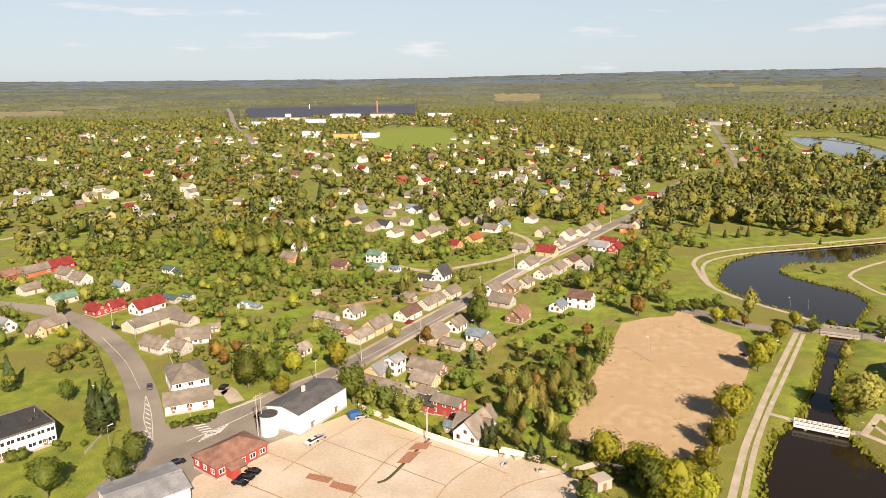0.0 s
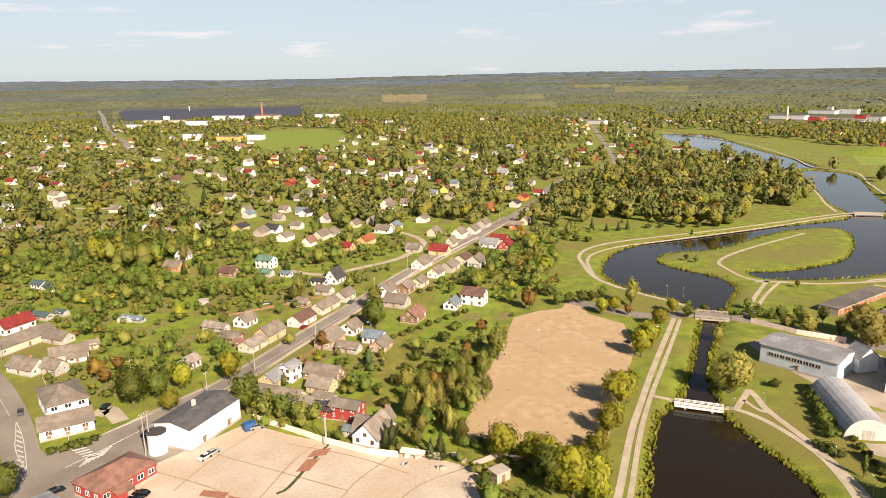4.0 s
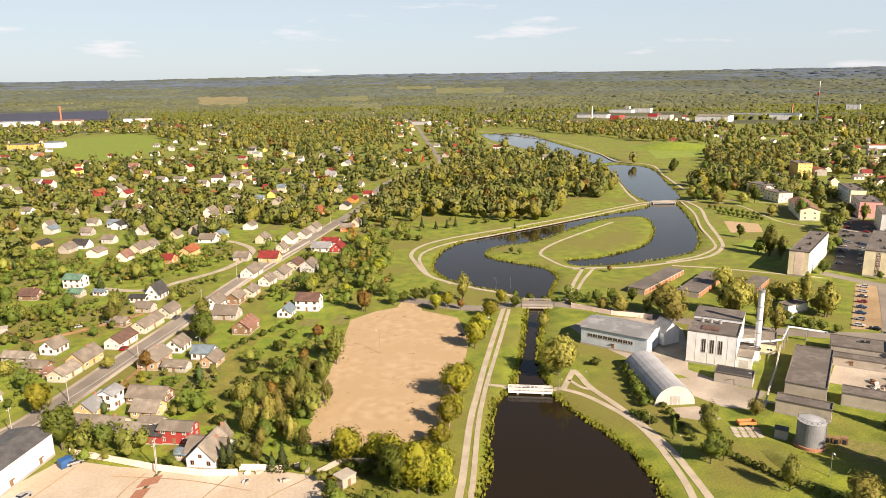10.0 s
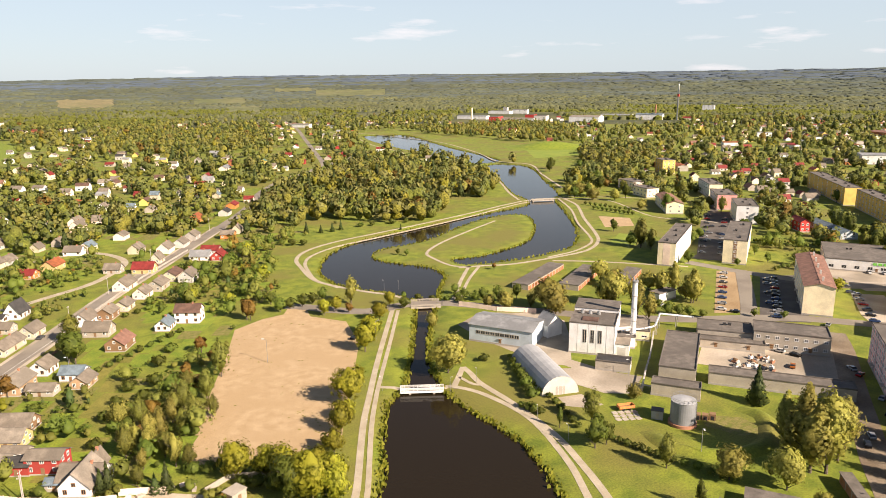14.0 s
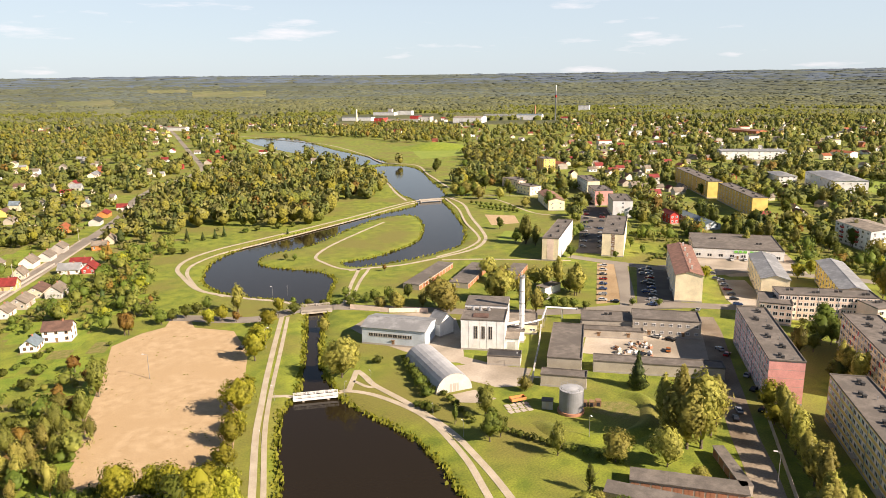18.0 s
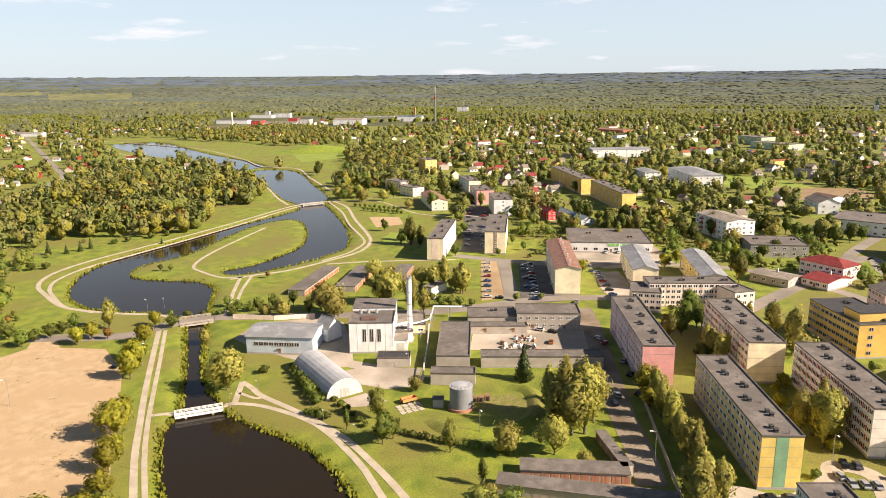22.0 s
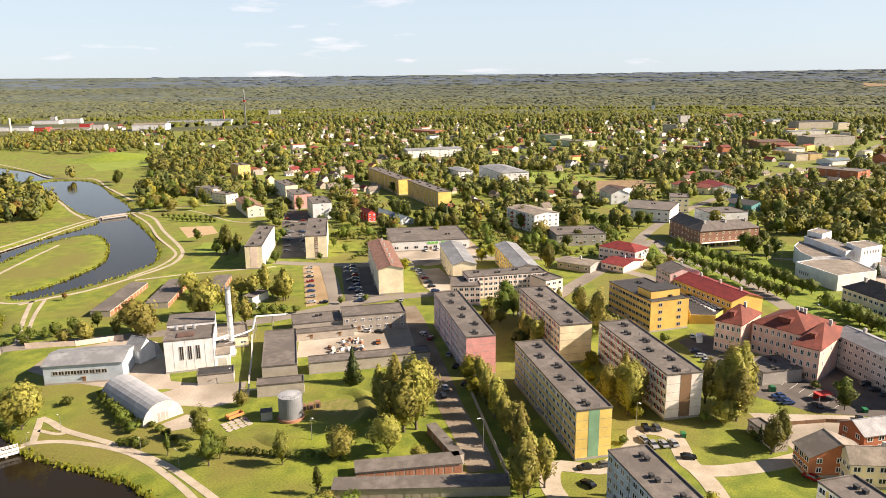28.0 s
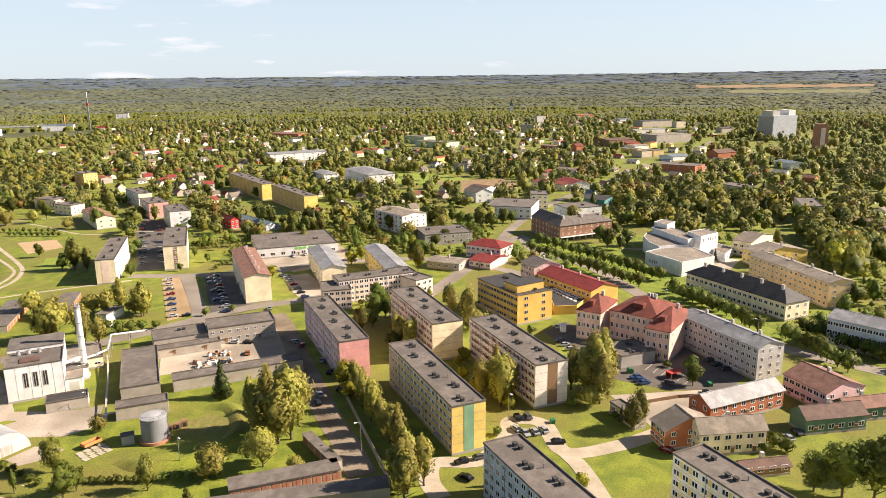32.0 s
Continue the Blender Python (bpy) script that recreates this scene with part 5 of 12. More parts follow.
awning = thing("shop_awning", 466.4, 17.9, 0, -50.5, "long pale canopy over shop windows of a brick building", "canopy")
part("canopy", boxes("canopy", [(-20.5, 20.5, -9.0, -7.02, 3.5, 3.8)], PAINT["white"]), awning)
for i in range(8):
    part("shop_window", boxes("shop_window", [(-19 + i * 4.9, -15.4 + i * 4.9, -7.14, -6.98, .8, 3.2)], GLASS), awning)
block(441.8, 105.2, 31.8, 25.9, -60.2, 7, 2, 9, "grey", "grey", "grey low flat-roofed building", vents=3, name="town_building", group="", entrances=1)
block(301.5, 39.6, 32.0, 18.2, -137.8, 13, 4, 12, "ochre", "ochre", "ochre brick school building with a flat dark roof", end_bays=2, name="school", group="", win=(2.3, 1.5), trim="grey", vents=3, roof="dark")
block(333.6, 13.5, 38.7, 16.8, -136.2, 8, 2, 12, "ochre", "ochre", "ochre school wing with a dark red roof", roof="red", pitched=2.5, name="school", group="", win=(2.0, 1.6))
block(354.0, 32.7, 13.9, 15.6, -144.9, 10, 3, 5, "mauve", "mauve", "mauve town house with a grey roof", roof="bitumen", pitched=2.5, end_bays=3, name="town_building", group="")
block(281.3, 2.6, 9.8, 19.8, -109.0, 12, 3, 5, "salmon", "salmon", "salmon school wing with a red tiled hip roof", roof="tile", pitched=5, hipped=True, end_bays=4, win=(1.2, 1.9), name="school", group="", entrances=0)
block(281.6, -16.5, 20.1, 22.6, -116.9, 12, 3, 9, "salmon", "salmon", "salmon school building with a red tiled roof and bay", roof="tile", pitched=5, hipped=True, win=(1.2, 1.9), name="school", group="", entrances=1)
block(269.3, -25.1, 8.9, 30.5, -111.7, 12, 3, 4, "salmon", "salmon", "salmon school gable wing with a red tiled roof", roof="tile", pitched=5, hipped=True, end_bays=4, win=(1.2, 1.9), name="school", group="", entrances=1)
block(254.2, -9.2, 12.4, 15.1, -143.2, 4.5, 1, 4, "grey", "grey", "low grey modern school annex with a flat roof", name="school", group="", vents=2, entrances=1)
block(261.9, -44.9, 38.8, 11.8, -144.2, 12, 4, 15, "silver", "silver", "pale grey four-storey school block with a metal roof", roof="white", pitched=2, end_bays=3, name="school", group="", win=(1.6, 1.5))
block(338.6, -62.9, 57.6, 14.6, -141.3, 8, 2, 20, "cream", "cream", "long cream house with a dark slate hip roof and pale chimneys", roof="slate", pitched=5, hipped=True, end_bays=3, stacks=5, name="town_building", group="")
block(361.8, -91.3, 56.0, 13.4, -154.4, 12, 4, 17, "apricot", "apricot", "apricot apartment house with a fibre-cement roof", roof="pale", pitched=1.6, end_bays=2, win=(1.5, 1.4))
block(283.9, -98.9, 25.7, 14.0, -126.0, 11, 3, 13, "bluegrey", "silver", "grey and white municipal building with a metal roof", roof="white", pitched=2, end_bays=3, name="town_building", group="")
block(233.0, -69.6, 16.4, 16.2, -146.2, 6.5, 2, 7, "mauve", "mauve", "pink rendered house with a rusty red roof", roof="rusty", pitched=3, end_bays=3, name="town_building", group="")
block(217.8, -41.3, 29.9, 8.9, -53.0, 6, 2, 8, "brick", "brick", "red brick workshop with a pale metal roof", roof="white", pitched=2.5, end_bays=2, name="town_building", group="")
block(194.2, -23.3, 7.7, 15.7, -153.8, 6, 2, 3, "orange", "brick", "orange-red gabled storehouse with a weathered roof", roof="pale", pitched=3.5, end_bays=3, name="town_building", group="")
block(192.3, -34.9, 19.1, 6.4, -70.1, 7, 2, 6, "cream", "cream", "cream stucco house with a tan roof", roof="pale", pitched=3, end_bays=3, name="town_building", group="")
block(212.3, -65.8, 19.5, 7.3, -67.4, 5, 1, 6, "green", "green", "green timber shed with a brown roof", roof="brown", pitched=2.5, name="town_building", group="")
block(221.8, -77.7, 15.6, 6.1, -65.4, 4.5, 1, 4, "green", "green", "green timber annex with a rusty roof", roof="rusty", pitched=2.2, name="town_building", group="")
block(181.2, -42.0, 13.3, 4.2, -67.9, 2.6, 1, 4, "brown", "brown", "low brown timber shed with brown roof", roof="brown", pitched=1.5, name="town_building", group="")
block(204.4, -8.3, 12.4, 3.9, -143.9, 3.6, 1, 3, "panel", "panel", "low concrete bunker-like garage", vents=0, name="town_building", group="")
block(546.2, 73.1, 34.8, 40.2, -93.0, 9, 2, 10, "white", "white", "white town hall wing with a flat roof", roof="bitumen", pitched=0, hipped=False, sides="f", vents=1, entrances=0, end_bays=2, name="town_building", group="")
block(581.7, 56.6, 13.8, 21.9, -80.8, 12, 3, 4, "cream", "cream", "cream stair tower of the town hall", roof="bitumen", pitched=0, hipped=False, sides="f", vents=1, entrances=0, end_bays=2, name="town_building", group="")
block(536.0, 22.8, 21.9, 28.7, -147.3, 10, 2, 4, "white", "white", "white house with a flat roof", roof="bitumen", pitched=0, hipped=False, sides="f", vents=1, entrances=0, end_bays=2, name="town_building", group="")
block(604.9, 9.6, 25.9, 24.9, -115.6, 6, 1, 5, "teal", "teal", "dark shed with a turquoise front", roof="dark", pitched=1.5, hipped=False, sides="f", vents=1, entrances=0, end_bays=2, name="town_building", group="")
block(606.1, 112.2, 26.0, 15.6, -146.3, 9, 2, 4, "white", "white", "pale house with a grey gabled roof", roof="grey", pitched=3.5, hipped=False, sides="f", vents=1, entrances=0, end_bays=2, name="town_building", group="")
block(1216.7, 330.7, 49.0, 29.4, -119.3, 12, 3, 8, "palegreen", "palegreen", "long pale green hospital block", roof="bitumen", pitched=0, hipped=False, sides="f", vents=1, entrances=0, end_bays=2, name="town_building", group="")
block(1143.5, 280.8, 66.7, 34.0, -115.9, 9, 2, 9, "palegreen", "palegreen", "pale green hospital wing", roof="bitumen", pitched=0, hipped=False, sides="f", vents=1, entrances=0, end_bays=2, name="town_building", group="")
block(1007.4, 347.2, 27.7, 16.6, -102.9, 7, 2, 5, "white", "white", "white house with an orange roof", roof="orange", pitched=2, hipped=False, sides="f", vents=1, entrances=0, end_bays=2, name="town_building", group="")
block(1357.7, 645.8, 81.1, 34.0, -110.3, 6, 1, 8, "brick", "brick", "long brick warehouse with rusty roof", roof="rusty", pitched=2, hipped=False, sides="f", vents=1, entrances=0, end_bays=2, name="town_building", group="")
block(1460.4, 167.6, 26.3, 15.8, -87.6, 18, 6, 6, "grey", "grey", "grey office tower with a rust-red top", roof="bitumen", pitched=0, hipped=False, sides="f", vents=1, entrances=0, end_bays=2, name="town_building", group="")
block(856.3, -77.1, 50.0, 30.0, -117.4, 8, 2, 8, "brick", "brick", "brick department store with flat roof", roof="bitumen", pitched=0, hipped=False, sides="f", vents=1, entrances=0, end_bays=2, name="town_building", group="")
block(685.1, -112.8, 28.5, 17.1, -146.0, 8, 2, 5, "silver", "silver", "grey two-storey house with flat roof", roof="bitumen", pitched=0, hipped=False, sides="f", vents=1, entrances=0, end_bays=2, name="town_building", group="")
block(567.6, -144.8, 40.3, 13.8, 175.2, 12, 4, 6, "cream", "cream", "cream four-storey block with a flat roof", roof="bitumen", pitched=0, hipped=False, sides="f", vents=1, entrances=0, end_bays=2, name="town_building", group="")
block(903.2, -205.9, 31.9, 19.2, -157.5, 7, 2, 5, "white", "white", "white house with a blue-grey roof", roof="blue", pitched=2, hipped=False, sides="f", vents=1, entrances=0, end_bays=2, name="town_building", group="")
block(857.2, -269.7, 37.8, 22.7, -161.7, 6, 2, 5, "white", "white", "white house with a brown roof", roof="brown", pitched=2, hipped=False, sides="f", vents=1, entrances=0, end_bays=2, name="town_building", group="")
block(444.3, -85.5, 11.0, 31.4, -123.1, 9, 2, 4, "cream", "cream", "cream house with a grey roof", roof="grey", pitched=3, hipped=False, sides="f", vents=1, entrances=0, end_bays=2, name="town_building", group="")
block(417.6, -92.2, 14.4, 31.0, -152.2, 8, 2, 4, "yellow", "yellow", "yellow house with a pale roof", roof="pale", pitched=3, hipped=False, sides="f", vents=1, entrances=0, end_bays=2, name="town_building", group="")
block(514.4, -172.5, 16.9, 31.2, -113.4, 7, 2, 5, "white", "white", "house with a rusty roof", roof="rusty", pitched=3, hipped=False, sides="f", vents=1, entrances=0, end_bays=2, name="town_building", group="")
block(509.1, 468.9, 25.1, 15.1, -101.7, 8, 2, 6, "palepink", "palepink", "pale pink two-storey house with flat roof", roof="bitumen", pitched=0, hipped=False, sides="f", vents=1, entrances=0, end_bays=2, name="town_building", group="")
block(485.0, 430.5, 21.0, 12.6, -103.5, 8, 2, 5, "cream", "cream", "cream two-storey house with flat roof", roof="bitumen", pitched=0, hipped=False, sides="f", vents=1, entrances=0, end_bays=2, name="town_building", group="")
block(450.9, 375.7, 49.7, 12.9, -129.5, 8, 2, 5, "cream", "cream", "cream house with brown and orange walls", roof="rusty", pitched=2, hipped=False, sides="f", vents=1, entrances=0, end_bays=2, name="town_building", group="")
block(465.1, 252.3, 47.1, 10.8, -123.9, 4, 2, 10, "bluegrey", "bluegrey", "row of blue-grey terraced houses", roof="blue", pitched=2, hipped=False, sides="f", vents=1, entrances=0, end_bays=2, name="town_building", group="")
block(455.4, 268.3, 15.9, 6.3, -124.0, 7, 2, 3, "vivid_red", "vivid_red", "bright red timber house with red roof", roof="red", pitched=2, hipped=False, sides="f", vents=1, entrances=0, end_bays=2, name="town_building", group="")
block(375.1, 86.8, 19.7, 13.9, -102.0, 4, 1, 4, "grey", "grey", "grey garage building with pale roof", roof="pale", pitched=1, hipped=False, sides="f", vents=1, entrances=0, end_bays=2, name="town_building", group="")
block(694.6, 34.6, 34.4, 20.2, -152.8, 7, 1, 4, "white", "white", "white house with a red roof", roof="red", pitched=2.5, hipped=False, sides="f", vents=1, entrances=0, end_bays=2, name="town_building", group="")
block(693.0, 52.3, 39.1, 23.4, -118.9, 6, 1, 7, "cream", "cream", "low house with a long red roof", roof="tile", pitched=2, hipped=False, sides="f", vents=1, entrances=0, end_bays=2, name="town_building", group="")
block(163.6, 212.6, 26.0, 16.4, -57.0, 7, 1, 8, "bluegrey", "bluegrey", "large blue-grey clad hall with a low pale roof", roof="white", pitched=1.6, sides="", entrances=1, name="factory_building", group="")
block(179.7, 205.9, 6.6, 7.8, -86.5, 6, 1, 3, "white", "white", "white gabled shed with metal roof", roof="white", pitched=3.5, sides="", entrances=1, name="factory_building", group="", )
block(189.6, 189.8, 16.8, 27.3, -50.5, 12, 1, 3, "white", "white", "white boiler house with three tall windows", sides="", vents=0, entrances=0, name="factory_building", group="")
block(176.6, 167.2, 12.0, 6.2, -51.5, 3.4, 1, 4, "panel", "silver", "small grey shed with a dark sloping roof", roof="dark", vents=0, sides="", entrances=0, name="factory_building", group="")
block(200.7, 157.8, 12.0, 37.4, -53.8, 5, 1, 6, "panel", "panel", "long flat-roofed grey brick workshop", vents=0, sides="", entrances=0, name="factory_building", group="")
block(177.4, 140.2, 15.2, 5.6, -54.1, 4, 1, 5, "panel", "panel", "low grey brick store with a dark roof", vents=0, sides="", entrances=0, name="factory_building", group="")
block(209.3, 124.4, 44.0, 6.6, -52.5, 4, 1, 18, "panel", "panel", "long low concrete storage row", vents=0, sides="", entrances=0, name="factory_building", group="")
block(234.7, 164.5, 20.2, 12.9, -50.6, 5, 1, 4, "panel", "panel", "long grey brick workshop with a flat roof", vents=1, sides="f", win=(1.5, 0.9), entrances=1, name="factory_building", group="")
block(247.7, 144.9, 26.2, 12.8, -53.7, 7, 2, 8, "panel", "panel", "grey two-storey workshop with bitumen roof", vents=0, sides="f", win=(1.5, 1.2), entrances=2, name="factory_building", group="")
block(228.2, 156.2, 23.0, 5.0, -50.9, 3.2, 1, 6, "panel", "panel", "low workshop annex with roller doors", vents=0, sides="", entrances=2, name="factory_building", group="")
block(209.2, 187.7, 11.8, 14.6, -48.5, 4, 1, 3, "cream", "cream", "low cream pump hall with a pale flat roof", roof="pale", vents=0, sides="f", win=(2.2, 1.0), entrances=0, name="factory_building", group="")
block(196.6, 181.1, 7.8, 6.8, -45.0, 4.5, 1, 3, "white", "white", "small white flat-roofed pump house", vents=0, sides="", entrances=1, name="factory_building", group="", )
block(255.8, 213.3, 5.3, 12.5, -86.8, 4, 1, 2, "white", "white", "small white flat-roofed substation", vents=0, sides="", entrances=1, name="factory_building", group="", )
block(-42.6, 200.1, 22.0, 12.6, 59.7, 7, 1, 6, "white", "white", "white warehouse with a grey steel pitched roof", roof="steelgrey", pitched=1.3, sides="", entrances=2, name="warehouse", group="")
block(-58.7, 173.7, 16.2, 10.4, 51.8, 4, 1, 5, "red", "red", "red timber-clad shop with a faded brown hip roof", roof="rusty", pitched=2.6, hipped=True, end_bays=3, name="town_building", group="")
porch = thing("shop_porch", -58.7, 173.7, 0, 51.8, "small lean-to porch with a brown roof on the red shop", "porch")
part("roof", slab([(-5.6, -8.4, 2.7), (-.6, -8.4, 2.7), (-.6, -5.25, 3.5), (-5.6, -5.25, 3.5)], .15, ROOF["rusty"]), porch)
part("wall", boxes("wall", [(-5.4, -3.2, -8.2, -5.25, 0, 2.7)], PAINT["red"]), porch)
for u in (-2.9, -.8):
    part("post", boxes("post", [(u - .08, u + .08, -8.2, -8.04, 0, 2.7)], PAINT["brown"]), porch)
block(-73.9, 153.7, 17.5, 14.4, 38.5, 5, 1, 5, "white", "white", "white hall with a pale metal roof", roof="white", pitched=1.2, sides="", name="town_building", group="")
block(-124.3, 183.8, 18.0, 16.3, 47.7, 6.5, 2, 7, "white", "white", "white modern villa with a dark flat roof", roof="dark", vents=2, win=(2.2, 1.4), name="town_building", group="")
block(-88.0, 222.6, 11.5, 17.5, 29.0, 6, 2, 3, "white", "white", "white two-storey house with a grey hip roof", roof="grey", pitched=3.0, hipped=True, end_bays=3, name="town_building", group="")
block(-82.5, 208.3, 14.4, 9.6, 23.3, 3.4, 1, 3, "white", "white", "white annex with a grey pitched roof", roof="grey", pitched=2.4, end_bays=1, name="town_building", group="")
block(-254.5, 1377.9, 31.8, 19.1, -8.9, 12, 2, 5, "white", "white", "white square warehouse near the fields", roof="white", pitched=0, hipped=False, sides="f", vents=1, entrances=0, end_bays=2, name="town_building", group="")
block(-181.4, 1344.1, 45.1, 27.1, -27.8, 9, 3, 8, "ochre", "ochre", "distant yellow building with dark frame", roof="bitumen", pitched=0, hipped=False, sides="f", vents=1, entrances=0, end_bays=2, name="town_building", group="")
block(662.8, 2272.7, 81.9, 34.0, 17.3, 6, 1, 6, "silver", "silver", "distant pale metal shed", roof="white", pitched=1, hipped=False, sides="f", vents=1, entrances=0, end_bays=2, name="town_building", group="")

WORKS = []

# ---- works by the solar field, railway quarter
for x_, y_, l_, w_, a_, h_, wall_, roof_, rise_, words_ in (
        (-450.0, 2046.0, 112.9, 30.0, -13.3, 8.4, "plaster", "white", 1, "long pale factory hall by the solar field"),
        (-454.9, 2100.2, 14.1, 10.0, -13.7, 17.0, "white", "bitumen", 0, "slim white works tower"),
        (-468.5, 1807.6, 45.2, 25.0, -12.0, 10.1, "white", "white", 1, "white works hall behind trees"),
        (-335.8, 1911.1, 53.5, 40.0, -12.7, 11.1, "white", "bitumen", 0, "white flat-roofed works hall"),
        (-297.5, 2175.7, 84.5, 40.0, -14.2, 11.4, "white", "white", 2, "long white factory hall with a pale roof"),
        (-184.4, 2177.4, 71.5, 30.0, -14.4, 10.7, "plaster", "rusty", 3, "pale works with a rusty roof by the chimney"),
        (-24.2, 2169.5, 40.5, 25.0, -14.6, 11.9, "white", "white", 1, "distant white hall beyond the meadow"),
        (13.0, 2231.5, 25.3, 20.0, -15.0, 9.0, "palepink", "rusty", 1, "distant pale pink hall"),
        (-138.8, 1362.4, 27.5, 25.0, -9.9, 9.2, "white", "blue", 1, "low white hall with a blue-grey roof by the meadow"),
        (1489.0, -68.5, 79.4, 20.0, -50.0, 9.0, "silver", "white", 1, "long pale goods shed by the railway"),
        (1279.9, -90.6, 77.8, 40.0, -50.0, 13.7, "grey", "pale", 0, "wide grey retail hall with a flat roof"),
        (1733.1, -92.7, 89.9, 30.0, -50.0, 13.7, "panel", "dark", 2, "long dark railway workshop"),
        (1695.6, -147.3, 28.2, 14.0, -50.0, 13.5, "plaster", "white", 0, "cream station building by the railway"),
        (1932.3, -27.5, 43.7, 30.0, -50.0, 7.7, "white", "blue", 1, "pale hall with a blue-grey roof by the railway"),
        (2085.7, 83.0, 56.0, 25.0, -50.0, 12.3, "brick", "rusty", 2, "brick works with a rusty roof"),
        (2265.1, 28.9, 62.8, 25.0, -50.0, 9.2, "panel", "pale", 1, "low grey works with a pale roof"),
        (1887.5, 185.1, 27.8, 15.0, -50.0, 17.7, "silver", "bitumen", 0, "grey four-storey office block"),
        (1194.3, -4.0, 52.0, 40.0, -50.0, 10.7, "brown", "brown", 2, "wide brown timber market hall"),
        (1184.9, -26.0, 26.5, 30.0, -50.0, 6.4, "brick", "tile", 2, "low brick hall with a tiled roof"),
        (1137.7, -38.0, 27.7, 25.0, -50.0, 5.9, "white", "pale", 1, "white shop with a pale roof"),
        (1013.7, -41.6, 17.7, 20.0, -50.0, 8.7, "plaster", "bitumen", 0, "cream flat-roofed town building"),
        (1031.1, -60.1, 19.3, 15.0, -50.0, 8.1, "straw", "bitumen", 0, "yellow flat-roofed town building"),
        (978.6, -81.1, 26.8, 25.0, -50.0, 5.8, "white", "blue", 2, "white shop with a blue-grey roof"),
        (1073.6, 48.7, 14.1, 14.0, -50.0, 9.8, "brick", "tile", 3, "brick town house with a tiled roof"),
        (1014.1, -145.0, 33.7, 20.0, -50.0, 7.9, "brick", "brown", 4, "long brick town house with a brown roof"),
        (1537.0, -222.4, 32.8, 16.0, -50.0, 8.2, "panel", "slate", 3, "grey railway store with a slate roof")):
    block(x_, y_, l_, w_, a_, h_, 1, 3, wall_, wall_, words_, roof=roof_, pitched=rise_, hipped=False, sides="", vents=0, entrances=0, name="town_building", group="")
    WORKS.append((x_, y_, l_ / 2))

# ---- works and shops on the far side of the lake
for x_, y_, l_, w_, a_, h_, st_, wall_, roof_, rise_, words_ in (
        (1150.8, 1661.2, 87.2, 30.0, -57, 9.5, 2, "white", "white", 1, "long low white factory hall beyond the lake"), (1077.2, 1454.9, 23.4, 40.0, -56, 16.5, 3, "vivid_red", "bitumen", 0, "red and blue painted end of a retail hall"),
        (1128.4, 1425.3, 84.0, 45.0, -56, 11.5, 2, "white", "pale", 1.5, "white retail hall with a grey roof"), (1205.1, 1473.7, 24.7, 25.0, -57, 17.0, 2, "vivid_red", "bitumen", 0, "dark red box of a retail hall"),
        (1171.4, 1391.3, 30.9, 30.0, -56, 18.0, 4, "silver", "bitumen", 0, "grey concrete factory block"), (1406.7, 1876.4, 73.3, 30.0, -59, 10.0, 2, "white", "white", 0, "distant white works building"),
        (1437.0, 1887.6, 13.7, 14.0, -59, 20.0, 4, "silver", "bitumen", 0, "slim pale works tower"), (1465.5, 1845.6, 50.5, 20.0, -59, 13.5, 3, "white", "bitumen", 0, "distant white works building with a flat roof"),
        (1280.0, 1343.8, 75.4, 60.0, -57, 14.0, 2, "white", "pale", 3, "large white hall with a grey ribbed roof"), (1457.8, 1410.6, 84.3, 40.0, -58, 10.5, 2, "silver", "white", 2, "long pale industrial hall"),
        (1478.2, 1313.0, 69.0, 30.0, -58, 14.0, 3, "white", "blue", 2, "white three-storey works with a pale blue roof"), (1925.3, 1472.4, 36.1, 16.0, -60, 24.0, 7, "white", "bitumen", 0, "distant white tower block"),
        (2060.0, 1460.0, 19.8, 16.0, -61, 14.0, 4, "cream", "bitumen", 0, "distant cream block of flats"), (1523.3, 1228.2, 26.2, 15.0, -58, 6.0, 2, "cream", "red", 3, "distant cream building with a red roof"),
        (1989.8, 1281.9, 50.2, 25.0, -60, 8.0, 2, "white", "blue", 1, "low white hall with a pale blue roof"), (627.7, 1623.5, 47.2, 20.0, -55, 8.0, 2, "white", "pale", 1.5, "white roadside shop with a grey roof"),
        (669.4, 1559.1, 18.6, 12.0, -55, 5.0, 1, "white", "white", 2, "small white house by the lake"), (875.9, 1156.4, 9.4, 12.0, -54, 7.5, 2, "white", "brown", 4, "white house with a steep brown roof"),
        (885.9, 1140.8, 15.2, 10.0, -54, 6.0, 2, "cream", "red", 4, "cream house with a red roof by the lake")):
    block(x_, y_, l_, w_, a_, h_, st_, max(2, round(l_ / 16)), wall_, wall_, words_, roof=roof_, pitched=rise_, hipped=False, sides="f" if st_ > 2 else "", vents=0, entrances=0, end_bays=2, name="town_building", group="")

house(-206.6, 337.9, 11.4, 7.6, 59, 2.8, 2.3, "grey", "cream")
house(-182.1, 320.7, 11.4, 7.6, 59, 3.0, 2.3, "green", "cream")
house(-186.4, 281.7, 8.8, 6.6, 329, 2.9, 3.3, "white", "white")
house(-167.4, 280.4, 13.2, 7.6, 59, 3.2, 3.1, "grey", "yellow")
house(-168.5, 274.0, 7.0, 5.2, 329, 2.8, 2.8, "grey", "yellow")
house(-157.4, 303.0, 8.8, 6.6, 329, 2.8, 2.4, "red", "red")
house(-151.0, 308.6, 7.0, 5.2, 59, 2.7, 2.5, "red", "red")
house(-136.0, 306.9, 14.1, 7.6, 59, 3.3, 3.2, "red", "white")
house(-125.7, 287.7, 24.0, 9, 59, 3.2, 2.4, "grey", "cream")
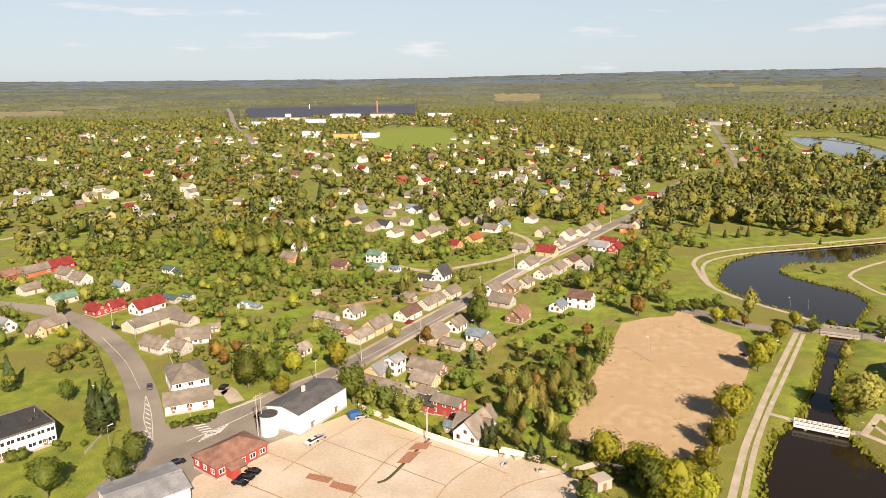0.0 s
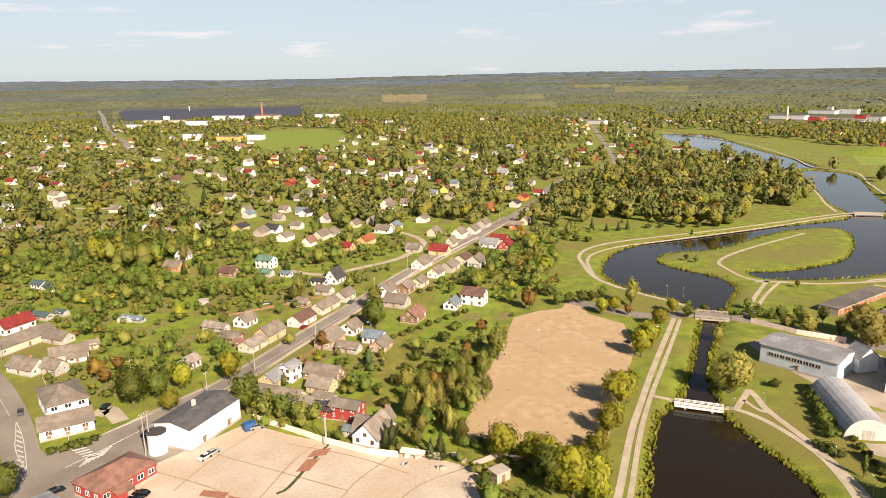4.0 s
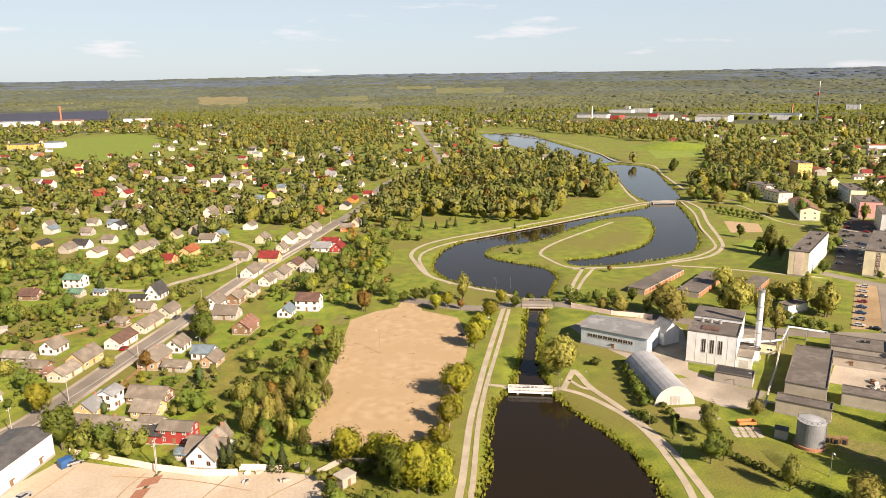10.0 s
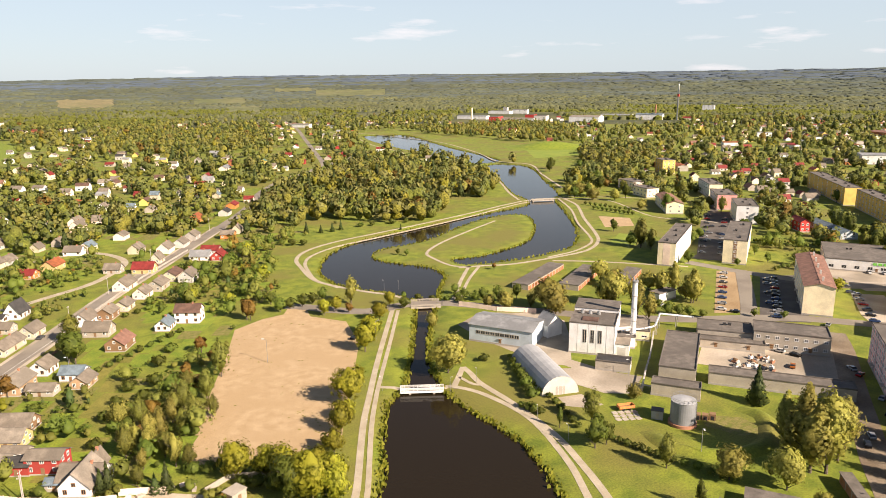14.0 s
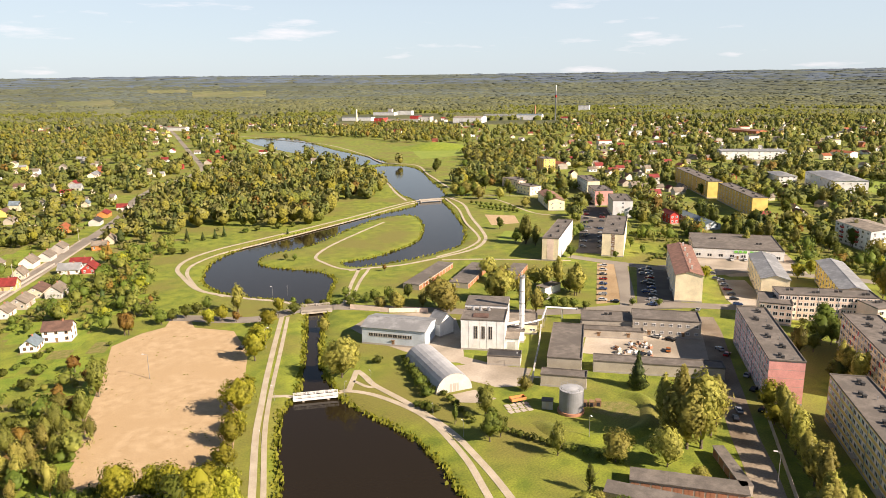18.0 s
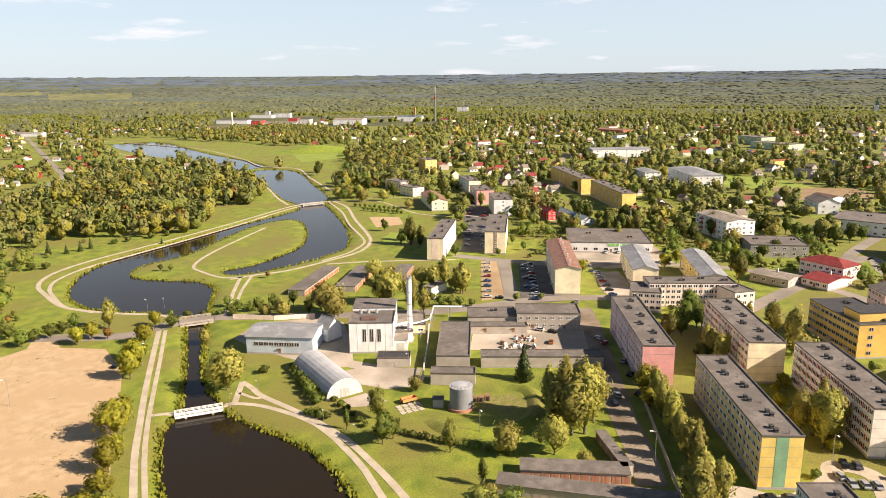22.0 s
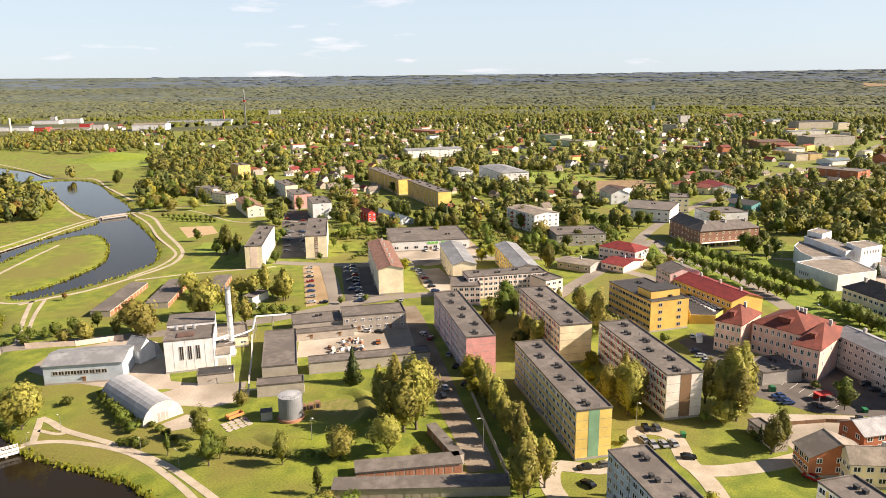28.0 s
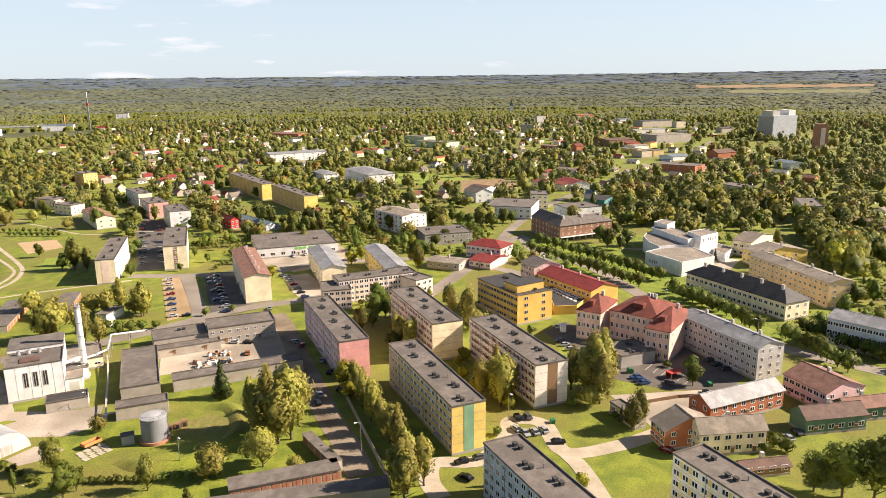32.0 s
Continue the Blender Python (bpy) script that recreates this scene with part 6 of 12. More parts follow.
house(-23.2, 231.3, 9.5, 6.5, 59, 2.9, 2.6, "white", "yellow")
house(-18.1, 234.0, 6.0, 5.6, 59, 5.2, 1.4, "white", "white", storeys=2, bays=2, chimney=False)
house(-6.4, 233.7, 13, 6.8, 329, 2.4, 2.6, "grey", "brown", chimney=False)
house(-7.0, 222.8, 8.5, 6.6, 329, 2.6, 2.6, "pale", "yellow", chimney=False)
house(-23.8, 221.3, 8, 5, 329, 2.2, 1.7, "grey", "panel", chimney=False)
house(-17.7, 217.2, 10, 5.5, 329, 2.3, 1.9, "grey", "cream")
house(-10.0, 209.2, 7, 5.2, 329, 2.3, 1.9, "pale", "white", chimney=False)
house(-6.1, 213.3, 7, 4.6, 329, 2.1, 1.5, "grey", "panel", chimney=False)
house(-5.3, 204.3, 6.5, 5.5, 329, 3.0, 1.2, "slate", "red", bays=2, chimney=False)
house(0.9, 201.5, 9.5, 6, 329, 4.6, 1.3, "grey", "red", storeys=2, chimney=False)
house(5.2, 196.2, 4.5, 4, 329, 2.2, 1.0, "rusty", "red", bays=2, chimney=False)
house(8.0, 186.9, 10.5, 8, 59, 2.8, 4.0, "pale", "white", chimney=False)
house(2.1, 189.8, 5, 3.5, 329, 2.2, 0.8, "blue", "panel", bays=2, chimney=False)
house(-28.3, 277.2, 11.5, 7.4, 59, 3.2, 3.0, "grey", "yellow")
house(-34.1, 266.6, 10, 6.5, 59, 2.7, 2.0, "pale", "cream", chimney=False)
house(-16.3, 293.2, 12, 7, 59, 3.0, 2.4, "brown", "palepink", chimney=False)
house(-6.4, 310.2, 15, 6.6, 59, 2.9, 2.4, "grey", "cream")
house(2.6, 324.2, 9.5, 6.6, 59, 2.9, 2.6, "grey", "cream", chimney=False)
house(-17.1, 318.6, 7, 5, 329, 2.2, 1.9, "grey", "brown", chimney=False)
house(-7.0, 335.9, 8, 6, 329, 2.4, 2.0, "grey", "panel", chimney=False)
house(-1.6, 355.7, 9, 7, 59, 3.2, 4.6, "slate", "white", chimney=False)
house(-9.6, 352.1, 8, 4.6, 329, 2.6, 1.0, "dark", "white", chimney=False)
house(-39.4, 393.6, 9.5, 7.4, 329, 5.0, 2.0, "green", "white", storeys=2)
house(-37.9, 375.2, 7, 5, 329, 2.4, 1.6, "green", "panel", chimney=False)
house(-27.3, 372.1, 6, 3.5, 329, 2.2, 0.9, "blue", "white", chimney=False)
house(-57.7, 380.1, 9.5, 7, 329, 2.6, 2.6, "brown", "brown")
house(-40.1, 295.5, 8, 6.6, 59, 3.0, 2.6, "grey", "white")
house(-43.5, 277.1, 9, 5, 329, 2.2, 1.8, "grey", "brown", chimney=False)
house(-37.7, 268.8, 6, 4.6, 329, 2.0, 1.4, "rusty", "brown", chimney=False)
house(-51.5, 291.0, 11, 4.5, 329, 2.2, 1.6, "pale", "grey", chimney=False)
house(-4.4, 265.3, 11, 7.6, 59, 3.6, 2.6, "pale", "timber")
house(4.2, 277.4, 8, 6.6, 59, 3.0, 2.6, "grey", "white", chimney=False)
house(13.1, 265.1, 8, 6.2, 329, 3.0, 2.0, "blue", "white", chimney=False)
house(15.1, 257.2, 8, 6, 59, 2.4, 2.2, "grey", "timber", chimney=False)
house(2.8, 257.1, 9, 5, 329, 2.2, 1.6, "grey", "panel", chimney=False)
house(-142.8, 368.2, 8, 5, 329, 2.4, 1.3, "teal", "white", chimney=False)
house(-151.0, 374.2, 7, 5, 329, 2.6, 1.4, "teal", "white", chimney=False)
house(-123.2, 324.1, 5, 4, 329, 2.0, 1.0, "teal", "grey", chimney=False)
house(-130.1, 320.8, 9, 4.4, 329, 2.2, 1.2, "teal", "panel", chimney=False)
house(-112.3, 289.0, 10.5, 6.4, 329, 2.5, 2.2, "grey", "panel", chimney=False)
house(-102.3, 270.5, 13, 6.2, 20, 2.5, 2.3, "grey", "panel", chimney=False)
house(-96.8, 278.9, 5, 4, 20, 2.1, 1.3, "grey", "yellow", chimney=False)
house(-98.0, 265.7, 6.5, 3.6, 20, 2.2, 1.2, "grey", "white", bays=2, chimney=False)
house(-89.3, 310.4, 11, 3.4, 329, 1.5, 0.9, "blue", "grey", bays=4, chimney=False, label="low glazed greenhouse shed with a blue-grey roof in a meadow")
house(-55.1, 251.3, 7, 5, 59, 2.8, 2.0, "pale", "white", chimney=False)
house(-112.3, 258.4, 12.3, 7.6, 329, 2.7, 2.9, "grey", "silver")
house(-102.4, 255.6, 7.9, 5.9, 329, 2.9, 2.5, "grey", "panel")
house(-162.5, 339.3, 7.0, 5.2, 329, 3.3, 2.2, "blue", "palepink")
house(-189.9, 354.2, 9.7, 7.2, 329, 3.1, 3.3, "grey", "silver")
house(-203.3, 365.6, 10.6, 7.6, 329, 3.3, 2.8, "grey", "grey")
house(-225.1, 372.0, 15.8, 7.6, 59, 2.9, 2.9, "grey", "brick", far=True)
house(-233.0, 364.4, 12.3, 7.6, 59, 2.9, 2.4, "rusty", "red")
house(-218.9, 383.6, 17.6, 7.6, 59, 2.8, 3.2, "red", "red", far=True)
house(31.4, 289.2, 10.6, 7.6, 59, 3.1, 2.7, "rusty", "brown")
house(61.9, 306.7, 10.6, 7.6, 329, 5.2, 2.7, "brown", "white", storeys=2)
house(50.8, 302.1, 7.9, 5.9, 59, 2.7, 2.3, "blue", "white")
house(26.3, 310.3, 10.6, 7.6, 329, 2.7, 3.0, "grey", "panel")
house(23.1, 327.8, 9.7, 7.2, 59, 3.1, 2.9, "grey", "white")
house(8.6, 188.8, 11.4, 7.6, 329, 2.7, 2.8, "grey", "white")
house(11.8, 193.0, 5.3, 3.9, 59, 2.8, 3.2, "grey", "brown")
house(4.6, 429.5, 11.4, 7.6, 329, 2.7, 2.3, "red", "orange")
house(18.6, 441.5, 12.3, 7.6, 59, 3.3, 2.9, "orange", "yellow", far=True)
house(46.3, 377.5, 12.3, 7.6, 59, 2.9, 3.3, "grey", "palepink")
house(60.6, 405.3, 11.4, 7.6, 329, 3.1, 3.1, "red", "yellow")
house(46.3, 415.3, 8.8, 6.6, 329, 2.6, 2.7, "grey", "panel")
house(71.2, 425.7, 7.9, 5.9, 59, 2.9, 3.3, "grey", "cream")
house(80.7, 450.3, 10.6, 7.6, 59, 3.3, 3.3, "grey", "palepink", far=True)
house(92.2, 461.8, 10.6, 7.6, 59, 2.8, 2.8, "grey", "silver", far=True)
house(103.5, 479.7, 10.6, 7.6, 59, 3.3, 2.6, "grey", "grey", far=True)
house(65.3, 459.4, 9.7, 7.2, 59, 3.0, 3.0, "grey", "cream", far=True)
house(60.4, 367.6, 11.4, 7.6, 59, 3.2, 2.6, "grey", "panel")
house(70.6, 382.7, 11.4, 7.6, 59, 3.4, 2.3, "brown", "cream")
house(77.1, 375.2, 10.6, 7.6, 59, 3.4, 3.0, "grey", "silver")
house(94.2, 418.1, 11.4, 7.6, 329, 2.9, 2.9, "white", "white")
house(103.0, 429.7, 10.6, 7.6, 329, 3.1, 2.3, "red", "silver", far=True)
house(103.3, 413.2, 9.7, 7.2, 59, 2.7, 3.0, "red", "red")
house(51.2, 356.3, 8.8, 6.6, 59, 3.0, 2.7, "grey", "palepink")
house(40.5, 341.1, 8.8, 6.6, 59, 2.8, 2.2, "grey", "cream")
house(32.5, 331.7, 8.8, 6.6, 59, 3.3, 2.2, "grey", "brown")
house(124.3, 468.7, 8.8, 6.6, 329, 3.3, 2.3, "grey", "orange", far=True)
house(134.9, 483.0, 7.9, 5.9, 59, 3.3, 2.9, "grey", "cream", far=True)
house(32.5, 475.7, 10.6, 7.6, 329, 2.7, 2.9, "grey", "white", far=True)
house(40.8, 482.7, 9.7, 7.2, 59, 3.2, 2.8, "blue", "palepink", far=True)
house(63.7, 507.8, 9.7, 7.2, 59, 3.0, 2.3, "grey", "palepink", far=True)
house(95.9, 551.1, 7.0, 5.2, 59, 3.2, 2.3, "grey", "brown", far=True)
house(42.0, 550.5, 10.6, 7.6, 59, 5.2, 3.2, "grey", "palepink", storeys=2, far=True)
house(27.2, 568.4, 7.9, 5.9, 329, 3.1, 2.4, "grey", "grey", far=True)
house(121.2, 543.6, 14.1, 7.6, 59, 2.9, 3.1, "orange", "orange", far=True)
house(161.9, 588.6, 12.3, 7.6, 59, 3.0, 2.2, "red", "orange", far=True)
house(146.7, 557.0, 10.6, 7.6, 59, 3.3, 2.3, "dark", "silver", far=True)
house(182.5, 610.1, 7.9, 5.9, 329, 3.0, 2.4, "red", "palepink", far=True)
house(150.5, 524.8, 8.8, 6.6, 59, 3.4, 2.7, "grey", "grey", far=True)
house(165.3, 650.6, 7.9, 5.9, 59, 3.3, 2.7, "blue", "cream", far=True)
house(148.7, 635.6, 10.6, 7.6, 329, 2.7, 3.3, "dark", "yellow", far=True)
house(136.7, 652.6, 7.9, 5.9, 59, 3.0, 2.7, "grey", "silver", far=True)
distant_house(-375, 606, 20.0, 9, 59, 3.2, 2.3, "white", "panel")
distant_house(-357, 614, 10.0, 7.8, 329, 3.1, 3.3, "white", "white")
distant_house(-376, 663, 10.2, 8.0, 329, 3.2, 2.4, "grey", "white")
distant_house(-588, 998, 11.6, 9, 59, 2.7, 2.8, "grey", "panel")
distant_house(-614, 1016, 9.7, 7.6, 59, 2.7, 3.0, "pale", "panel")
distant_house(-562, 988, 8.9, 6.9, 59, 3.2, 2.9, "grey", "cream")
distant_house(-517, 949, 10.3, 8.0, 59, 3.3, 2.6, "grey", "cream")
distant_house(-547, 1025, 11.2, 8.7, 329, 2.6, 2.3, "grey", "panel")
distant_house(-418, 751, 11.7, 9, 329, 3.3, 2.8, "grey", "palepink")
distant_house(-385, 715, 11.7, 9, 59, 3.3, 2.8, "grey", "silver")
house(-318.4, 626.9, 10.6, 7.6, 59, 5.2, 2.9, "pale", "cream", storeys=2, far=True)
distant_house(-307, 642, 12.0, 9, 329, 5.2, 2.7, "pale", "cream")
distant_house(-393, 819, 9.4, 7.3, 329, 2.9, 3.0, "grey", "palepink")
distant_house(-358, 778, 13.0, 9, 59, 2.7, 2.3, "brown", "yellow")
distant_house(-296, 664, 9.0, 7.0, 59, 2.7, 3.3, "grey", "palepink")
house(-269.6, 629.6, 8.6, 6.4, 329, 3.2, 3.0, "white", "palepink", far=True)
house(-257.8, 572.3, 10.2, 7.6, 329, 2.9, 3.3, "red", "white", far=True)
house(-243.3, 545.8, 7.9, 5.9, 59, 2.9, 2.6, "white", "white", far=True)
house(-311.8, 593.4, 8.0, 6.0, 59, 3.3, 2.9, "grey", "brown", far=True)
house(-264.2, 542.9, 10.6, 7.6, 329, 3.0, 3.1, "dark", "yellow", far=True)
house(-224.5, 522.0, 7.7, 5.8, 59, 2.9, 3.2, "grey", "brown", far=True)
house(-227.9, 552.2, 7.7, 5.8, 329, 3.1, 2.8, "grey", "white", far=True)
house(-204.9, 514.9, 9.2, 6.9, 59, 3.4, 3.1, "grey", "brown", far=True)
distant_house(-303, 722, 11.9, 9, 59, 2.7, 2.8, "grey", "white")
distant_house(-299, 764, 11.6, 9, 329, 3.1, 3.2, "grey", "white")
distant_house(-321, 869, 13.0, 9, 59, 3.3, 3.0, "grey", "silver")
distant_house(-274, 753, 11.0, 8.6, 329, 5.2, 2.5, "red", "palepink")
distant_house(-249, 680, 13.0, 9, 329, 5.2, 3.0, "pale", "cream")
house(-232.8, 643.9, 10.6, 7.6, 59, 5.2, 2.6, "grey", "silver", storeys=2, far=True)
distant_house(-337, 805, 11.1, 8.7, 329, 3.1, 3.4, "red", "palepink")
distant_house(-482, 1077, 11.6, 9, 59, 3.0, 3.4, "dark", "cream")
distant_house(-472, 1084, 9.6, 7.5, 59, 2.9, 2.2, "red", "cream")
distant_house(-434, 1098, 9.1, 7.1, 329, 3.0, 3.2, "grey", "panel")
distant_house(-504, 1228, 9.9, 7.7, 329, 3.1, 2.4, "dark", "cream")
distant_house(-466, 1257, 8.7, 6.8, 329, 3.2, 3.3, "grey", "palepink")
distant_house(-361, 922, 11.1, 8.7, 59, 2.8, 3.3, "grey", "cream")
distant_house(-276, 837, 20.0, 9, 59, 3.2, 2.4, "green", "palepink")
distant_house(-262, 836, 12.0, 9, 59, 2.8, 2.6, "grey", "red")
house(-204.7, 576.5, 7.9, 5.9, 59, 2.7, 3.1, "dark", "white", far=True)
house(-176.1, 600.4, 9.6, 7.1, 329, 3.2, 2.8, "grey", "palepink", far=True)
distant_house(-196, 714, 12.0, 9, 59, 2.6, 2.5, "brown", "yellow")
distant_house(-204, 766, 11.1, 8.7, 59, 2.6, 2.6, "grey", "white")
distant_house(-240, 716, 8.9, 6.9, 59, 3.3, 3.0, "grey", "white")
distant_house(-214, 695, 10.6, 8.3, 59, 3.2, 3.1, "brown", "panel")
distant_house(-183, 755, 11.0, 8.6, 329, 2.9, 2.4, "dark", "panel")
distant_house(-187, 829, 11.0, 8.6, 59, 3.0, 3.0, "grey", "white")
distant_house(-169, 792, 14.0, 9, 59, 3.2, 2.9, "brown", "brown")
distant_house(-238, 1010, 10.3, 8.0, 59, 3.3, 2.8, "grey", "white")
distant_house(-265, 1036, 8.7, 6.8, 329, 2.7, 3.3, "grey", "white")
distant_house(-273, 1200, 10.3, 8.0, 329, 2.9, 2.7, "grey", "cream")
distant_house(-187, 953, 12.0, 9, 59, 3.4, 2.5, "grey", "cream")
distant_house(-189, 906, 10.9, 8.5, 329, 3.4, 2.4, "grey", "silver")
distant_house(-206, 1073, 9.0, 7.0, 59, 2.8, 2.2, "grey", "white")
distant_house(-185, 1029, 11.7, 9, 59, 3.4, 3.0, "grey", "cream")
distant_house(-160, 972, 11.7, 9, 59, 2.9, 3.2, "grey", "panel")
distant_house(-118, 788, 10.0, 7.8, 59, 3.1, 2.3, "grey", "palepink")
distant_house(-100, 749, 10.7, 8.3, 329, 2.8, 3.0, "grey", "silver")
distant_house(-90, 772, 11.6, 9, 59, 3.1, 2.2, "grey", "yellow")
distant_house(-168, 1221, 10.7, 8.3, 59, 3.1, 3.2, "white", "silver")
distant_house(-124, 1111, 10.6, 8.3, 329, 5.2, 3.0, "dark", "cream")
distant_house(-189, 1284, 9.7, 7.6, 59, 3.3, 3.3, "grey", "white")
house(-95.2, 576.1, 9.5, 7.1, 59, 2.6, 2.6, "grey", "panel", far=True)
house(-66.0, 553.7, 9.0, 6.7, 59, 3.3, 2.4, "blue", "silver", far=True)
house(-69.7, 574.0, 7.7, 5.7, 59, 3.0, 2.9, "grey", "palepink", far=True)
house(-66.6, 504.2, 10.6, 7.6, 59, 2.8, 2.4, "dark", "yellow", far=True)
house(-43.1, 492.9, 10.6, 7.6, 329, 2.9, 2.9, "dark", "white", far=True)
house(-42.0, 535.0, 7.9, 5.9, 329, 2.8, 2.8, "grey", "grey", far=True)
house(-33.1, 464.2, 10.2, 7.6, 59, 3.3, 2.3, "grey", "palepink", far=True)
house(-27.3, 501.5, 8.2, 6.1, 329, 3.1, 2.2, "grey", "silver", far=True)
house(-114.4, 496.4, 10.6, 7.6, 329, 3.4, 2.2, "pale", "panel", far=True)
house(-102.9, 469.8, 7.0, 5.2, 329, 3.2, 2.5, "red", "red", far=True)
house(-89.6, 422.2, 7.9, 5.9, 59, 3.3, 3.1, "grey", "white")
house(-89.7, 397.9, 10.0, 7.5, 329, 2.8, 2.7, "grey", "orange")
house(-145.3, 573.6, 9.3, 7.0, 59, 2.7, 2.8, "green", "white", far=True)
house(-145.8, 606.6, 7.7, 5.7, 59, 3.3, 2.6, "grey", "palepink", far=True)
house(-159.7, 519.4, 9.6, 7.1, 59, 3.2, 3.0, "grey", "grey", far=True)
house(-25.7, 558.9, 8.8, 6.6, 329, 2.8, 2.8, "blue", "white", far=True)
house(-7.0, 522.1, 8.8, 6.6, 59, 2.9, 3.3, "grey", "silver", far=True)
distant_house(-58, 746, 11.0, 8.6, 329, 3.3, 2.7, "tile", "panel")
distant_house(-44, 736, 14.0, 9, 59, 3.2, 2.5, "orange", "red")
distant_house(-45, 1131, 9.5, 7.4, 329, 2.6, 2.5, "red", "white")
distant_house(-51, 975, 9.5, 7.4, 59, 3.2, 2.3, "grey", "palepink")
distant_house(-75, 1043, 12.0, 9, 59, 2.7, 2.5, "grey", "palepink")
distant_house(-94, 1020, 11.8, 9, 329, 2.8, 3.0, "grey", "panel")
distant_house(-72, 877, 11.2, 8.7, 329, 2.9, 2.7, "red", "panel")
distant_house(-53, 875, 12.0, 9, 329, 2.7, 2.8, "red", "white")
distant_house(-21, 1053, 8.8, 6.9, 329, 3.3, 2.9, "grey", "silver")
distant_house(-11, 902, 9.0, 7.0, 329, 2.7, 3.2, "grey", "panel")
distant_house(-24, 743, 9.1, 7.1, 59, 3.1, 2.5, "grey", "white")
house(-24.0, 646.8, 9.3, 7.0, 329, 3.4, 2.9, "grey", "panel", far=True)
distant_house(-3, 741, 9.8, 7.6, 59, 3.2, 2.3, "grey", "white")
distant_house(18, 1282, 8.7, 6.8, 329, 3.1, 3.4, "grey", "white")
distant_house(38, 1195, 8.7, 6.8, 59, 5.2, 3.0, "grey", "silver")
distant_house(13, 1124, 10.8, 8.4, 329, 3.3, 3.2, "grey", "white")
distant_house(37, 1047, 9.9, 7.7, 59, 3.0, 2.8, "dark", "palepink")
distant_house(19, 913, 13.0, 9, 59, 5.2, 2.7, "dark", "silver")
distant_house(46, 897, 11.0, 8.6, 59, 5.2, 3.2, "red", "cream")
distant_house(31, 786, 11.0, 8.6, 329, 5.2, 2.4, "grey", "white")
distant_house(8, 719, 9.0, 7.0, 329, 2.8, 2.5, "red", "silver")
distant_house(50, 737, 10.0, 7.8, 329, 5.2, 3.2, "grey", "palepink")
house(36.1, 697.5, 10.4, 7.6, 329, 2.9, 2.8, "grey", "red", far=True)
distant_house(70, 927, 8.9, 6.9, 59, 3.4, 2.4, "grey", "white")
distant_house(89, 1042, 10.4, 8.1, 59, 2.7, 2.6, "grey", "white")
distant_house(108, 1134, 10.9, 8.5, 329, 3.0, 2.2, "grey", "palepink")
distant_house(104, 1246, 9.6, 7.5, 329, 2.7, 2.7, "grey", "white")
distant_house(89, 1313, 14.0, 9, 59, 2.9, 2.2, "white", "cream")
distant_house(138, 1510, 10.9, 8.5, 329, 3.2, 3.3, "grey", "white")
distant_house(122, 997, 11.0, 8.6, 329, 2.9, 2.3, "red", "panel")
distant_house(146, 1080, 11.0, 8.6, 329, 5.2, 2.9, "dark", "silver")
distant_house(137, 956, 8.7, 6.8, 329, 3.0, 3.4, "grey", "white")
distant_house(110, 891, 10.3, 8.0, 59, 2.7, 2.9, "red", "yellow")
distant_house(106, 832, 10.6, 8.3, 329, 2.6, 3.0, "grey", "palepink")
distant_house(174, 968, 9.8, 7.6, 59, 2.7, 2.3, "grey", "palepink")
distant_house(151, 920, 9.1, 7.1, 329, 2.9, 2.6, "grey", "white")
distant_house(165, 775, 11.0, 8.6, 329, 5.2, 2.6, "dark", "panel")
distant_house(194, 798, 12.0, 9, 59, 2.9, 3.0, "red", "panel")
distant_house(187, 763, 10.4, 8.1, 329, 3.1, 3.4, "white", "silver")
house(138.6, 689.1, 7.6, 5.6, 59, 3.1, 3.2, "grey", "silver", far=True)
house(116.2, 671.9, 7.9, 5.9, 329, 5.2, 2.8, "blue", "cream", storeys=2, far=True)
house(105.6, 691.6, 7.8, 5.8, 329, 3.3, 2.9, "red", "brick", far=True)
distant_house(134, 778, 12.0, 9, 59, 3.2, 2.9, "grey", "palepink")
distant_house(186, 931, 11.0, 8.6, 329, 5.2, 2.8, "grey", "white")
distant_house(266, 1040, 12.0, 9, 329, 5.2, 3.2, "white", "silver")
distant_house(270, 981, 8.8, 6.9, 329, 3.2, 2.9, "grey", "white")
distant_house(233, 868, 24.0, 9, 59, 2.7, 2.9, "white", "palepink")
distant_house(294, 906, 9.5, 7.4, 59, 3.3, 2.5, "green", "yellow")
distant_house(284, 845, 10.7, 8.3, 329, 3.2, 3.4, "grey", "palepink")
distant_house(288, 816, 11.6, 9, 329, 2.6, 2.6, "white", "cream")
distant_house(353, 973, 10.6, 8.3, 329, 2.8, 3.0, "red", "white")
distant_house(411, 1098, 11.3, 8.8, 59, 2.8, 3.2, "red", "white")
distant_house(332, 871, 11.8, 9, 329, 3.3, 2.4, "red", "red")
distant_house(261, 722, 11.7, 9, 59, 2.6, 2.2, "grey", "white")
distant_house(430, 1048, 9.5, 7.4, 329, 2.7, 3.0, "grey", "white")
distant_house(381, 898, 10.8, 8.4, 59, 2.8, 3.0, "red", "panel")
distant_house(348, 810, 8.7, 6.8, 59, 2.7, 3.4, "grey", "white")
distant_house(416, 929, 11.6, 9, 59, 3.4, 2.8, "red", "red")
distant_house(398, 864, 10.3, 8.0, 59, 2.8, 2.9, "grey", "panel")
distant_house(403, 816, 8.9, 6.9, 59, 3.1, 2.3, "grey", "yellow")
distant_house(462, 1045, 11.8, 9, 59, 2.6, 2.5, "grey", "red")
distant_house(153, 1376, 10.8, 8.4, 329, 2.9, 3.1, "grey", "palepink")
distant_house(201, 1536, 10.3, 8.0, 329, 3.4, 2.7, "grey", "white")
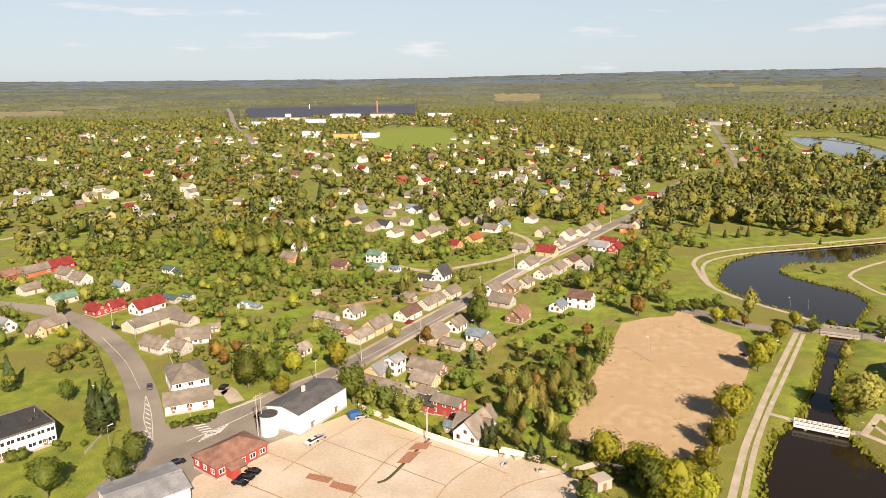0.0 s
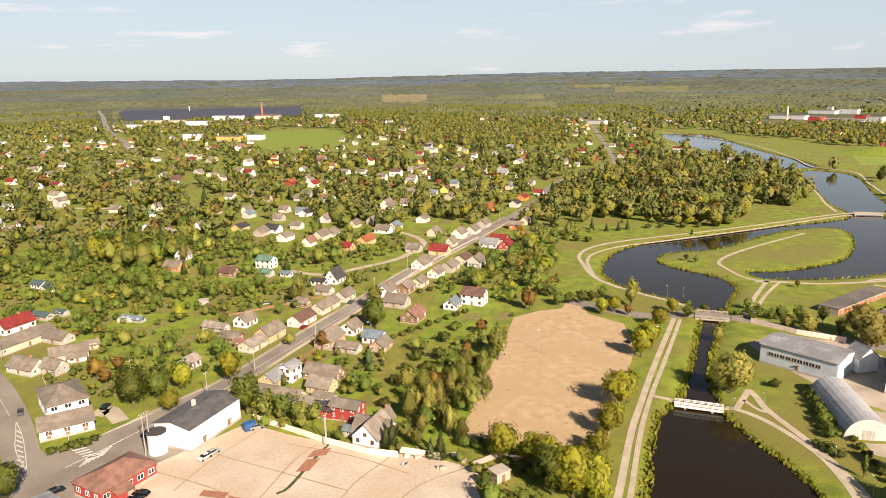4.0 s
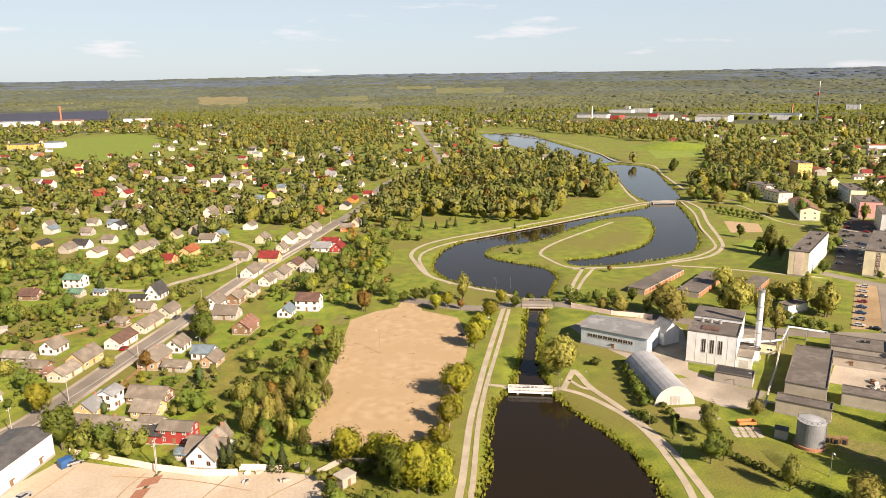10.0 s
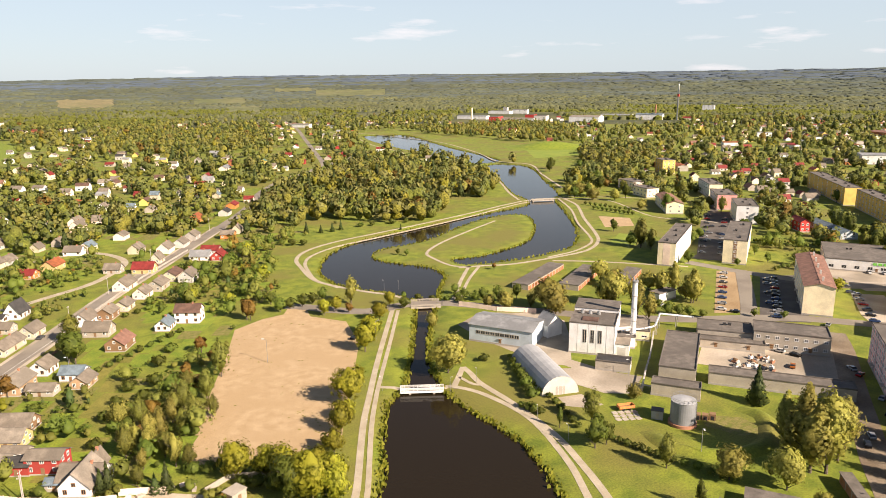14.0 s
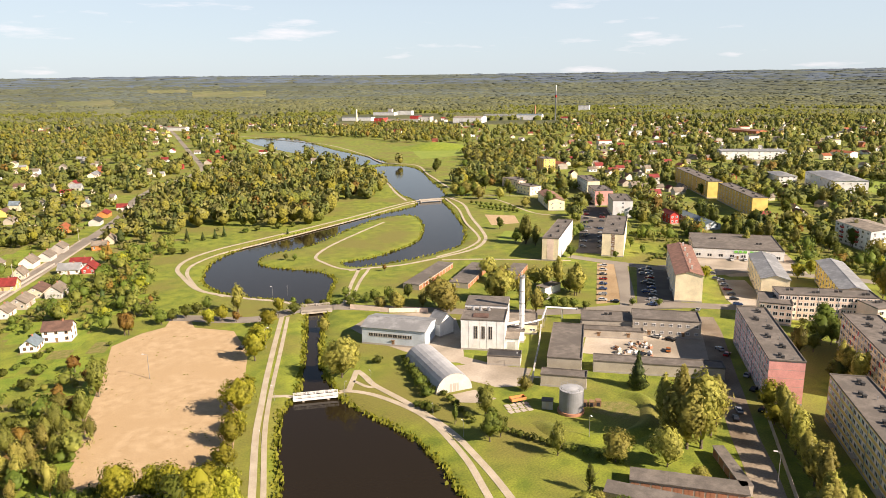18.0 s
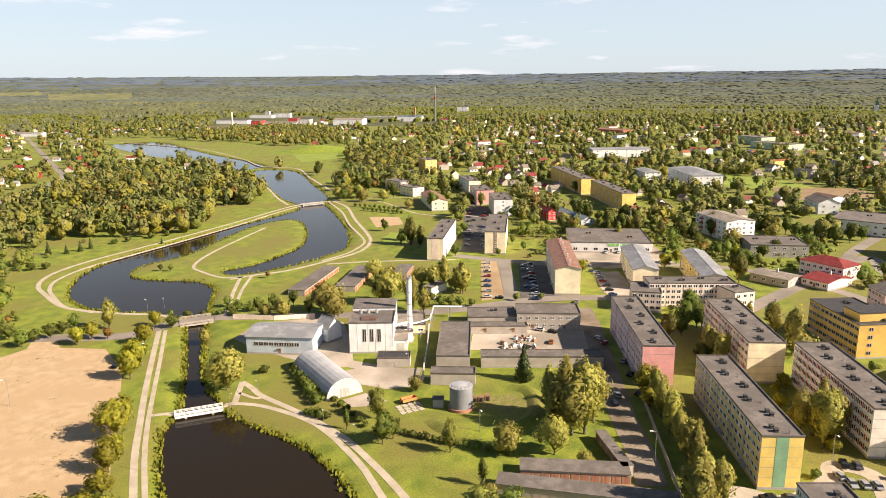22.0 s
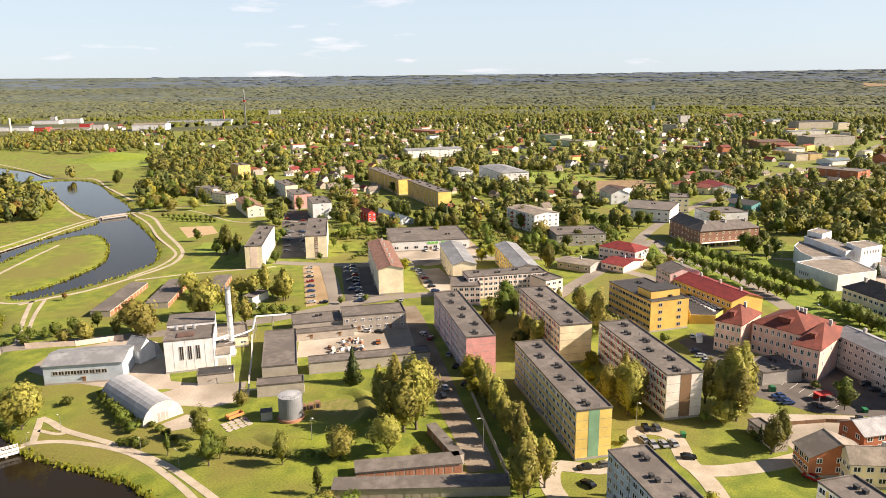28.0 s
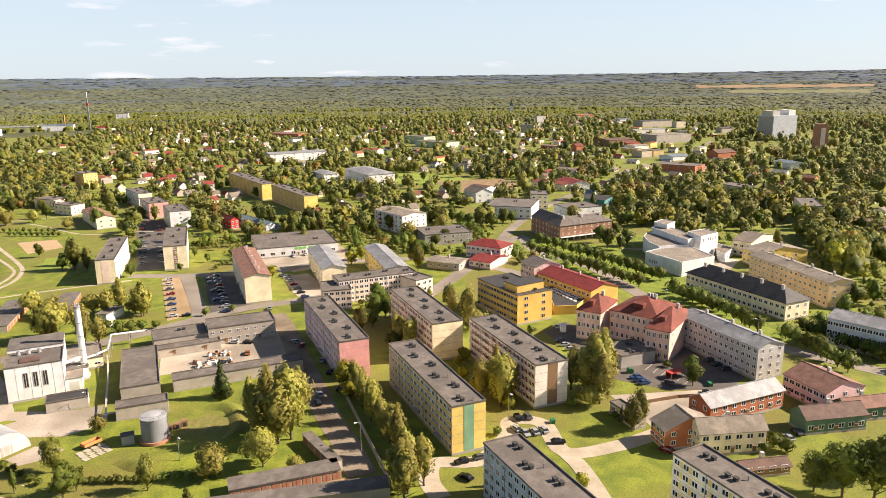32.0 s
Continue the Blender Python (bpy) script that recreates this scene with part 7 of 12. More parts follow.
distant_house(237, 1494, 11.9, 9, 59, 3.0, 3.4, "grey", "palepink")
distant_house(267, 1563, 9.4, 7.3, 329, 2.7, 2.4, "grey", "silver")
distant_house(254, 1361, 11.9, 9, 329, 2.8, 2.8, "grey", "panel")
distant_house(351, 1610, 9.5, 7.4, 329, 2.7, 2.3, "grey", "panel")
distant_house(340, 1426, 9.3, 7.3, 329, 3.3, 2.4, "grey", "panel")
distant_house(235, 1696, 8.8, 6.9, 329, 3.0, 2.3, "grey", "white")
distant_house(341, 1724, 11.8, 9, 59, 3.3, 2.6, "grey", "white")
distant_house(472, 1589, 10.8, 8.4, 329, 3.1, 3.3, "grey", "white")
distant_house(463, 1458, 10.0, 7.8, 59, 2.9, 2.3, "grey", "red")
distant_house(501, 1487, 9.1, 7.1, 329, 2.9, 2.4, "grey", "white")
distant_house(71, 1192, 10.9, 8.5, 59, 2.8, 2.6, "grey", "palepink")
distant_house(54, 1360, 10.3, 8.0, 59, 2.9, 2.3, "white", "white")
distant_house(850, 824, 9.8, 7.6, 239, 2.9, 2.9, "grey", "cream")
distant_house(971, 905, 10.4, 8.1, 239, 2.7, 2.7, "red", "cream")
distant_house(931, 843, 10.3, 8.0, 239, 2.8, 2.4, "grey", "white")
distant_house(1052, 933, 10.1, 7.9, 329, 2.9, 3.0, "tile", "cream")
distant_house(816, 700, 11.6, 9, 329, 2.7, 3.3, "tile", "panel")
distant_house(903, 729, 11.6, 9, 239, 3.0, 3.4, "grey", "panel")
distant_house(822, 652, 9.8, 7.6, 239, 3.3, 2.4, "red", "palepink")
distant_house(872, 663, 10.0, 7.8, 239, 3.0, 2.8, "blue", "silver")
distant_house(778, 597, 11.2, 8.7, 239, 2.7, 2.8, "grey", "palepink")
distant_house(890, 646, 11.6, 9, 329, 5.2, 3.3, "grey", "silver")
distant_house(812, 584, 10.0, 7.8, 239, 3.3, 2.2, "red", "cream")
distant_house(845, 590, 10.9, 8.5, 239, 3.0, 3.1, "red", "silver")
distant_house(662, 492, 9.5, 7.4, 329, 2.9, 2.4, "grey", "white")
distant_house(693, 506, 10.4, 8.1, 329, 3.2, 3.4, "red", "palepink")
distant_house(667, 468, 11.8, 9, 329, 3.2, 2.6, "red", "yellow")
distant_house(631, 424, 14.0, 9, 239, 3.3, 3.3, "brown", "palepink")
distant_house(652, 421, 12.0, 9, 239, 3.2, 3.0, "grey", "white")
house(583.4, 372.1, 8.3, 6.1, 329, 3.1, 2.4, "grey", "yellow", far=True)
house(531.6, 348.0, 9.5, 7.1, 239, 3.0, 3.0, "grey", "white", far=True)
house(556.0, 343.8, 9.2, 6.9, 329, 2.6, 3.2, "red", "white", far=True)
house(517.8, 315.6, 9.9, 7.3, 329, 2.9, 2.6, "red", "white", far=True)
distant_house(618, 384, 10.1, 7.9, 239, 3.2, 3.0, "grey", "silver")
house(587.2, 347.9, 7.6, 5.6, 239, 3.2, 2.5, "red", "panel", far=True)
house(605.5, 346.5, 9.0, 6.7, 239, 2.7, 2.9, "grey", "palepink", far=True)
distant_house(662, 355, 9.1, 7.1, 239, 3.3, 2.8, "blue", "white")
distant_house(707, 349, 9.2, 7.2, 239, 3.4, 2.8, "brown", "red")
distant_house(860, 480, 14.0, 9, 239, 2.9, 2.9, "grey", "silver")
distant_house(863, 457, 10.5, 8.2, 329, 3.2, 3.3, "grey", "orange")
house(621.1, 254.6, 14.1, 7.6, 239, 2.9, 3.0, "red", "red", far=True)
house(519.3, 228.2, 7.8, 5.8, 329, 2.8, 2.3, "red", "red", far=True)
house(544.1, 213.6, 10.5, 7.6, 239, 2.6, 3.1, "brown", "panel", far=True)
house(617.5, 173.0, 11.4, 7.6, 329, 2.8, 2.5, "tile", "white", far=True)
house(545.7, 155.5, 9.0, 6.7, 329, 2.9, 3.3, "grey", "cream", far=True)
house(525.7, 127.0, 9.9, 7.3, 239, 3.2, 2.3, "grey", "brick", far=True)
distant_house(843, 143, 9.0, 7.0, 329, 3.2, 2.8, "grey", "panel")
distant_house(874, 138, 9.8, 7.6, 239, 2.7, 2.4, "dark", "white")
distant_house(908, 125, 10.1, 7.9, 329, 3.3, 2.6, "red", "brown")
distant_house(881, 96, 12.0, 9, 239, 2.9, 3.2, "red", "palepink")
distant_house(795, 96, 9.4, 7.3, 239, 2.9, 2.9, "grey", "silver")
distant_house(800, 68, 11.6, 9, 329, 3.2, 2.4, "red", "panel")
distant_house(856, 53, 11.2, 8.7, 239, 3.2, 3.0, "grey", "panel")
distant_house(1029, 56, 9.0, 7.0, 239, 3.1, 2.4, "grey", "white")
distant_house(861, 19, 11.6, 9, 329, 5.2, 3.1, "grey", "palepink")
distant_house(767, 23, 11.3, 8.8, 329, 2.7, 2.8, "grey", "white")
distant_house(717, 5, 8.8, 6.9, 239, 2.8, 2.4, "brown", "silver")
distant_house(764, -12, 11.2, 8.7, 329, 5.2, 3.2, "grey", "white")
house(681.8, -8.9, 9.2, 6.9, 239, 2.8, 3.3, "red", "brown", far=True)
house(669.2, -44.1, 7.5, 5.5, 239, 2.9, 2.9, "red", "brown", far=True)
distant_house(869, -39, 9.1, 7.1, 329, 3.1, 3.1, "grey", "cream")
distant_house(920, 42, 11.8, 9, 239, 3.4, 2.4, "grey", "cream")
distant_house(879, -104, 11.2, 8.7, 329, 2.6, 2.5, "grey", "panel")
distant_house(876, -88, 11.1, 8.7, 329, 2.9, 2.9, "white", "palepink")
distant_house(884, -143, 11.4, 8.9, 329, 3.0, 2.6, "grey", "panel")
distant_house(917, -167, 11.7, 9, 239, 3.0, 2.5, "red", "cream")
distant_house(844, -240, 8.9, 6.9, 329, 3.0, 3.4, "grey", "panel")
distant_house(799, -249, 10.6, 8.3, 329, 3.4, 2.3, "dark", "panel")
distant_house(836, -182, 16.0, 9, 239, 3.2, 2.3, "white", "silver")
distant_house(896, -231, 9.6, 7.5, 239, 2.9, 3.3, "grey", "white")
house(595.6, -204.3, 9.6, 7.1, 329, 2.6, 2.5, "grey", "white", far=True)
house(650.0, -213.4, 8.2, 6.1, 239, 3.0, 3.0, "dark", "white", far=True)
distant_house(1100, 227, 9.6, 7.5, 329, 2.9, 3.0, "grey", "silver")
distant_house(973, 177, 8.6, 6.7, 239, 2.8, 3.2, "red", "palepink")
distant_house(1127, 252, 8.6, 6.7, 329, 2.8, 3.1, "white", "silver")
distant_house(881, 823, 11.2, 8.7, 239, 2.6, 3.1, "red", "silver")
distant_house(937, 851, 10.0, 7.8, 329, 2.9, 2.6, "grey", "white")
distant_house(913, 799, 10.5, 8.2, 329, 2.7, 2.8, "red", "panel")
distant_house(848, 726, 12.0, 9, 239, 3.2, 3.3, "grey", "panel")
distant_house(896, 724, 10.4, 8.1, 329, 2.7, 3.1, "grey", "palepink")
distant_house(972, 754, 9.0, 7.0, 239, 3.0, 3.0, "grey", "white")
distant_house(929, 700, 10.5, 8.2, 329, 3.2, 3.4, "red", "palepink")
distant_house(824, 594, 8.5, 6.6, 329, 5.2, 2.5, "grey", "cream")
distant_house(898, 634, 9.1, 7.1, 239, 2.7, 2.7, "grey", "white")
distant_house(947, 652, 11.3, 8.8, 329, 3.0, 3.3, "red", "palepink")
distant_house(699, 642, 11.2, 8.7, 239, 2.9, 2.8, "grey", "panel")
distant_house(1022, 864, 11.6, 9, 329, 3.3, 3.2, "red", "white")
distant_house(1059, 834, 9.4, 7.3, 329, 2.9, 2.9, "grey", "cream")
distant_house(1046, 767, 9.1, 7.1, 329, 2.7, 2.9, "blue", "palepink")
distant_house(1102, 724, 8.8, 6.9, 329, 3.3, 2.3, "blue", "cream")
distant_house(1012, 637, 9.9, 7.7, 329, 3.1, 2.9, "grey", "palepink")
distant_house(745, 500, 11.8, 9, 329, 3.0, 2.5, "red", "yellow")
distant_house(691, 475, 9.7, 7.6, 329, 3.1, 2.7, "red", "panel")
distant_house(670, 436, 10.3, 8.0, 239, 3.4, 3.0, "brown", "silver")
distant_house(647, 403, 10.4, 8.1, 329, 3.0, 3.1, "red", "silver")
distant_house(785, 471, 9.7, 7.6, 329, 3.0, 2.9, "red", "palepink")
distant_house(766, 485, 11.5, 9.0, 239, 2.8, 2.6, "grey", "white")
house(588.3, 359.9, 7.7, 5.8, 329, 3.3, 2.5, "grey", "cream", far=True)
house(534.0, 314.1, 8.8, 6.6, 239, 3.1, 2.7, "red", "red", far=True)
house(577.1, 333.1, 10.1, 7.6, 329, 3.2, 3.3, "grey", "silver", far=True)
distant_house(621, 586, 9.4, 7.3, 239, 3.0, 3.0, "grey", "white")
distant_house(603, 537, 10.6, 8.3, 239, 3.4, 2.2, "tile", "silver")
house(-30.9, 626.5, 7.9, 5.9, 329, 2.9, 2.6, "grey", "silver", far=True)
house(-22.3, 551.5, 10.4, 7.6, 59, 3.1, 2.3, "dark", "white", far=True)
house(-14.0, 590.6, 8.6, 6.4, 329, 2.9, 2.6, "grey", "panel", far=True)
distant_house(-26, 770, 14.0, 9, 59, 2.7, 3.3, "grey", "palepink")
distant_house(13, 809, 10.8, 8.4, 329, 2.7, 3.0, "grey", "white")
house(-9.5, 463.2, 11.4, 7.6, 59, 3.3, 3.1, "grey", "cream", far=True)
house(42.4, 567.3, 10.6, 7.6, 59, 5.2, 3.4, "grey", "palepink", storeys=2, far=True)
house(23.5, 566.7, 8.9, 6.6, 59, 2.8, 3.4, "white", "white", far=True)
distant_house(-24, 1037, 10.0, 7.8, 329, 3.0, 2.6, "red", "white")
distant_house(-12, 1090, 11.7, 9, 59, 3.2, 2.4, "grey", "palepink")
distant_house(1034, 231, 10.8, 8.4, 329, 2.9, 3.1, "grey", "panel")
distant_house(986, 208, 11.4, 8.9, 239, 2.9, 3.4, "tile", "white")
distant_house(1012, 194, 9.1, 7.1, 239, 2.8, 3.2, "grey", "panel")
distant_house(1094, 190, 10.7, 8.3, 239, 3.2, 3.2, "grey", "palepink")
distant_house(1042, 156, 8.8, 6.9, 239, 3.1, 3.2, "grey", "white")
distant_house(979, 134, 9.1, 7.1, 329, 2.6, 3.2, "rusty", "white")
distant_house(1046, 127, 9.6, 7.5, 329, 3.0, 3.1, "dark", "cream")
distant_house(925, 97, 8.9, 6.9, 329, 3.1, 3.4, "tile", "silver")
distant_house(1033, 96, 10.8, 8.4, 239, 2.6, 3.4, "grey", "palepink")
distant_house(1107, 82, 10.8, 8.4, 239, 2.9, 3.0, "grey", "palepink")
distant_house(958, 67, 10.8, 8.4, 239, 3.0, 3.3, "pale", "panel")
distant_house(1039, 44, 10.4, 8.1, 239, 2.9, 2.8, "grey", "cream")
distant_house(1043, 16, 12.0, 9, 329, 5.2, 2.9, "grey", "silver")
distant_house(925, 4, 10.3, 8.0, 239, 3.1, 3.4, "pale", "cream")
distant_house(842, -4, 10.6, 8.3, 329, 2.6, 2.4, "grey", "panel")
distant_house(930, -28, 14.0, 9, 239, 2.8, 2.7, "white", "cream")
distant_house(792, -19, 9.8, 7.6, 329, 5.2, 3.1, "grey", "white")
distant_house(706, -25, 9.4, 7.3, 239, 3.2, 2.7, "rusty", "palepink")
house(656.7, -28.6, 8.0, 6.0, 239, 3.2, 3.0, "pale", "panel", far=True)
house(698.2, 31.4, 9.9, 7.4, 239, 3.0, 2.4, "grey", "panel", far=True)
house(643.2, 16.1, 9.2, 6.9, 239, 3.1, 3.4, "blue", "white", far=True)
distant_house(709, -39, 11.1, 8.7, 239, 2.7, 2.4, "rusty", "white")
distant_house(753, -57, 11.0, 8.6, 239, 2.7, 3.2, "grey", "silver")
distant_house(800, -69, 11.0, 8.6, 239, 2.9, 2.7, "pale", "cream")
distant_house(756, -82, 9.5, 7.4, 329, 2.7, 2.7, "grey", "white")
distant_house(717, -91, 10.7, 8.3, 329, 3.3, 2.6, "pale", "panel")
distant_house(935, -70, 9.7, 7.6, 239, 2.8, 2.8, "blue", "silver")
distant_house(945, -145, 11.1, 8.7, 239, 2.9, 2.4, "grey", "cream")
distant_house(865, -170, 9.8, 7.6, 239, 2.8, 3.3, "pale", "silver")
distant_house(1206, -183, 8.6, 6.7, 239, 3.1, 2.8, "grey", "palepink")
distant_house(1111, -193, 10.3, 8.0, 329, 3.1, 2.7, "pale", "cream")
distant_house(863, 267, 10.5, 8.2, 329, 3.2, 3.2, "grey", "white")
distant_house(932, 272, 12.0, 9, 239, 2.9, 2.4, "tile", "white")
distant_house(809, 216, 9.1, 7.1, 329, 2.7, 3.2, "grey", "silver")
distant_house(871, 213, 11.5, 9.0, 239, 3.2, 2.9, "grey", "silver")
distant_house(1092, 385, 9.5, 7.4, 239, 2.9, 2.5, "grey", "silver")
distant_house(996, 396, 11.5, 9.0, 329, 2.9, 3.4, "pale", "white")
distant_house(1063, 461, 9.6, 7.5, 239, 2.7, 2.7, "grey", "white")
distant_house(847, 384, 11.1, 8.7, 329, 2.7, 3.1, "grey", "white")
house(655.3, 250.4, 10.1, 7.6, 239, 3.0, 2.7, "brown", "silver", far=True)
distant_house(660, 270, 10.3, 8.0, 239, 3.4, 3.1, "tile", "panel")
house(602.1, 263.7, 9.6, 7.1, 329, 2.9, 2.7, "pale", "cream", far=True)
house(564.3, 226.7, 9.8, 7.3, 239, 2.6, 2.8, "grey", "white", far=True)
house(596.3, 217.5, 8.5, 6.4, 239, 3.1, 2.5, "grey", "palepink", far=True)
house(615.3, 202.2, 8.6, 6.4, 239, 2.9, 2.4, "tile", "white", far=True)
distant_house(787, 372, 9.2, 7.2, 239, 2.8, 2.4, "grey", "panel")
distant_house(1428, 79, 10.6, 8.3, 329, 2.7, 3.0, "grey", "white")
distant_house(1710, 68, 8.9, 6.9, 239, 2.7, 3.1, "grey", "cream")
distant_house(1506, 142, 9.2, 7.2, 329, 2.7, 3.2, "pale", "cream")
distant_house(1724, -198, 9.8, 7.6, 239, 3.2, 3.2, "grey", "panel")
distant_house(1449, -188, 8.6, 6.7, 329, 2.8, 2.7, "grey", "palepink")
distant_house(1972, -126, 10.2, 8.0, 329, 3.3, 2.8, "pale", "panel")
distant_house(1417, 223, 11.1, 8.7, 329, 3.2, 3.4, "blue", "silver")
distant_house(1592, 290, 10.5, 8.2, 239, 3.2, 3.2, "grey", "white")
distant_house(802, 818, 9.7, 7.6, 239, 3.4, 2.8, "grey", "cream")
distant_house(785, 771, 9.0, 7.0, 329, 3.1, 2.7, "red", "panel")
distant_house(764, 734, 11.5, 9.0, 329, 2.9, 2.8, "grey", "white")
distant_house(772, 632, 11.2, 8.7, 329, 3.2, 2.5, "grey", "white")
distant_house(733, 578, 9.9, 7.7, 329, 2.8, 3.2, "red", "panel")
distant_house(801, 611, 11.1, 8.7, 239, 3.0, 3.0, "grey", "silver")
distant_house(709, 524, 8.5, 6.6, 329, 3.0, 3.0, "pale", "cream")
distant_house(643, 455, 11.3, 8.8, 239, 3.2, 3.3, "grey", "palepink")
distant_house(590, 399, 11.3, 8.8, 239, 2.9, 3.3, "rusty", "panel")
house(583.2, 382.9, 9.1, 6.7, 329, 3.4, 3.3, "grey", "silver", far=True)
distant_house(812, 523, 10.9, 8.5, 329, 2.9, 2.7, "tile", "palepink")
distant_house(882, 553, 11.8, 9, 329, 3.1, 2.3, "grey", "white")
distant_house(965, 585, 10.1, 7.9, 329, 3.4, 3.0, "grey", "palepink")
distant_house(878, 513, 9.8, 7.6, 329, 3.0, 3.0, "red", "white")
distant_house(805, 457, 9.8, 7.6, 329, 3.2, 2.4, "grey", "panel")
distant_house(870, 481, 10.9, 8.5, 329, 2.8, 2.4, "rusty", "palepink")
distant_house(1223, 887, 11.8, 9, 239, 3.0, 2.4, "grey", "cream")
distant_house(1184, 823, 11.4, 8.9, 239, 3.2, 2.5, "red", "palepink")
distant_house(1100, 986, 11.3, 8.8, 239, 2.8, 2.8, "grey", "palepink")
distant_house(1058, 1019, 10.0, 7.8, 329, 2.7, 2.2, "grey", "white")
distant_house(1294, 828, 9.1, 7.1, 329, 3.4, 2.4, "pale", "palepink")
distant_house(1267, 757, 10.3, 8.0, 239, 2.8, 3.4, "grey", "silver")
distant_house(-464, 881, 10.6, 8.3, 59, 3.0, 2.8, "grey", "palepink")
distant_house(-413, 821, 10.9, 8.5, 59, 2.8, 3.3, "grey", "silver")
distant_house(-384, 748, 10.9, 8.5, 329, 3.1, 2.7, "pale", "white")
distant_house(-339, 685, 10.9, 8.5, 59, 3.3, 2.5, "grey", "cream")
distant_house(-467, 800, 9.2, 7.2, 329, 3.1, 2.5, "pale", "silver")
distant_house(-452, 731, 9.3, 7.3, 59, 2.7, 2.9, "grey", "silver")
distant_house(-406, 672, 11.4, 8.9, 59, 2.6, 3.0, "grey", "white")
distant_house(-297, 963, 11.2, 8.7, 329, 3.4, 3.0, "grey", "silver")
distant_house(-250, 862, 10.7, 8.3, 59, 2.6, 3.1, "grey", "cream")
distant_house(-256, 925, 9.2, 7.2, 329, 2.9, 3.1, "tile", "silver")
distant_house(-341, 968, 10.9, 8.5, 329, 3.3, 3.1, "grey", "white")
distant_house(-361, 1090, 8.5, 6.6, 59, 3.3, 2.5, "grey", "silver")
distant_house(-330, 1133, 8.7, 6.8, 59, 3.3, 2.9, "pale", "cream")
distant_house(-331, 1241, 9.6, 7.5, 329, 2.9, 3.0, "grey", "silver")
distant_house(-155, 854, 10.0, 7.8, 59, 2.8, 2.4, "grey", "silver")
house(-73.4, 667.7, 10.1, 7.6, 329, 2.7, 2.7, "grey", "cream", far=True)
house(-92.8, 651.3, 9.3, 7.0, 329, 2.9, 2.5, "grey", "white", far=True)
house(-59.4, 632.2, 8.4, 6.2, 329, 2.7, 2.8, "rusty", "panel", far=True)
distant_house(-34, 844, 11.2, 8.7, 59, 2.9, 3.2, "grey", "white")
house(-13.9, 663.7, 10.4, 7.6, 329, 2.7, 3.2, "brown", "palepink", far=True)
house(-40.1, 572.5, 8.4, 6.2, 329, 2.8, 2.6, "grey", "silver", far=True)
house(-50.2, 483.2, 9.2, 6.9, 59, 3.0, 2.9, "grey", "panel", far=True)
house(-17.1, 445.9, 8.8, 6.6, 59, 2.8, 3.0, "rusty", "palepink", far=True)
house(-2.6, 471.3, 8.8, 6.6, 59, 2.7, 2.9, "grey", "silver", far=True)
house(13.7, 499.2, 7.9, 5.9, 59, 2.6, 2.9, "grey", "cream", far=True)
house(26.5, 509.1, 8.1, 6.0, 59, 2.8, 2.7, "grey", "panel", far=True)
house(58.3, 580.0, 7.9, 5.9, 329, 2.7, 3.4, "grey", "palepink", far=True)
house(69.5, 640.8, 9.9, 7.4, 59, 3.3, 3.0, "grey", "white", far=True)
house(87.7, 622.4, 7.7, 5.7, 329, 3.2, 3.3, "blue", "white", far=True)
house(100.4, 606.8, 9.2, 6.8, 59, 3.1, 2.5, "grey", "panel", far=True)
house(112.2, 590.8, 8.0, 6.0, 59, 2.9, 3.1, "grey", "palepink", far=True)
distant_house(77, 834, 10.2, 8.0, 59, 3.1, 2.7, "grey", "cream")
distant_house(82, 735, 9.1, 7.1, 329, 3.0, 3.4, "grey", "palepink")
house(-95.4, 515.4, 8.0, 6.0, 59, 3.0, 2.5, "grey", "white", far=True)
house(-129.8, 518.0, 10.1, 7.6, 59, 3.2, 2.4, "grey", "white", far=True)
# ---- the rest of the town, houses along its streets
town = random.Random(21)
done = 0
while done < 720:
    r_, a_ = math.sqrt(town.uniform(600 ** 2, 2000 ** 2)), radians(town.uniform(-34, 112))
    hx_, hy_ = r_ * math.sin(a_), r_ * math.cos(a_)
    iy_, ix_ = int((hy_ - MASK_Y0) / CELL), int((hx_ - MASK_X0) / CELL)
    if not (0 <= iy_ < 560 and 0 <= ix_ < 900) or MASK[iy_, ix_] != 0 or noise.noise((hx_ * .004, hy_ * .004, 5.0)) < -.05 - (.25 if a_ > .9 else 0):
        continue
    if 0 < hx_ < 860 and 20 < hy_ < 1320 and float(water_distance(np.array([hx_]), np.array([hy_]))[0]) < 25:
        continue
    if any(abs(f[0] - hx_) < 16 + f[2] and abs(f[1] - hy_) < 16 + f[2] for f in FOOT):
        continue
    large = a_ > .85 and town.random() < .22
    yw = town.choice((58.8, -31.2)) + town.uniform(-5, 5)
    if math.sin(radians(yw)) * hx_ - math.cos(radians(yw)) * hy_ > 0:
        yw += 180
    distant_house(hx_, hy_, *((town.uniform(16, 30), town.uniform(10, 13)) if large else (town.uniform(8.5, 13), town.uniform(7, 9))), yw, town.uniform(5, 8) if large else town.choice((2.8, 3.2, 5.2)),
                  1.2 if large else town.uniform(2.2, 3.4), town.choice("grey grey pale white red tile orange dark rusty grey brown".split()), town.choice("white cream white yellow grey palepink brick cream".split()))
    done += 1
tagged(new("distant_houses", mesh("distant_houses", FAR_V, FAR_F, FAR_MATS, FAR_M)), "distant white and grey houses with grey and red roofs", "houses", kind="stuff")

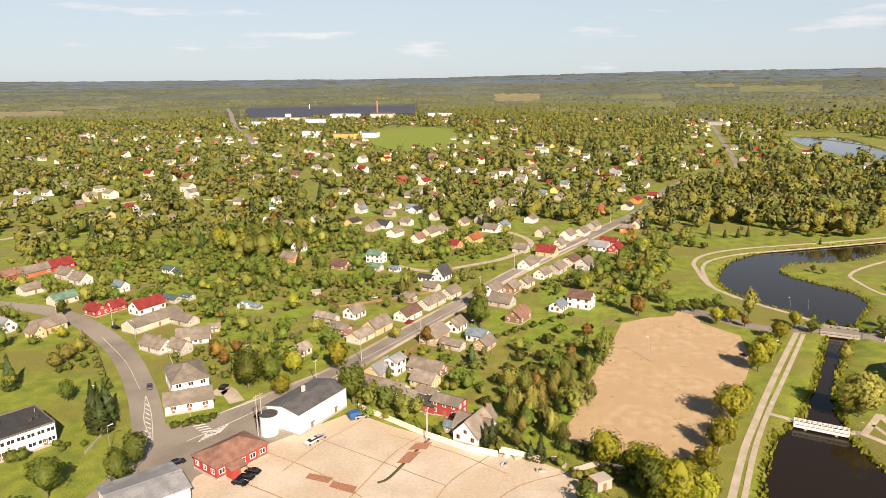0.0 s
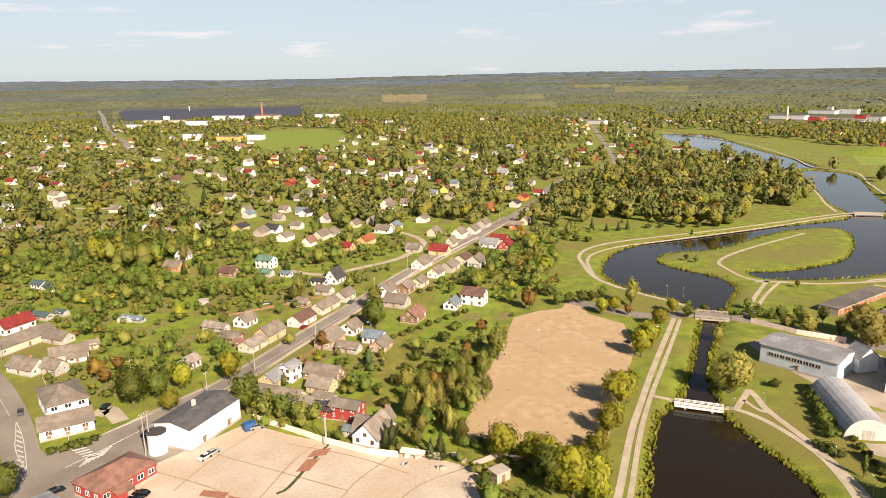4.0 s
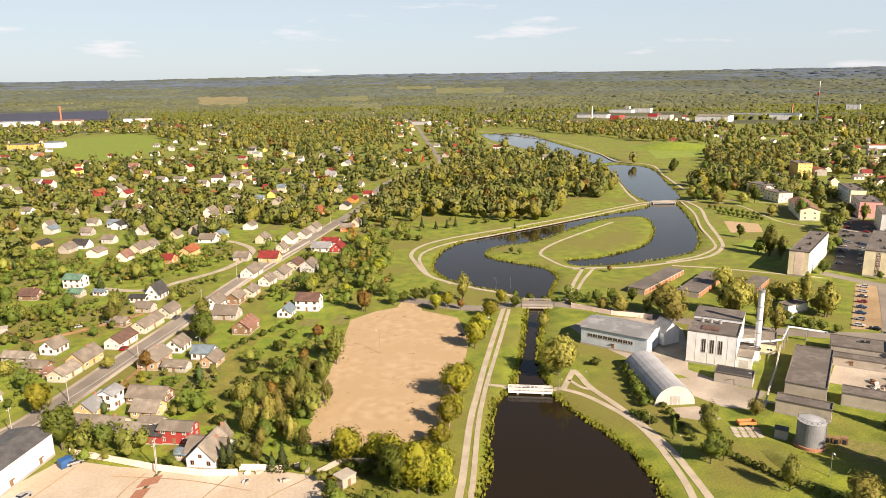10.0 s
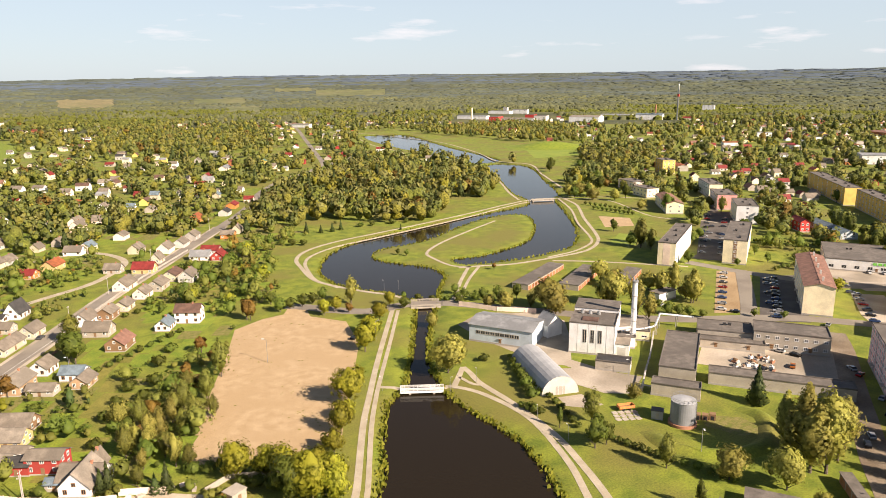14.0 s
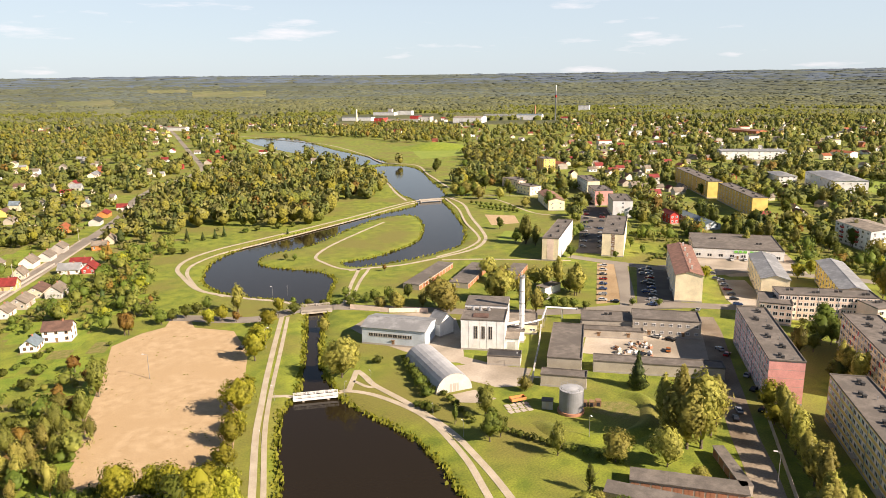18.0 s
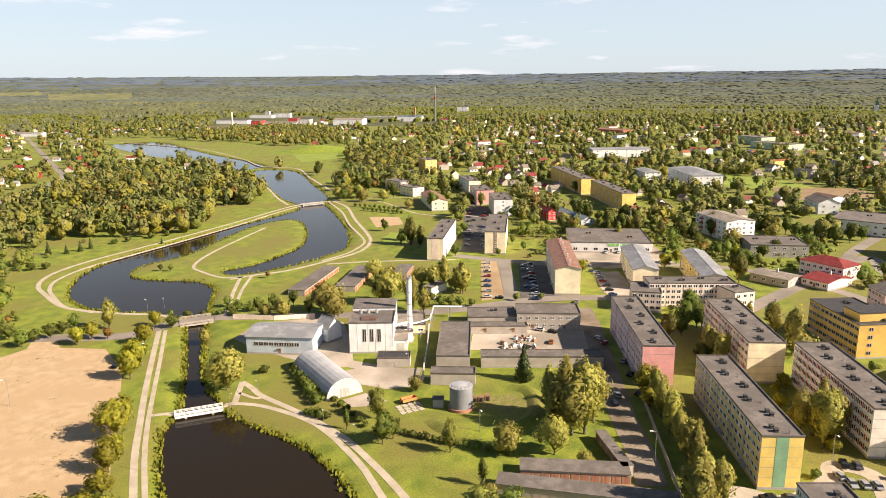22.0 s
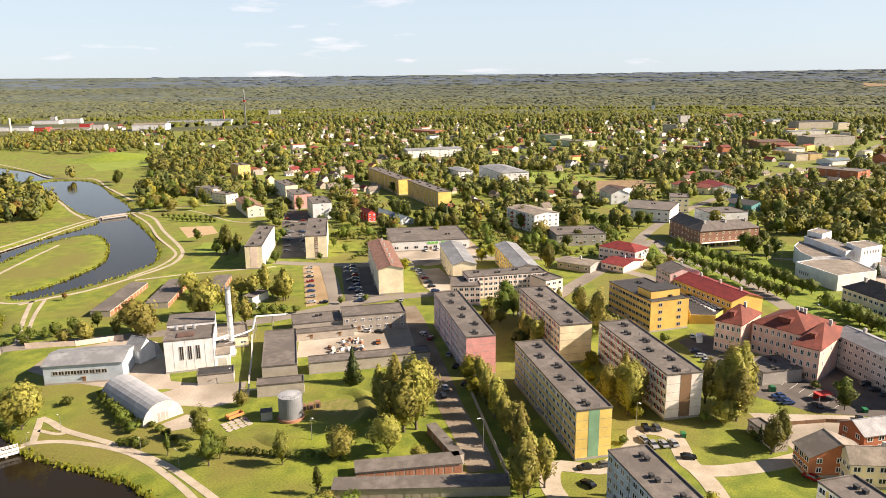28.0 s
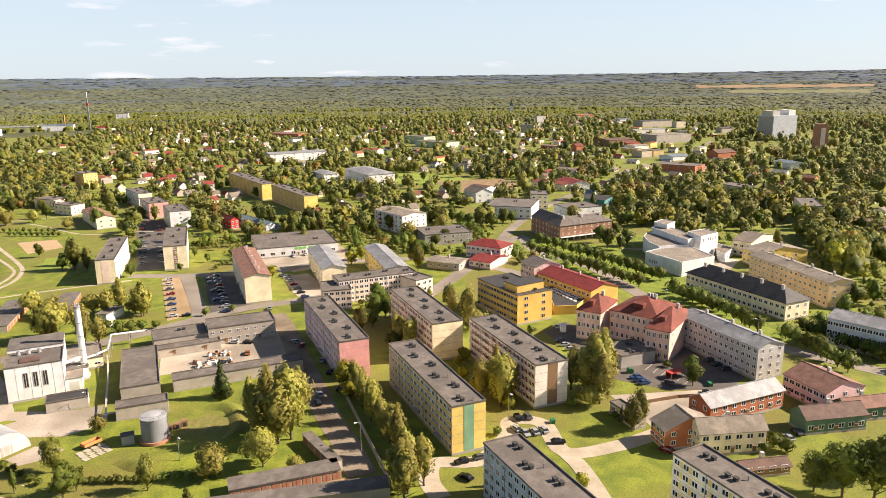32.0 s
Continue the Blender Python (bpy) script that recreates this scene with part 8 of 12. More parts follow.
FOOTBRIDGE = (103.7, 192.7, 116.3, 185.6)
ROADBRIDGE = (153.0, 272.3, 165.3, 266.2)
FARBRIDGE = (386.5, 469.1, 405.0, 462.2)
QUONSET = (150.9, 175.4, 30.1, 6.6, 71.8)
TANK = (163.0, 125.7)
STACK = (199.1, 179.3, 26, 1.1)
BOILER = (189.6, 189.8, 16.8, 27.3, -50.5)
HALL = (163.6, 212.6, 26.0, 16.4, -57.0)
PIPES = [(197.4, 183.5, 5.0), (206.6, 180.4, 5.0), (212.0, 180.0, 5.0), (225.7, 189.4, 5.0), (233.5, 178.6, 5.0)]
THIN_PIPES = [(212.0, 180.2, 3.0), (194.6, 166.2, 2.4), (181.0, 156.3, 2.2), (170.6, 148.2, 2.2), (172.2, 145.8, 2.2)]
LAMPS = [(118.8, 240.1, 5), (98.6, 195.9, 5), (118.0, 184.1, 5), (129.0, 184.4, 5), (127.4, 136.5, 5), (80.7, 170.3, 5), (152.4, 110.7, 8), (176.2, 159.6, 6), (161.0, 298.0, 5), (155.0, 302.2, 5), (128.7, 151.7, 5), (169.1, 64.5, 9), (196.4, 26.9, 9), (224.6, 71.5, 8), (280.1, 198.7, 8), (303.4, 176.3, 8), (321.3, -27.8, 8), (286.8, -60.0, 8), (-126.1, 270.5, 8), (-94.6, 179.7, 8), (-111.4, 204.5, 9), (11.7, 266.6, 8), (74.7, 241.5, 9), (431.4, -8.9, 9), (432.7, -15.6, 9), (240.2, -71.7, 8), (198.4, 102.8, 6)]
UTILITY = [(-54.1, 189.4, 13), (-55.1, 188.1, 13), (-5.5, 187.2, 9), (-5.7, 184.4, 9), (-31.2, 244.2, 9), (17.1, 328.7, 9), (37.7, 370.3, 9), (67.3, 422.8, 9), (120.2, 501.0, 9), (-44.4, 224.4, 9), (-10.1, 273.8, 9), (-141.7, 284.5, 8), (-71.9, 239.9, 9), (-174.3, 300.5, 8)]
# ---------------------------------------------------------------- bridges, plant, poles, cars
def tube(a, b, r, mat, seg=10, r2=None, name="pipe"):
    a, b = Vector(a), Vector(b)
    q = (b - a).to_track_quat("Z", "Y").to_matrix()
    vs, fs = [], []
    for p, rr in ((a, r), (b, r if r2 is None else r2)):
        for j in range(seg):
            t = 2 * math.pi * j / seg
            vs.append(tuple(p + q @ Vector((rr * math.cos(t), rr * math.sin(t), 0))))
    for j in range(seg):
        fs.append((j, (j + 1) % seg, seg + (j + 1) % seg, seg + j))
    fs += [tuple(range(seg))[::-1], tuple(range(seg, 2 * seg))]
    return mesh(name, vs, fs, mat)


def footbridge(x0, y0, x1, y1, w, z, white, label):
    """A timber or concrete bridge with posts and rails from bank to bank."""
    L, yaw = math.hypot(x1 - x0, y1 - y0), math.degrees(math.atan2(y1 - y0, x1 - x0))
    ob = thing("bridge", (x0 + x1) / 2, (y0 + y1) / 2, 0, yaw, label, "bridge")
    mat = PAINT["white"] if white else PAINT["panel"]
    part("deck", boxes("deck", [(-L / 2, L / 2, -w / 2, w / 2, z - .35, z)], PAINT["panel"] if white else ASPHALT), ob)
    part("girder", boxes("girder", [(-L / 2, L / 2, -w / 2 - .12, -w / 2, z - .7, z + .05)], mat), ob)
    part("girder", boxes("girder", [(-L / 2, L / 2, w / 2, w / 2 + .12, z - .7, z + .05)], mat), ob)
    for u in (-L * .28, L * .28) if white else (-L / 2 + .6, L / 2 - .6):
        part("pier", boxes("pier", [(u - .35, u + .35, -w / 2, w / 2, -2.2, z - .35)], PAINT["panel"]), ob)
    pm = boxes("post", [(-.07, .07, -.07, .07, 0, 1.15)], mat)
    n = max(5, int(L / 1.4))
    for s in (-1, 1):
        for i in range(n + 1):
            part("post", pm, ob, pose(-L / 2 + L * i / n, s * (w / 2 + .06), z))
        for h in (.45, .8, 1.1):
            part("rail", shared(("rail", round(L, 1), white), lambda: boxes("rail", [(-L / 2, L / 2, -.045, .045, -.07, .07)], mat)), ob, pose(0, s * (w / 2 + .06), z + h))
    return ob


footbridge(*FOOTBRIDGE, 2.4, .25, True, "white railed wooden footbridge over the canal")
footbridge(*ROADBRIDGE, 9.0, .22, False, "grey concrete road bridge with low railings")
footbridge(*FARBRIDGE, 3.2, .35, False, "concrete footbridge over the river")


def quonset(x, y, L, r, yaw):
    ob = thing("hangar", x, y, 0, yaw, "silver-grey corrugated arched hangar with a small gate", "hangar")
    FOOT.append((x, y, L / 2, r, yaw))
    n, vs, fs = 14, [], []
    ribs = 24
    for i in range(ribs + 1):
        for j in range(n + 1):
            t = math.pi * j / n
            q = r * (1 + .006 * (i % 2))
            vs.append((-L / 2 + L * i / ribs, q * math.cos(t), q * .98 * math.sin(t)))
    for i in range(ribs):
        for j in range(n):
            a = i * (n + 1) + j
            fs.append((a, a + n + 1, a + n + 2, a + 1))
    part("shell", mesh("shell", vs, fs, PAINT["hangar"]), ob)
    for s in (-1, 1):
        end = [(s * (L / 2 - .02), r * .99 * math.cos(math.pi * j / n), r * .97 * math.sin(math.pi * j / n)) for j in range(n + 1)]
        part("end_wall", mesh("end_wall", end, [tuple(range(n + 1))], PAINT["silver"]), ob)
    part("gate", boxes("gate", [(-L / 2 - .06, -L / 2 + .02, -1.6, 1.6, 0, 3.0)], PAINT["grey"]), ob, label="grey metal gate")
    for u in (-.8, .8):
        part("gate_frame", boxes("gate_frame", [(-L / 2 - .1, -L / 2 - .05, u - .05, u + .05, 0, 3.0)], PAINT["white"]), ob)


quonset(*QUONSET)


def tank(x, y, r, h):
    ob = thing("storage_tank", x, y, 0, 20, "grey cylindrical fuel tank with a red base rim and top railing", "storage tank")
    FOOT.append((x, y, r, r, 0))
    part("shell", tube((0, 0, 0), (0, 0, h), r, PAINT["tank"], 36, name="shell"), ob)
    part("base_rim", tube((0, 0, 0), (0, 0, .9), r + .5, PAINT["rust"], 36, name="base_rim"), ob, label="rust-red base rim")
    part("top", tube((0, 0, h), (0, 0, h + .5), r + .1, PAINT["hangar"], 36, r * .2, name="top"), ob)
    for i in range(18):
        t = 2 * math.pi * i / 18
        part("rail_post", shared(("tankpost",), lambda: boxes("rail_post", [(-.04, .04, -.04, .04, 0, 1.0)], STEEL)), ob, pose(math.cos(t) * r * .97, math.sin(t) * r * .97, h))
    for zz in (.55, 1.0):
        ring = []
        for i in range(18):
            t0, t1 = 2 * math.pi * i / 18, 2 * math.pi * (i + 1) / 18
            ring.append(((math.cos(t0) * r * .97, math.sin(t0) * r * .97, h + zz), (math.cos(t1) * r * .97, math.sin(t1) * r * .97, h + zz)))
        vs, fs = [], []
        for a, b in ring:
            k = len(vs)
            vs += [a, b, (b[0], b[1], b[2] + .08), (a[0], a[1], a[2] + .08)]
            fs.append((k, k + 1, k + 2, k + 3))
        part("rail", mesh("rail", vs, fs, STEEL), ob)
    part("ladder", boxes("ladder", [(-.25, -.18, -r - .3, -r - .22, 0, h), (.18, .25, -r - .3, -r - .22, 0, h)] + [(-.25, .25, -r - .29, -r - .23, .4 + .5 * i, .45 + .5 * i) for i in range(int(h / .5))], STEEL), ob)


tank(*TANK, 3.65, 7.7)
pump = thing("tank_shed", 159.7, 132.4, 0, -52, "small grey metal pump box with a dark roof beside the tank", "shed")
part("wall", boxes("wall", [(-1.7, 1.7, -1.4, 1.4, 0, 2.7)], PAINT["hangar"]), pump)
part("roof", boxes("roof", [(-1.85, 1.85, -1.55, 1.55, 2.7, 2.85)], ROOF["bitumen"]), pump)
part("door", boxes("door", [(-.45, .45, -1.44, -1.38, .1, 2.1)], PAINT["grey"]), pump)


def stack(x, y, h, r):
    ob = thing("boiler_chimney", x, y, 0, 0, "tall white steel boiler chimney with flue pipes", "chimney")
    shaft = part("shaft", tube((0, 0, 0), (0, 0, h), r, PAINT["white"], 20, r * .9, name="shaft"), ob)
    part("top_ring", tube((0, 0, h - .6), (0, 0, h + .2), r * 1.05, STEEL, 20, name="top_ring"), ob)
    part("stub", tube((-.4, .5, h - 3), (-.4, .5, h + 1.4), .28, STEEL, name="stub"), ob)
    part("stub", tube((.4, -.4, h - 3), (.4, -.4, h + 1.0), .28, STEEL, name="stub"), ob)
    part("base", tube((0, 0, 0), (0, 0, 1.2), r * 1.5, PAINT["panel"], 20, name="base"), ob)
    for i in range(4):
        part("band", tube((0, 0, 5 + 5 * i), (0, 0, 5.25 + 5 * i), r * 1.06, STEEL, 20, name="band"), shaft)
    for zz in (4.2, 7.5):
        part("flue", tube((0, 0, zz), (-9, 3.5, zz - .6), .62, PAINT["silver"], 12, name="flue"), ob)


stack(*STACK)
bx, by = BOILER[0], BOILER[1]
m_ = shared(("tallwin",), lambda: window_mesh(1.5, 5.2, PAINT["grey"]))
boiler_yaw, boiler_w = BOILER[4], BOILER[3]
front = thing("boiler_windows", bx, by, 0, boiler_yaw, "three tall narrow windows of the boiler house", "window")
for u in (-2.6, 0.2, 3.0):
    part("window", m_, front, pose(u, -boiler_w / 2 - .02, 4.6))
hall_strip = thing("window_band", HALL[0], HALL[1], 0, HALL[4], "long dark window band of the blue hall", "window")
for i in range(9):
    part("window", window_mesh(1.9, 1.5, PAINT["grey"]), hall_strip, pose(-9.2 + i * 2.0, -HALL[3] / 2 - .02, 3.4))

pipe_run = thing("heating_pipe", 0, 0, 0, 0, "white insulated overhead heating pipes on steel trestles", "pipe")
for (a, b) in zip(PIPES[:-1], PIPES[1:]):
    for off in (0, .6):
        part("pipe", tube((a[0] + off, a[1], a[2] + off * .3), (b[0] + off, b[1], b[2] + off * .3), .24, PAINT["white"]), pipe_run)
    n = max(1, int(math.hypot(b[0] - a[0], b[1] - a[1]) / 8))
    part("elbow", tube((b[0], b[1], b[2] - .28), (b[0], b[1], b[2] + .45), .34, STEEL, 8, name="elbow"), pipe_run)
    for i in range(n):
        px, py, pz = [a[k] + (b[k] - a[k]) * (i + .5) / n for k in range(3)]
        part("trestle", boxes("trestle", [(px - .1, px + .1, py - .1, py + .1, 0, pz), (px + .8, px + 1.0, py - .1, py + .1, 0, pz)], STEEL), pipe_run)


thin_run = thing("heating_pipe", 0, 0, 0, 0, "pair of thin pale heating pipes on low posts", "pipe")
for (a, b) in zip(THIN_PIPES[:-1], THIN_PIPES[1:]):
    for off in (-.25, .25):
        part("pipe", tube((a[0] + off, a[1], a[2]), (b[0] + off, b[1], b[2]), .13, PAINT["silver"], 8), thin_run)
    n = max(1, int(math.hypot(b[0] - a[0], b[1] - a[1]) / 5))
    for i in range(n):
        px, py, pz = [a[k] + (b[k] - a[k]) * i / n for k in range(3)]
        part("post", boxes("post", [(px - .07, px + .07, py - .07, py + .07, 0, pz)], STEEL), thin_run)

# ---- boiler house fittings: cladding seams, raised rear roof, roof fans, side annex
seams = thing("boiler_cladding", bx, by, 0, boiler_yaw, "raised rear roof, seams and fans of the white boiler house", "cladding")
for u in (-8.3, -5.3, -1.2, 1.6, 5.4, 8.3):
    part("seam", boxes("seam", [(u - .05, u + .05, -boiler_w / 2 - .05, -boiler_w / 2 + .01, .8, 11.9)], PAINT["silver"]), seams)
part("rear_roof", boxes("rear_roof", [(-8.5, 8.5, 1.0, boiler_w / 2 - .1, 12.3, 13.4)], PAINT["white"]), seams)
part("rear_roofing", boxes("rear_roofing", [(-8.6, 8.6, .8, boiler_w / 2, 13.4, 13.6)], ROOF["bitumen"]), seams)
for u in (-5.0, -2.0, 1.2):
    part("roof_fan", tube((u, -1.6, 12.2), (u, -1.6, 13.5), .75, STEEL, 12, .6, name="roof_fan"), seams)
part("hatch", boxes("hatch", [(-4.2, 1.8, -10.5, -6.0, 12.2, 12.45)], ROOF["brown"]), seams)
part("side_annex", boxes("side_annex", [(8.5, 13.6, -11.5, -3.5, 0, 4.4)], PAINT["white"]), seams)
part("side_annex_roof", boxes("side_annex_roof", [(8.5, 13.8, -11.7, -3.4, 4.4, 4.6)], ROOF["pale"]), seams)
part("side_door", boxes("side_door", [(9.4, 12.4, -11.56, -11.46, .1, 3.2)], PAINT["silver"]), seams)


def prism(pts, h, wall, roof, name, parent, label=""):
    """Upright walls on a plan outline, with a roof sheet inside a low rim."""
    if sum((b[0] - a[0]) * (b[1] + a[1]) for a, b in zip(pts, pts[1:] + pts[:1])) > 0:
        pts = pts[::-1]
    n, cx, cy = len(pts), sum(q[0] for q in pts) / len(pts), sum(q[1] for q in pts) / len(pts)
    inner = [(cx + (x - cx) * .97, cy + (y - cy) * .97) for x, y in pts]
    vs = [(x, y, 0) for x, y in pts] + [(x, y, h) for x, y in pts] + [(x, y, h) for x, y in inner] + [(x, y, h - .35) for x, y in inner]
    fs = [(i + a, (i + 1) % n + a, (i + 1) % n + a + n, i + a + n) for a in (0, n, 2 * n) for i in range(n)]
    w = part(name, mesh(name, vs, fs, PAINT[wall]), parent, label=label)
    part("roof", mesh("roof", [(x, y, h - .3) for x, y in inner], [tuple(range(n))], ROOF[roof]), parent)
    return w


hall_w = thing("culture_hall", 0, 0, 0, 0, "white modernist culture hall with stepped flat roofs", "building")
prism([(399.5, -21.3), (377.5, -39.0), (394.5, -57.2), (418.0, -47.3), (414.0, -38.5), (409.0, -29.5)], 8, "white", "pale", "front_wing", hall_w)
prism([(449.0, -24.4), (436.0, -21.5), (421.0, -24.0), (409.2, -29.2), (414.2, -38.3), (416.0, -45.0), (445.0, -29.0)], 9, "white", "grey", "foyer", hall_w)
prism([(450.5, -27.0), (416.2, -45.2), (425.5, -51.4), (461.0, -34.4)], 12, "white", "pale", "long_wing", hall_w)
prism([(430.8, -46.5), (417.4, -52.3), (430.8, -63.4), (441.0, -57.0)], 14, "white", "pale", "stage_tower", hall_w)
prism([(455.0, -28.5), (447.2, -35.8), (459.1, -41.5), (466.5, -34.6)], 14.5, "white", "pale", "roof_tower", hall_w)
prism([(427.0, -60.3), (413.5, -65.4), (432.0, -72.5), (446.6, -63.1), (441.0, -57.5), (431.0, -63.6)], 5, "white", "grey", "stage_door_wing", hall_w)
court = thing("school_court_roof", 0, 0, 0, 0, "low dark flat roof with rows of white skylights between school wings", "roof")
COURT = [(331.7, 27.5), (339.0, 22.0), (316.2, 8.4), (304.4, 11.7), (301.0, 21.5)]
prism(COURT, 4, "ochre", "dark", "wall", court)
sky_pane = boxes("skylight", [(-.9, .9, -.7, .7, 0, .35)], PAINT["white"])
for i in range(12):
    for k in range(6):
        x, y = 336 - i * 2.9 * .80 + k * 2.5 * .6 - 6, 24 - i * 2.9 * .6 - k * 2.5 * .8 + 3
        if bool(inside(np.array([x]), np.array([y]), [(320 + (a - 320) * .86, 18 + (b - 18) * .82) for a, b in COURT])[0]):
            part("skylight", sky_pane, court, pose(x, y, 3.7, 0, 0, 36.6))
FOOT.append((420, -44, 32, 24, -40))
yw_ = math.degrees(math.atan2(-63.4 + 52.3, 430.8 - 417.4))
for i in range(6):
    part("window", window_mesh(.7, 1.6, PAINT["grey"]), hall_w, pose(417.4 + 13.4 * (i + 1.2) / 7.4, -52.3 - 11.1 * (i + 1.2) / 7.4, 10.4, 0, 0, yw_ + 0))
for i in range(5):
    part("window", window_mesh(1.4, 1.2, PAINT["grey"]), hall_w, pose(413.5 + 18.5 * (i + .7) / 5.4, -65.4 - 7.1 * (i + .7) / 5.4, 1.6, 0, 0, math.degrees(math.atan2(-7.1, 18.5))))
for i in range(5):
    part("window", window_mesh(.6, 1.8, PAINT["grey"]), hall_w, pose(399.5 - 22.0 * (.12 + i * .05), -21.3 - 17.7 * (.12 + i * .05), 2.6, 0, 0, math.degrees(math.atan2(-17.7, -22.0))))


def pole(x, y, h=8, lamp=True):
    if "pole" not in STORE:
        ob = thing("street_lamp", x, y, 0, 0, "slim grey street lamp post", "street lamp", "street lamps")
        part("mast", tube((0, 0, 0), (0, 0, 8), .10, STEEL, 8, .06, name="mast"), ob)
        arm = part("arm", tube((0, 0, 7.9), (1.1, 0, 8.2), .05, STEEL, 6, name="arm"), ob)
        part("lamp_head", boxes("lamp_head", [(.8, 1.6, -.16, .16, 8.12, 8.28)], PAINT["white"]), arm)
        STORE["pole"] = ob
        return ob
    o = copy_thing(STORE["pole"], pose(x, y, max(-.3, ground_z(x, y)), 0, 0, (x * 13 + y * 7) % 360))
    o.matrix_basis = o.matrix_basis @ Matrix.Diagonal((h / 8, h / 8, h / 8, 1))
    return o


for px_, py_, ph_ in LAMPS:
    pole(px_, py_, ph_)


def power_pole(x, y, h):
    ob = thing("utility_pole", x, y, 0, 59, "grey wooden utility pole with insulators", "utility pole", "utility poles")
    part("mast", tube((0, 0, 0), (0, 0, h), .16, PAINT["grey"], 8, .1, name="mast"), ob)
    bar = part("crossarm", boxes("crossarm", [(-.9, .9, -.06, .06, h - .7, h - .58)], PAINT["grey"]), ob)
    for u in (-.8, 0, .8):
        part("insulator", boxes("insulator", [(u - .05, u + .05, -.05, .05, h - .58, h - .35)], PAINT["white"]), bar)


for q in UTILITY:
    power_pole(*q)

CAR_COLOURS = {"white": (0.75, 0.75, 0.74), "silver": (0.45, 0.46, 0.47), "black": (0.012, 0.012, 0.014), "red": (0.42, 0.02, 0.015), "blue": (0.05, 0.10, 0.25), "grey": (0.12, 0.125, 0.13), "orange": (0.55, 0.16, 0.03)}
CARS = {}


def car(x, y, yaw, colour="silver", z=.1):
    if colour not in CARS:
        pm = bpy.data.materials.get("car_paint_" + colour) or paint("car_paint_" + colour, CAR_COLOURS[colour], 0.25, 0.03, 0.2)
        ob = thing("car", x, y, z, yaw, f"{colour} parked passenger car on asphalt", "car", "parked cars")
        prof = [(-2.1, .35), (2.1, .35), (2.15, .62), (2.0, .82), (1.0, .95), (-1.75, 1.0), (-2.12, .85), (-2.15, .55)]
        n = len(prof)
        vs = [(a, -.86, b) for a, b in prof] + [(a, .86, b) for a, b in prof]
        shell = part("body", mesh("body", vs, [tuple(range(n))[::-1], tuple(range(n, 2 * n))] + [(i, (i + 1) % n, n + (i + 1) % n, n + i) for i in range(n)], pm), ob)
        cab = [(1.0, .95), (.35, 1.40), (-1.2, 1.44), (-1.8, 1.0)]
        vs = [(a, -.80 + .14 * (b > 1.1), b) for a, b in cab] + [(a, .80 - .14 * (b > 1.1), b) for a, b in cab]
        part("cabin_glass", mesh("cabin_glass", vs, [(3, 2, 1, 0), (4, 5, 6, 7), (0, 1, 5, 4), (2, 3, 7, 6), (1, 2, 6, 5)], [GLASS, pm], [0, 0, 0, 0, 1]), shell)
        wm = shared(("wheel",), lambda: tube((0, -.1, 0), (0, .1, 0), .32, TYRE, 12, name="wheel"))
        for u in (-1.3, 1.3):
            for v in (-.8, .8):
                part("wheel", wm, ob, pose(u, v, .32))
        CARS[colour] = ob
        return ob
    return copy_thing(CARS[colour], pose(x, y, z, 0, 0, yaw))


def car_row(x0, y0, x1, y1, n, yaw, colours="white silver black grey red blue silver grey", gaps=()):
    cs = colours.split()
    for i in range(n):
        if i not in gaps:
            t = i / max(1, n - 1)
            car(x0 + (x1 - x0) * t, y0 + (y1 - y0) * t, yaw + (180 if (i * 7) % 3 == 0 else 0), cs[(i * 3 + n) % len(cs)])


car_row(317.3, 225.6, 264.5, 187.7, 8, -54, "white red silver white blue white grey blue")
car_row(329.6, 205.3, 277.2, 168.3, 11, -55)
car_row(324.8, 205.8, 290.3, 181.1, 6, -54, gaps=(2, 4))
car_row(449.6, 337.4, 346.7, 262.5, 9, -54)
car_row(446.8, 320.9, 352.7, 253.8, 9, -55, gaps=(3,))
car_row(416.5, 309.1, 377.0, 282.1, 3, -56)
car_row(335.4, 166.2, 303.5, 141.6, 6, -52)
car_row(352.8, 183.2, 337.0, 169.7, 3, -49, "grey white silver")
car_row(380.1, 183.1, 389.5, 172.5, 3, 42, "white silver blue")
car(245.2, 119.8, 60, "silver")
car(229.0, 101.3, 10, "silver")
car(219.2, 94.4, 10, "black")
car(206.6, 85.5, 5, "black")
car(242.1, 115.3, 10, "red")
car(200.9, 90.4, 40, "silver")
car(195.0, 88.5, 35, "black")
car_row(169.2, 35.7, 172.5, 31.3, 2, -53, "black grey")
car(161.7, 33.1, 60, "black")
car(176.1, 47.4, 37, "silver")
car(166.8, 46.6, -80, "red")
car_row(198.0, 24.3, 199.4, 21.4, 2, 26, "black grey")
car_row(188.6, 20.8, 191.7, 15.8, 3, 32, "silver black black")
car(190.7, 23.9, 40, "silver")
car(185.5, 11.1, -75, "black")
car_row(237.0, -11.7, 232.7, -14.4, 3, -58, "blue grey silver")
car(234.5, -22.8, 30, "grey")
car(228.6, -33.9, 10, "black")
car_row(258.3, -38.4, 251.2, -43.2, 3, -56, "grey black grey")
car_row(267.8, 16.7, 259.4, 11.8, 3, -60)
car(284.4, 19.1, 10, "white")
car(187.1, -18.6, 60, "red")
car(205.8, -56.1, 20, "grey")
car(201.7, -53.0, 20, "silver")
car_row(432.8, 25.2, 443.0, 13.5, 3, 41, "grey black silver")
car_row(266.4, 182.3, 275.1, 167.7, 2, -59)
car(247.4, 207.0, 20, "silver")
car(283.0, 149.8, 20, "silver")
car_row(239.5, 143.8, 240.7, 138.0, 2, -78, "white black")
car(230.1, 132.5, 30, "orange")
car(218.7, 136.5, 10, "black")
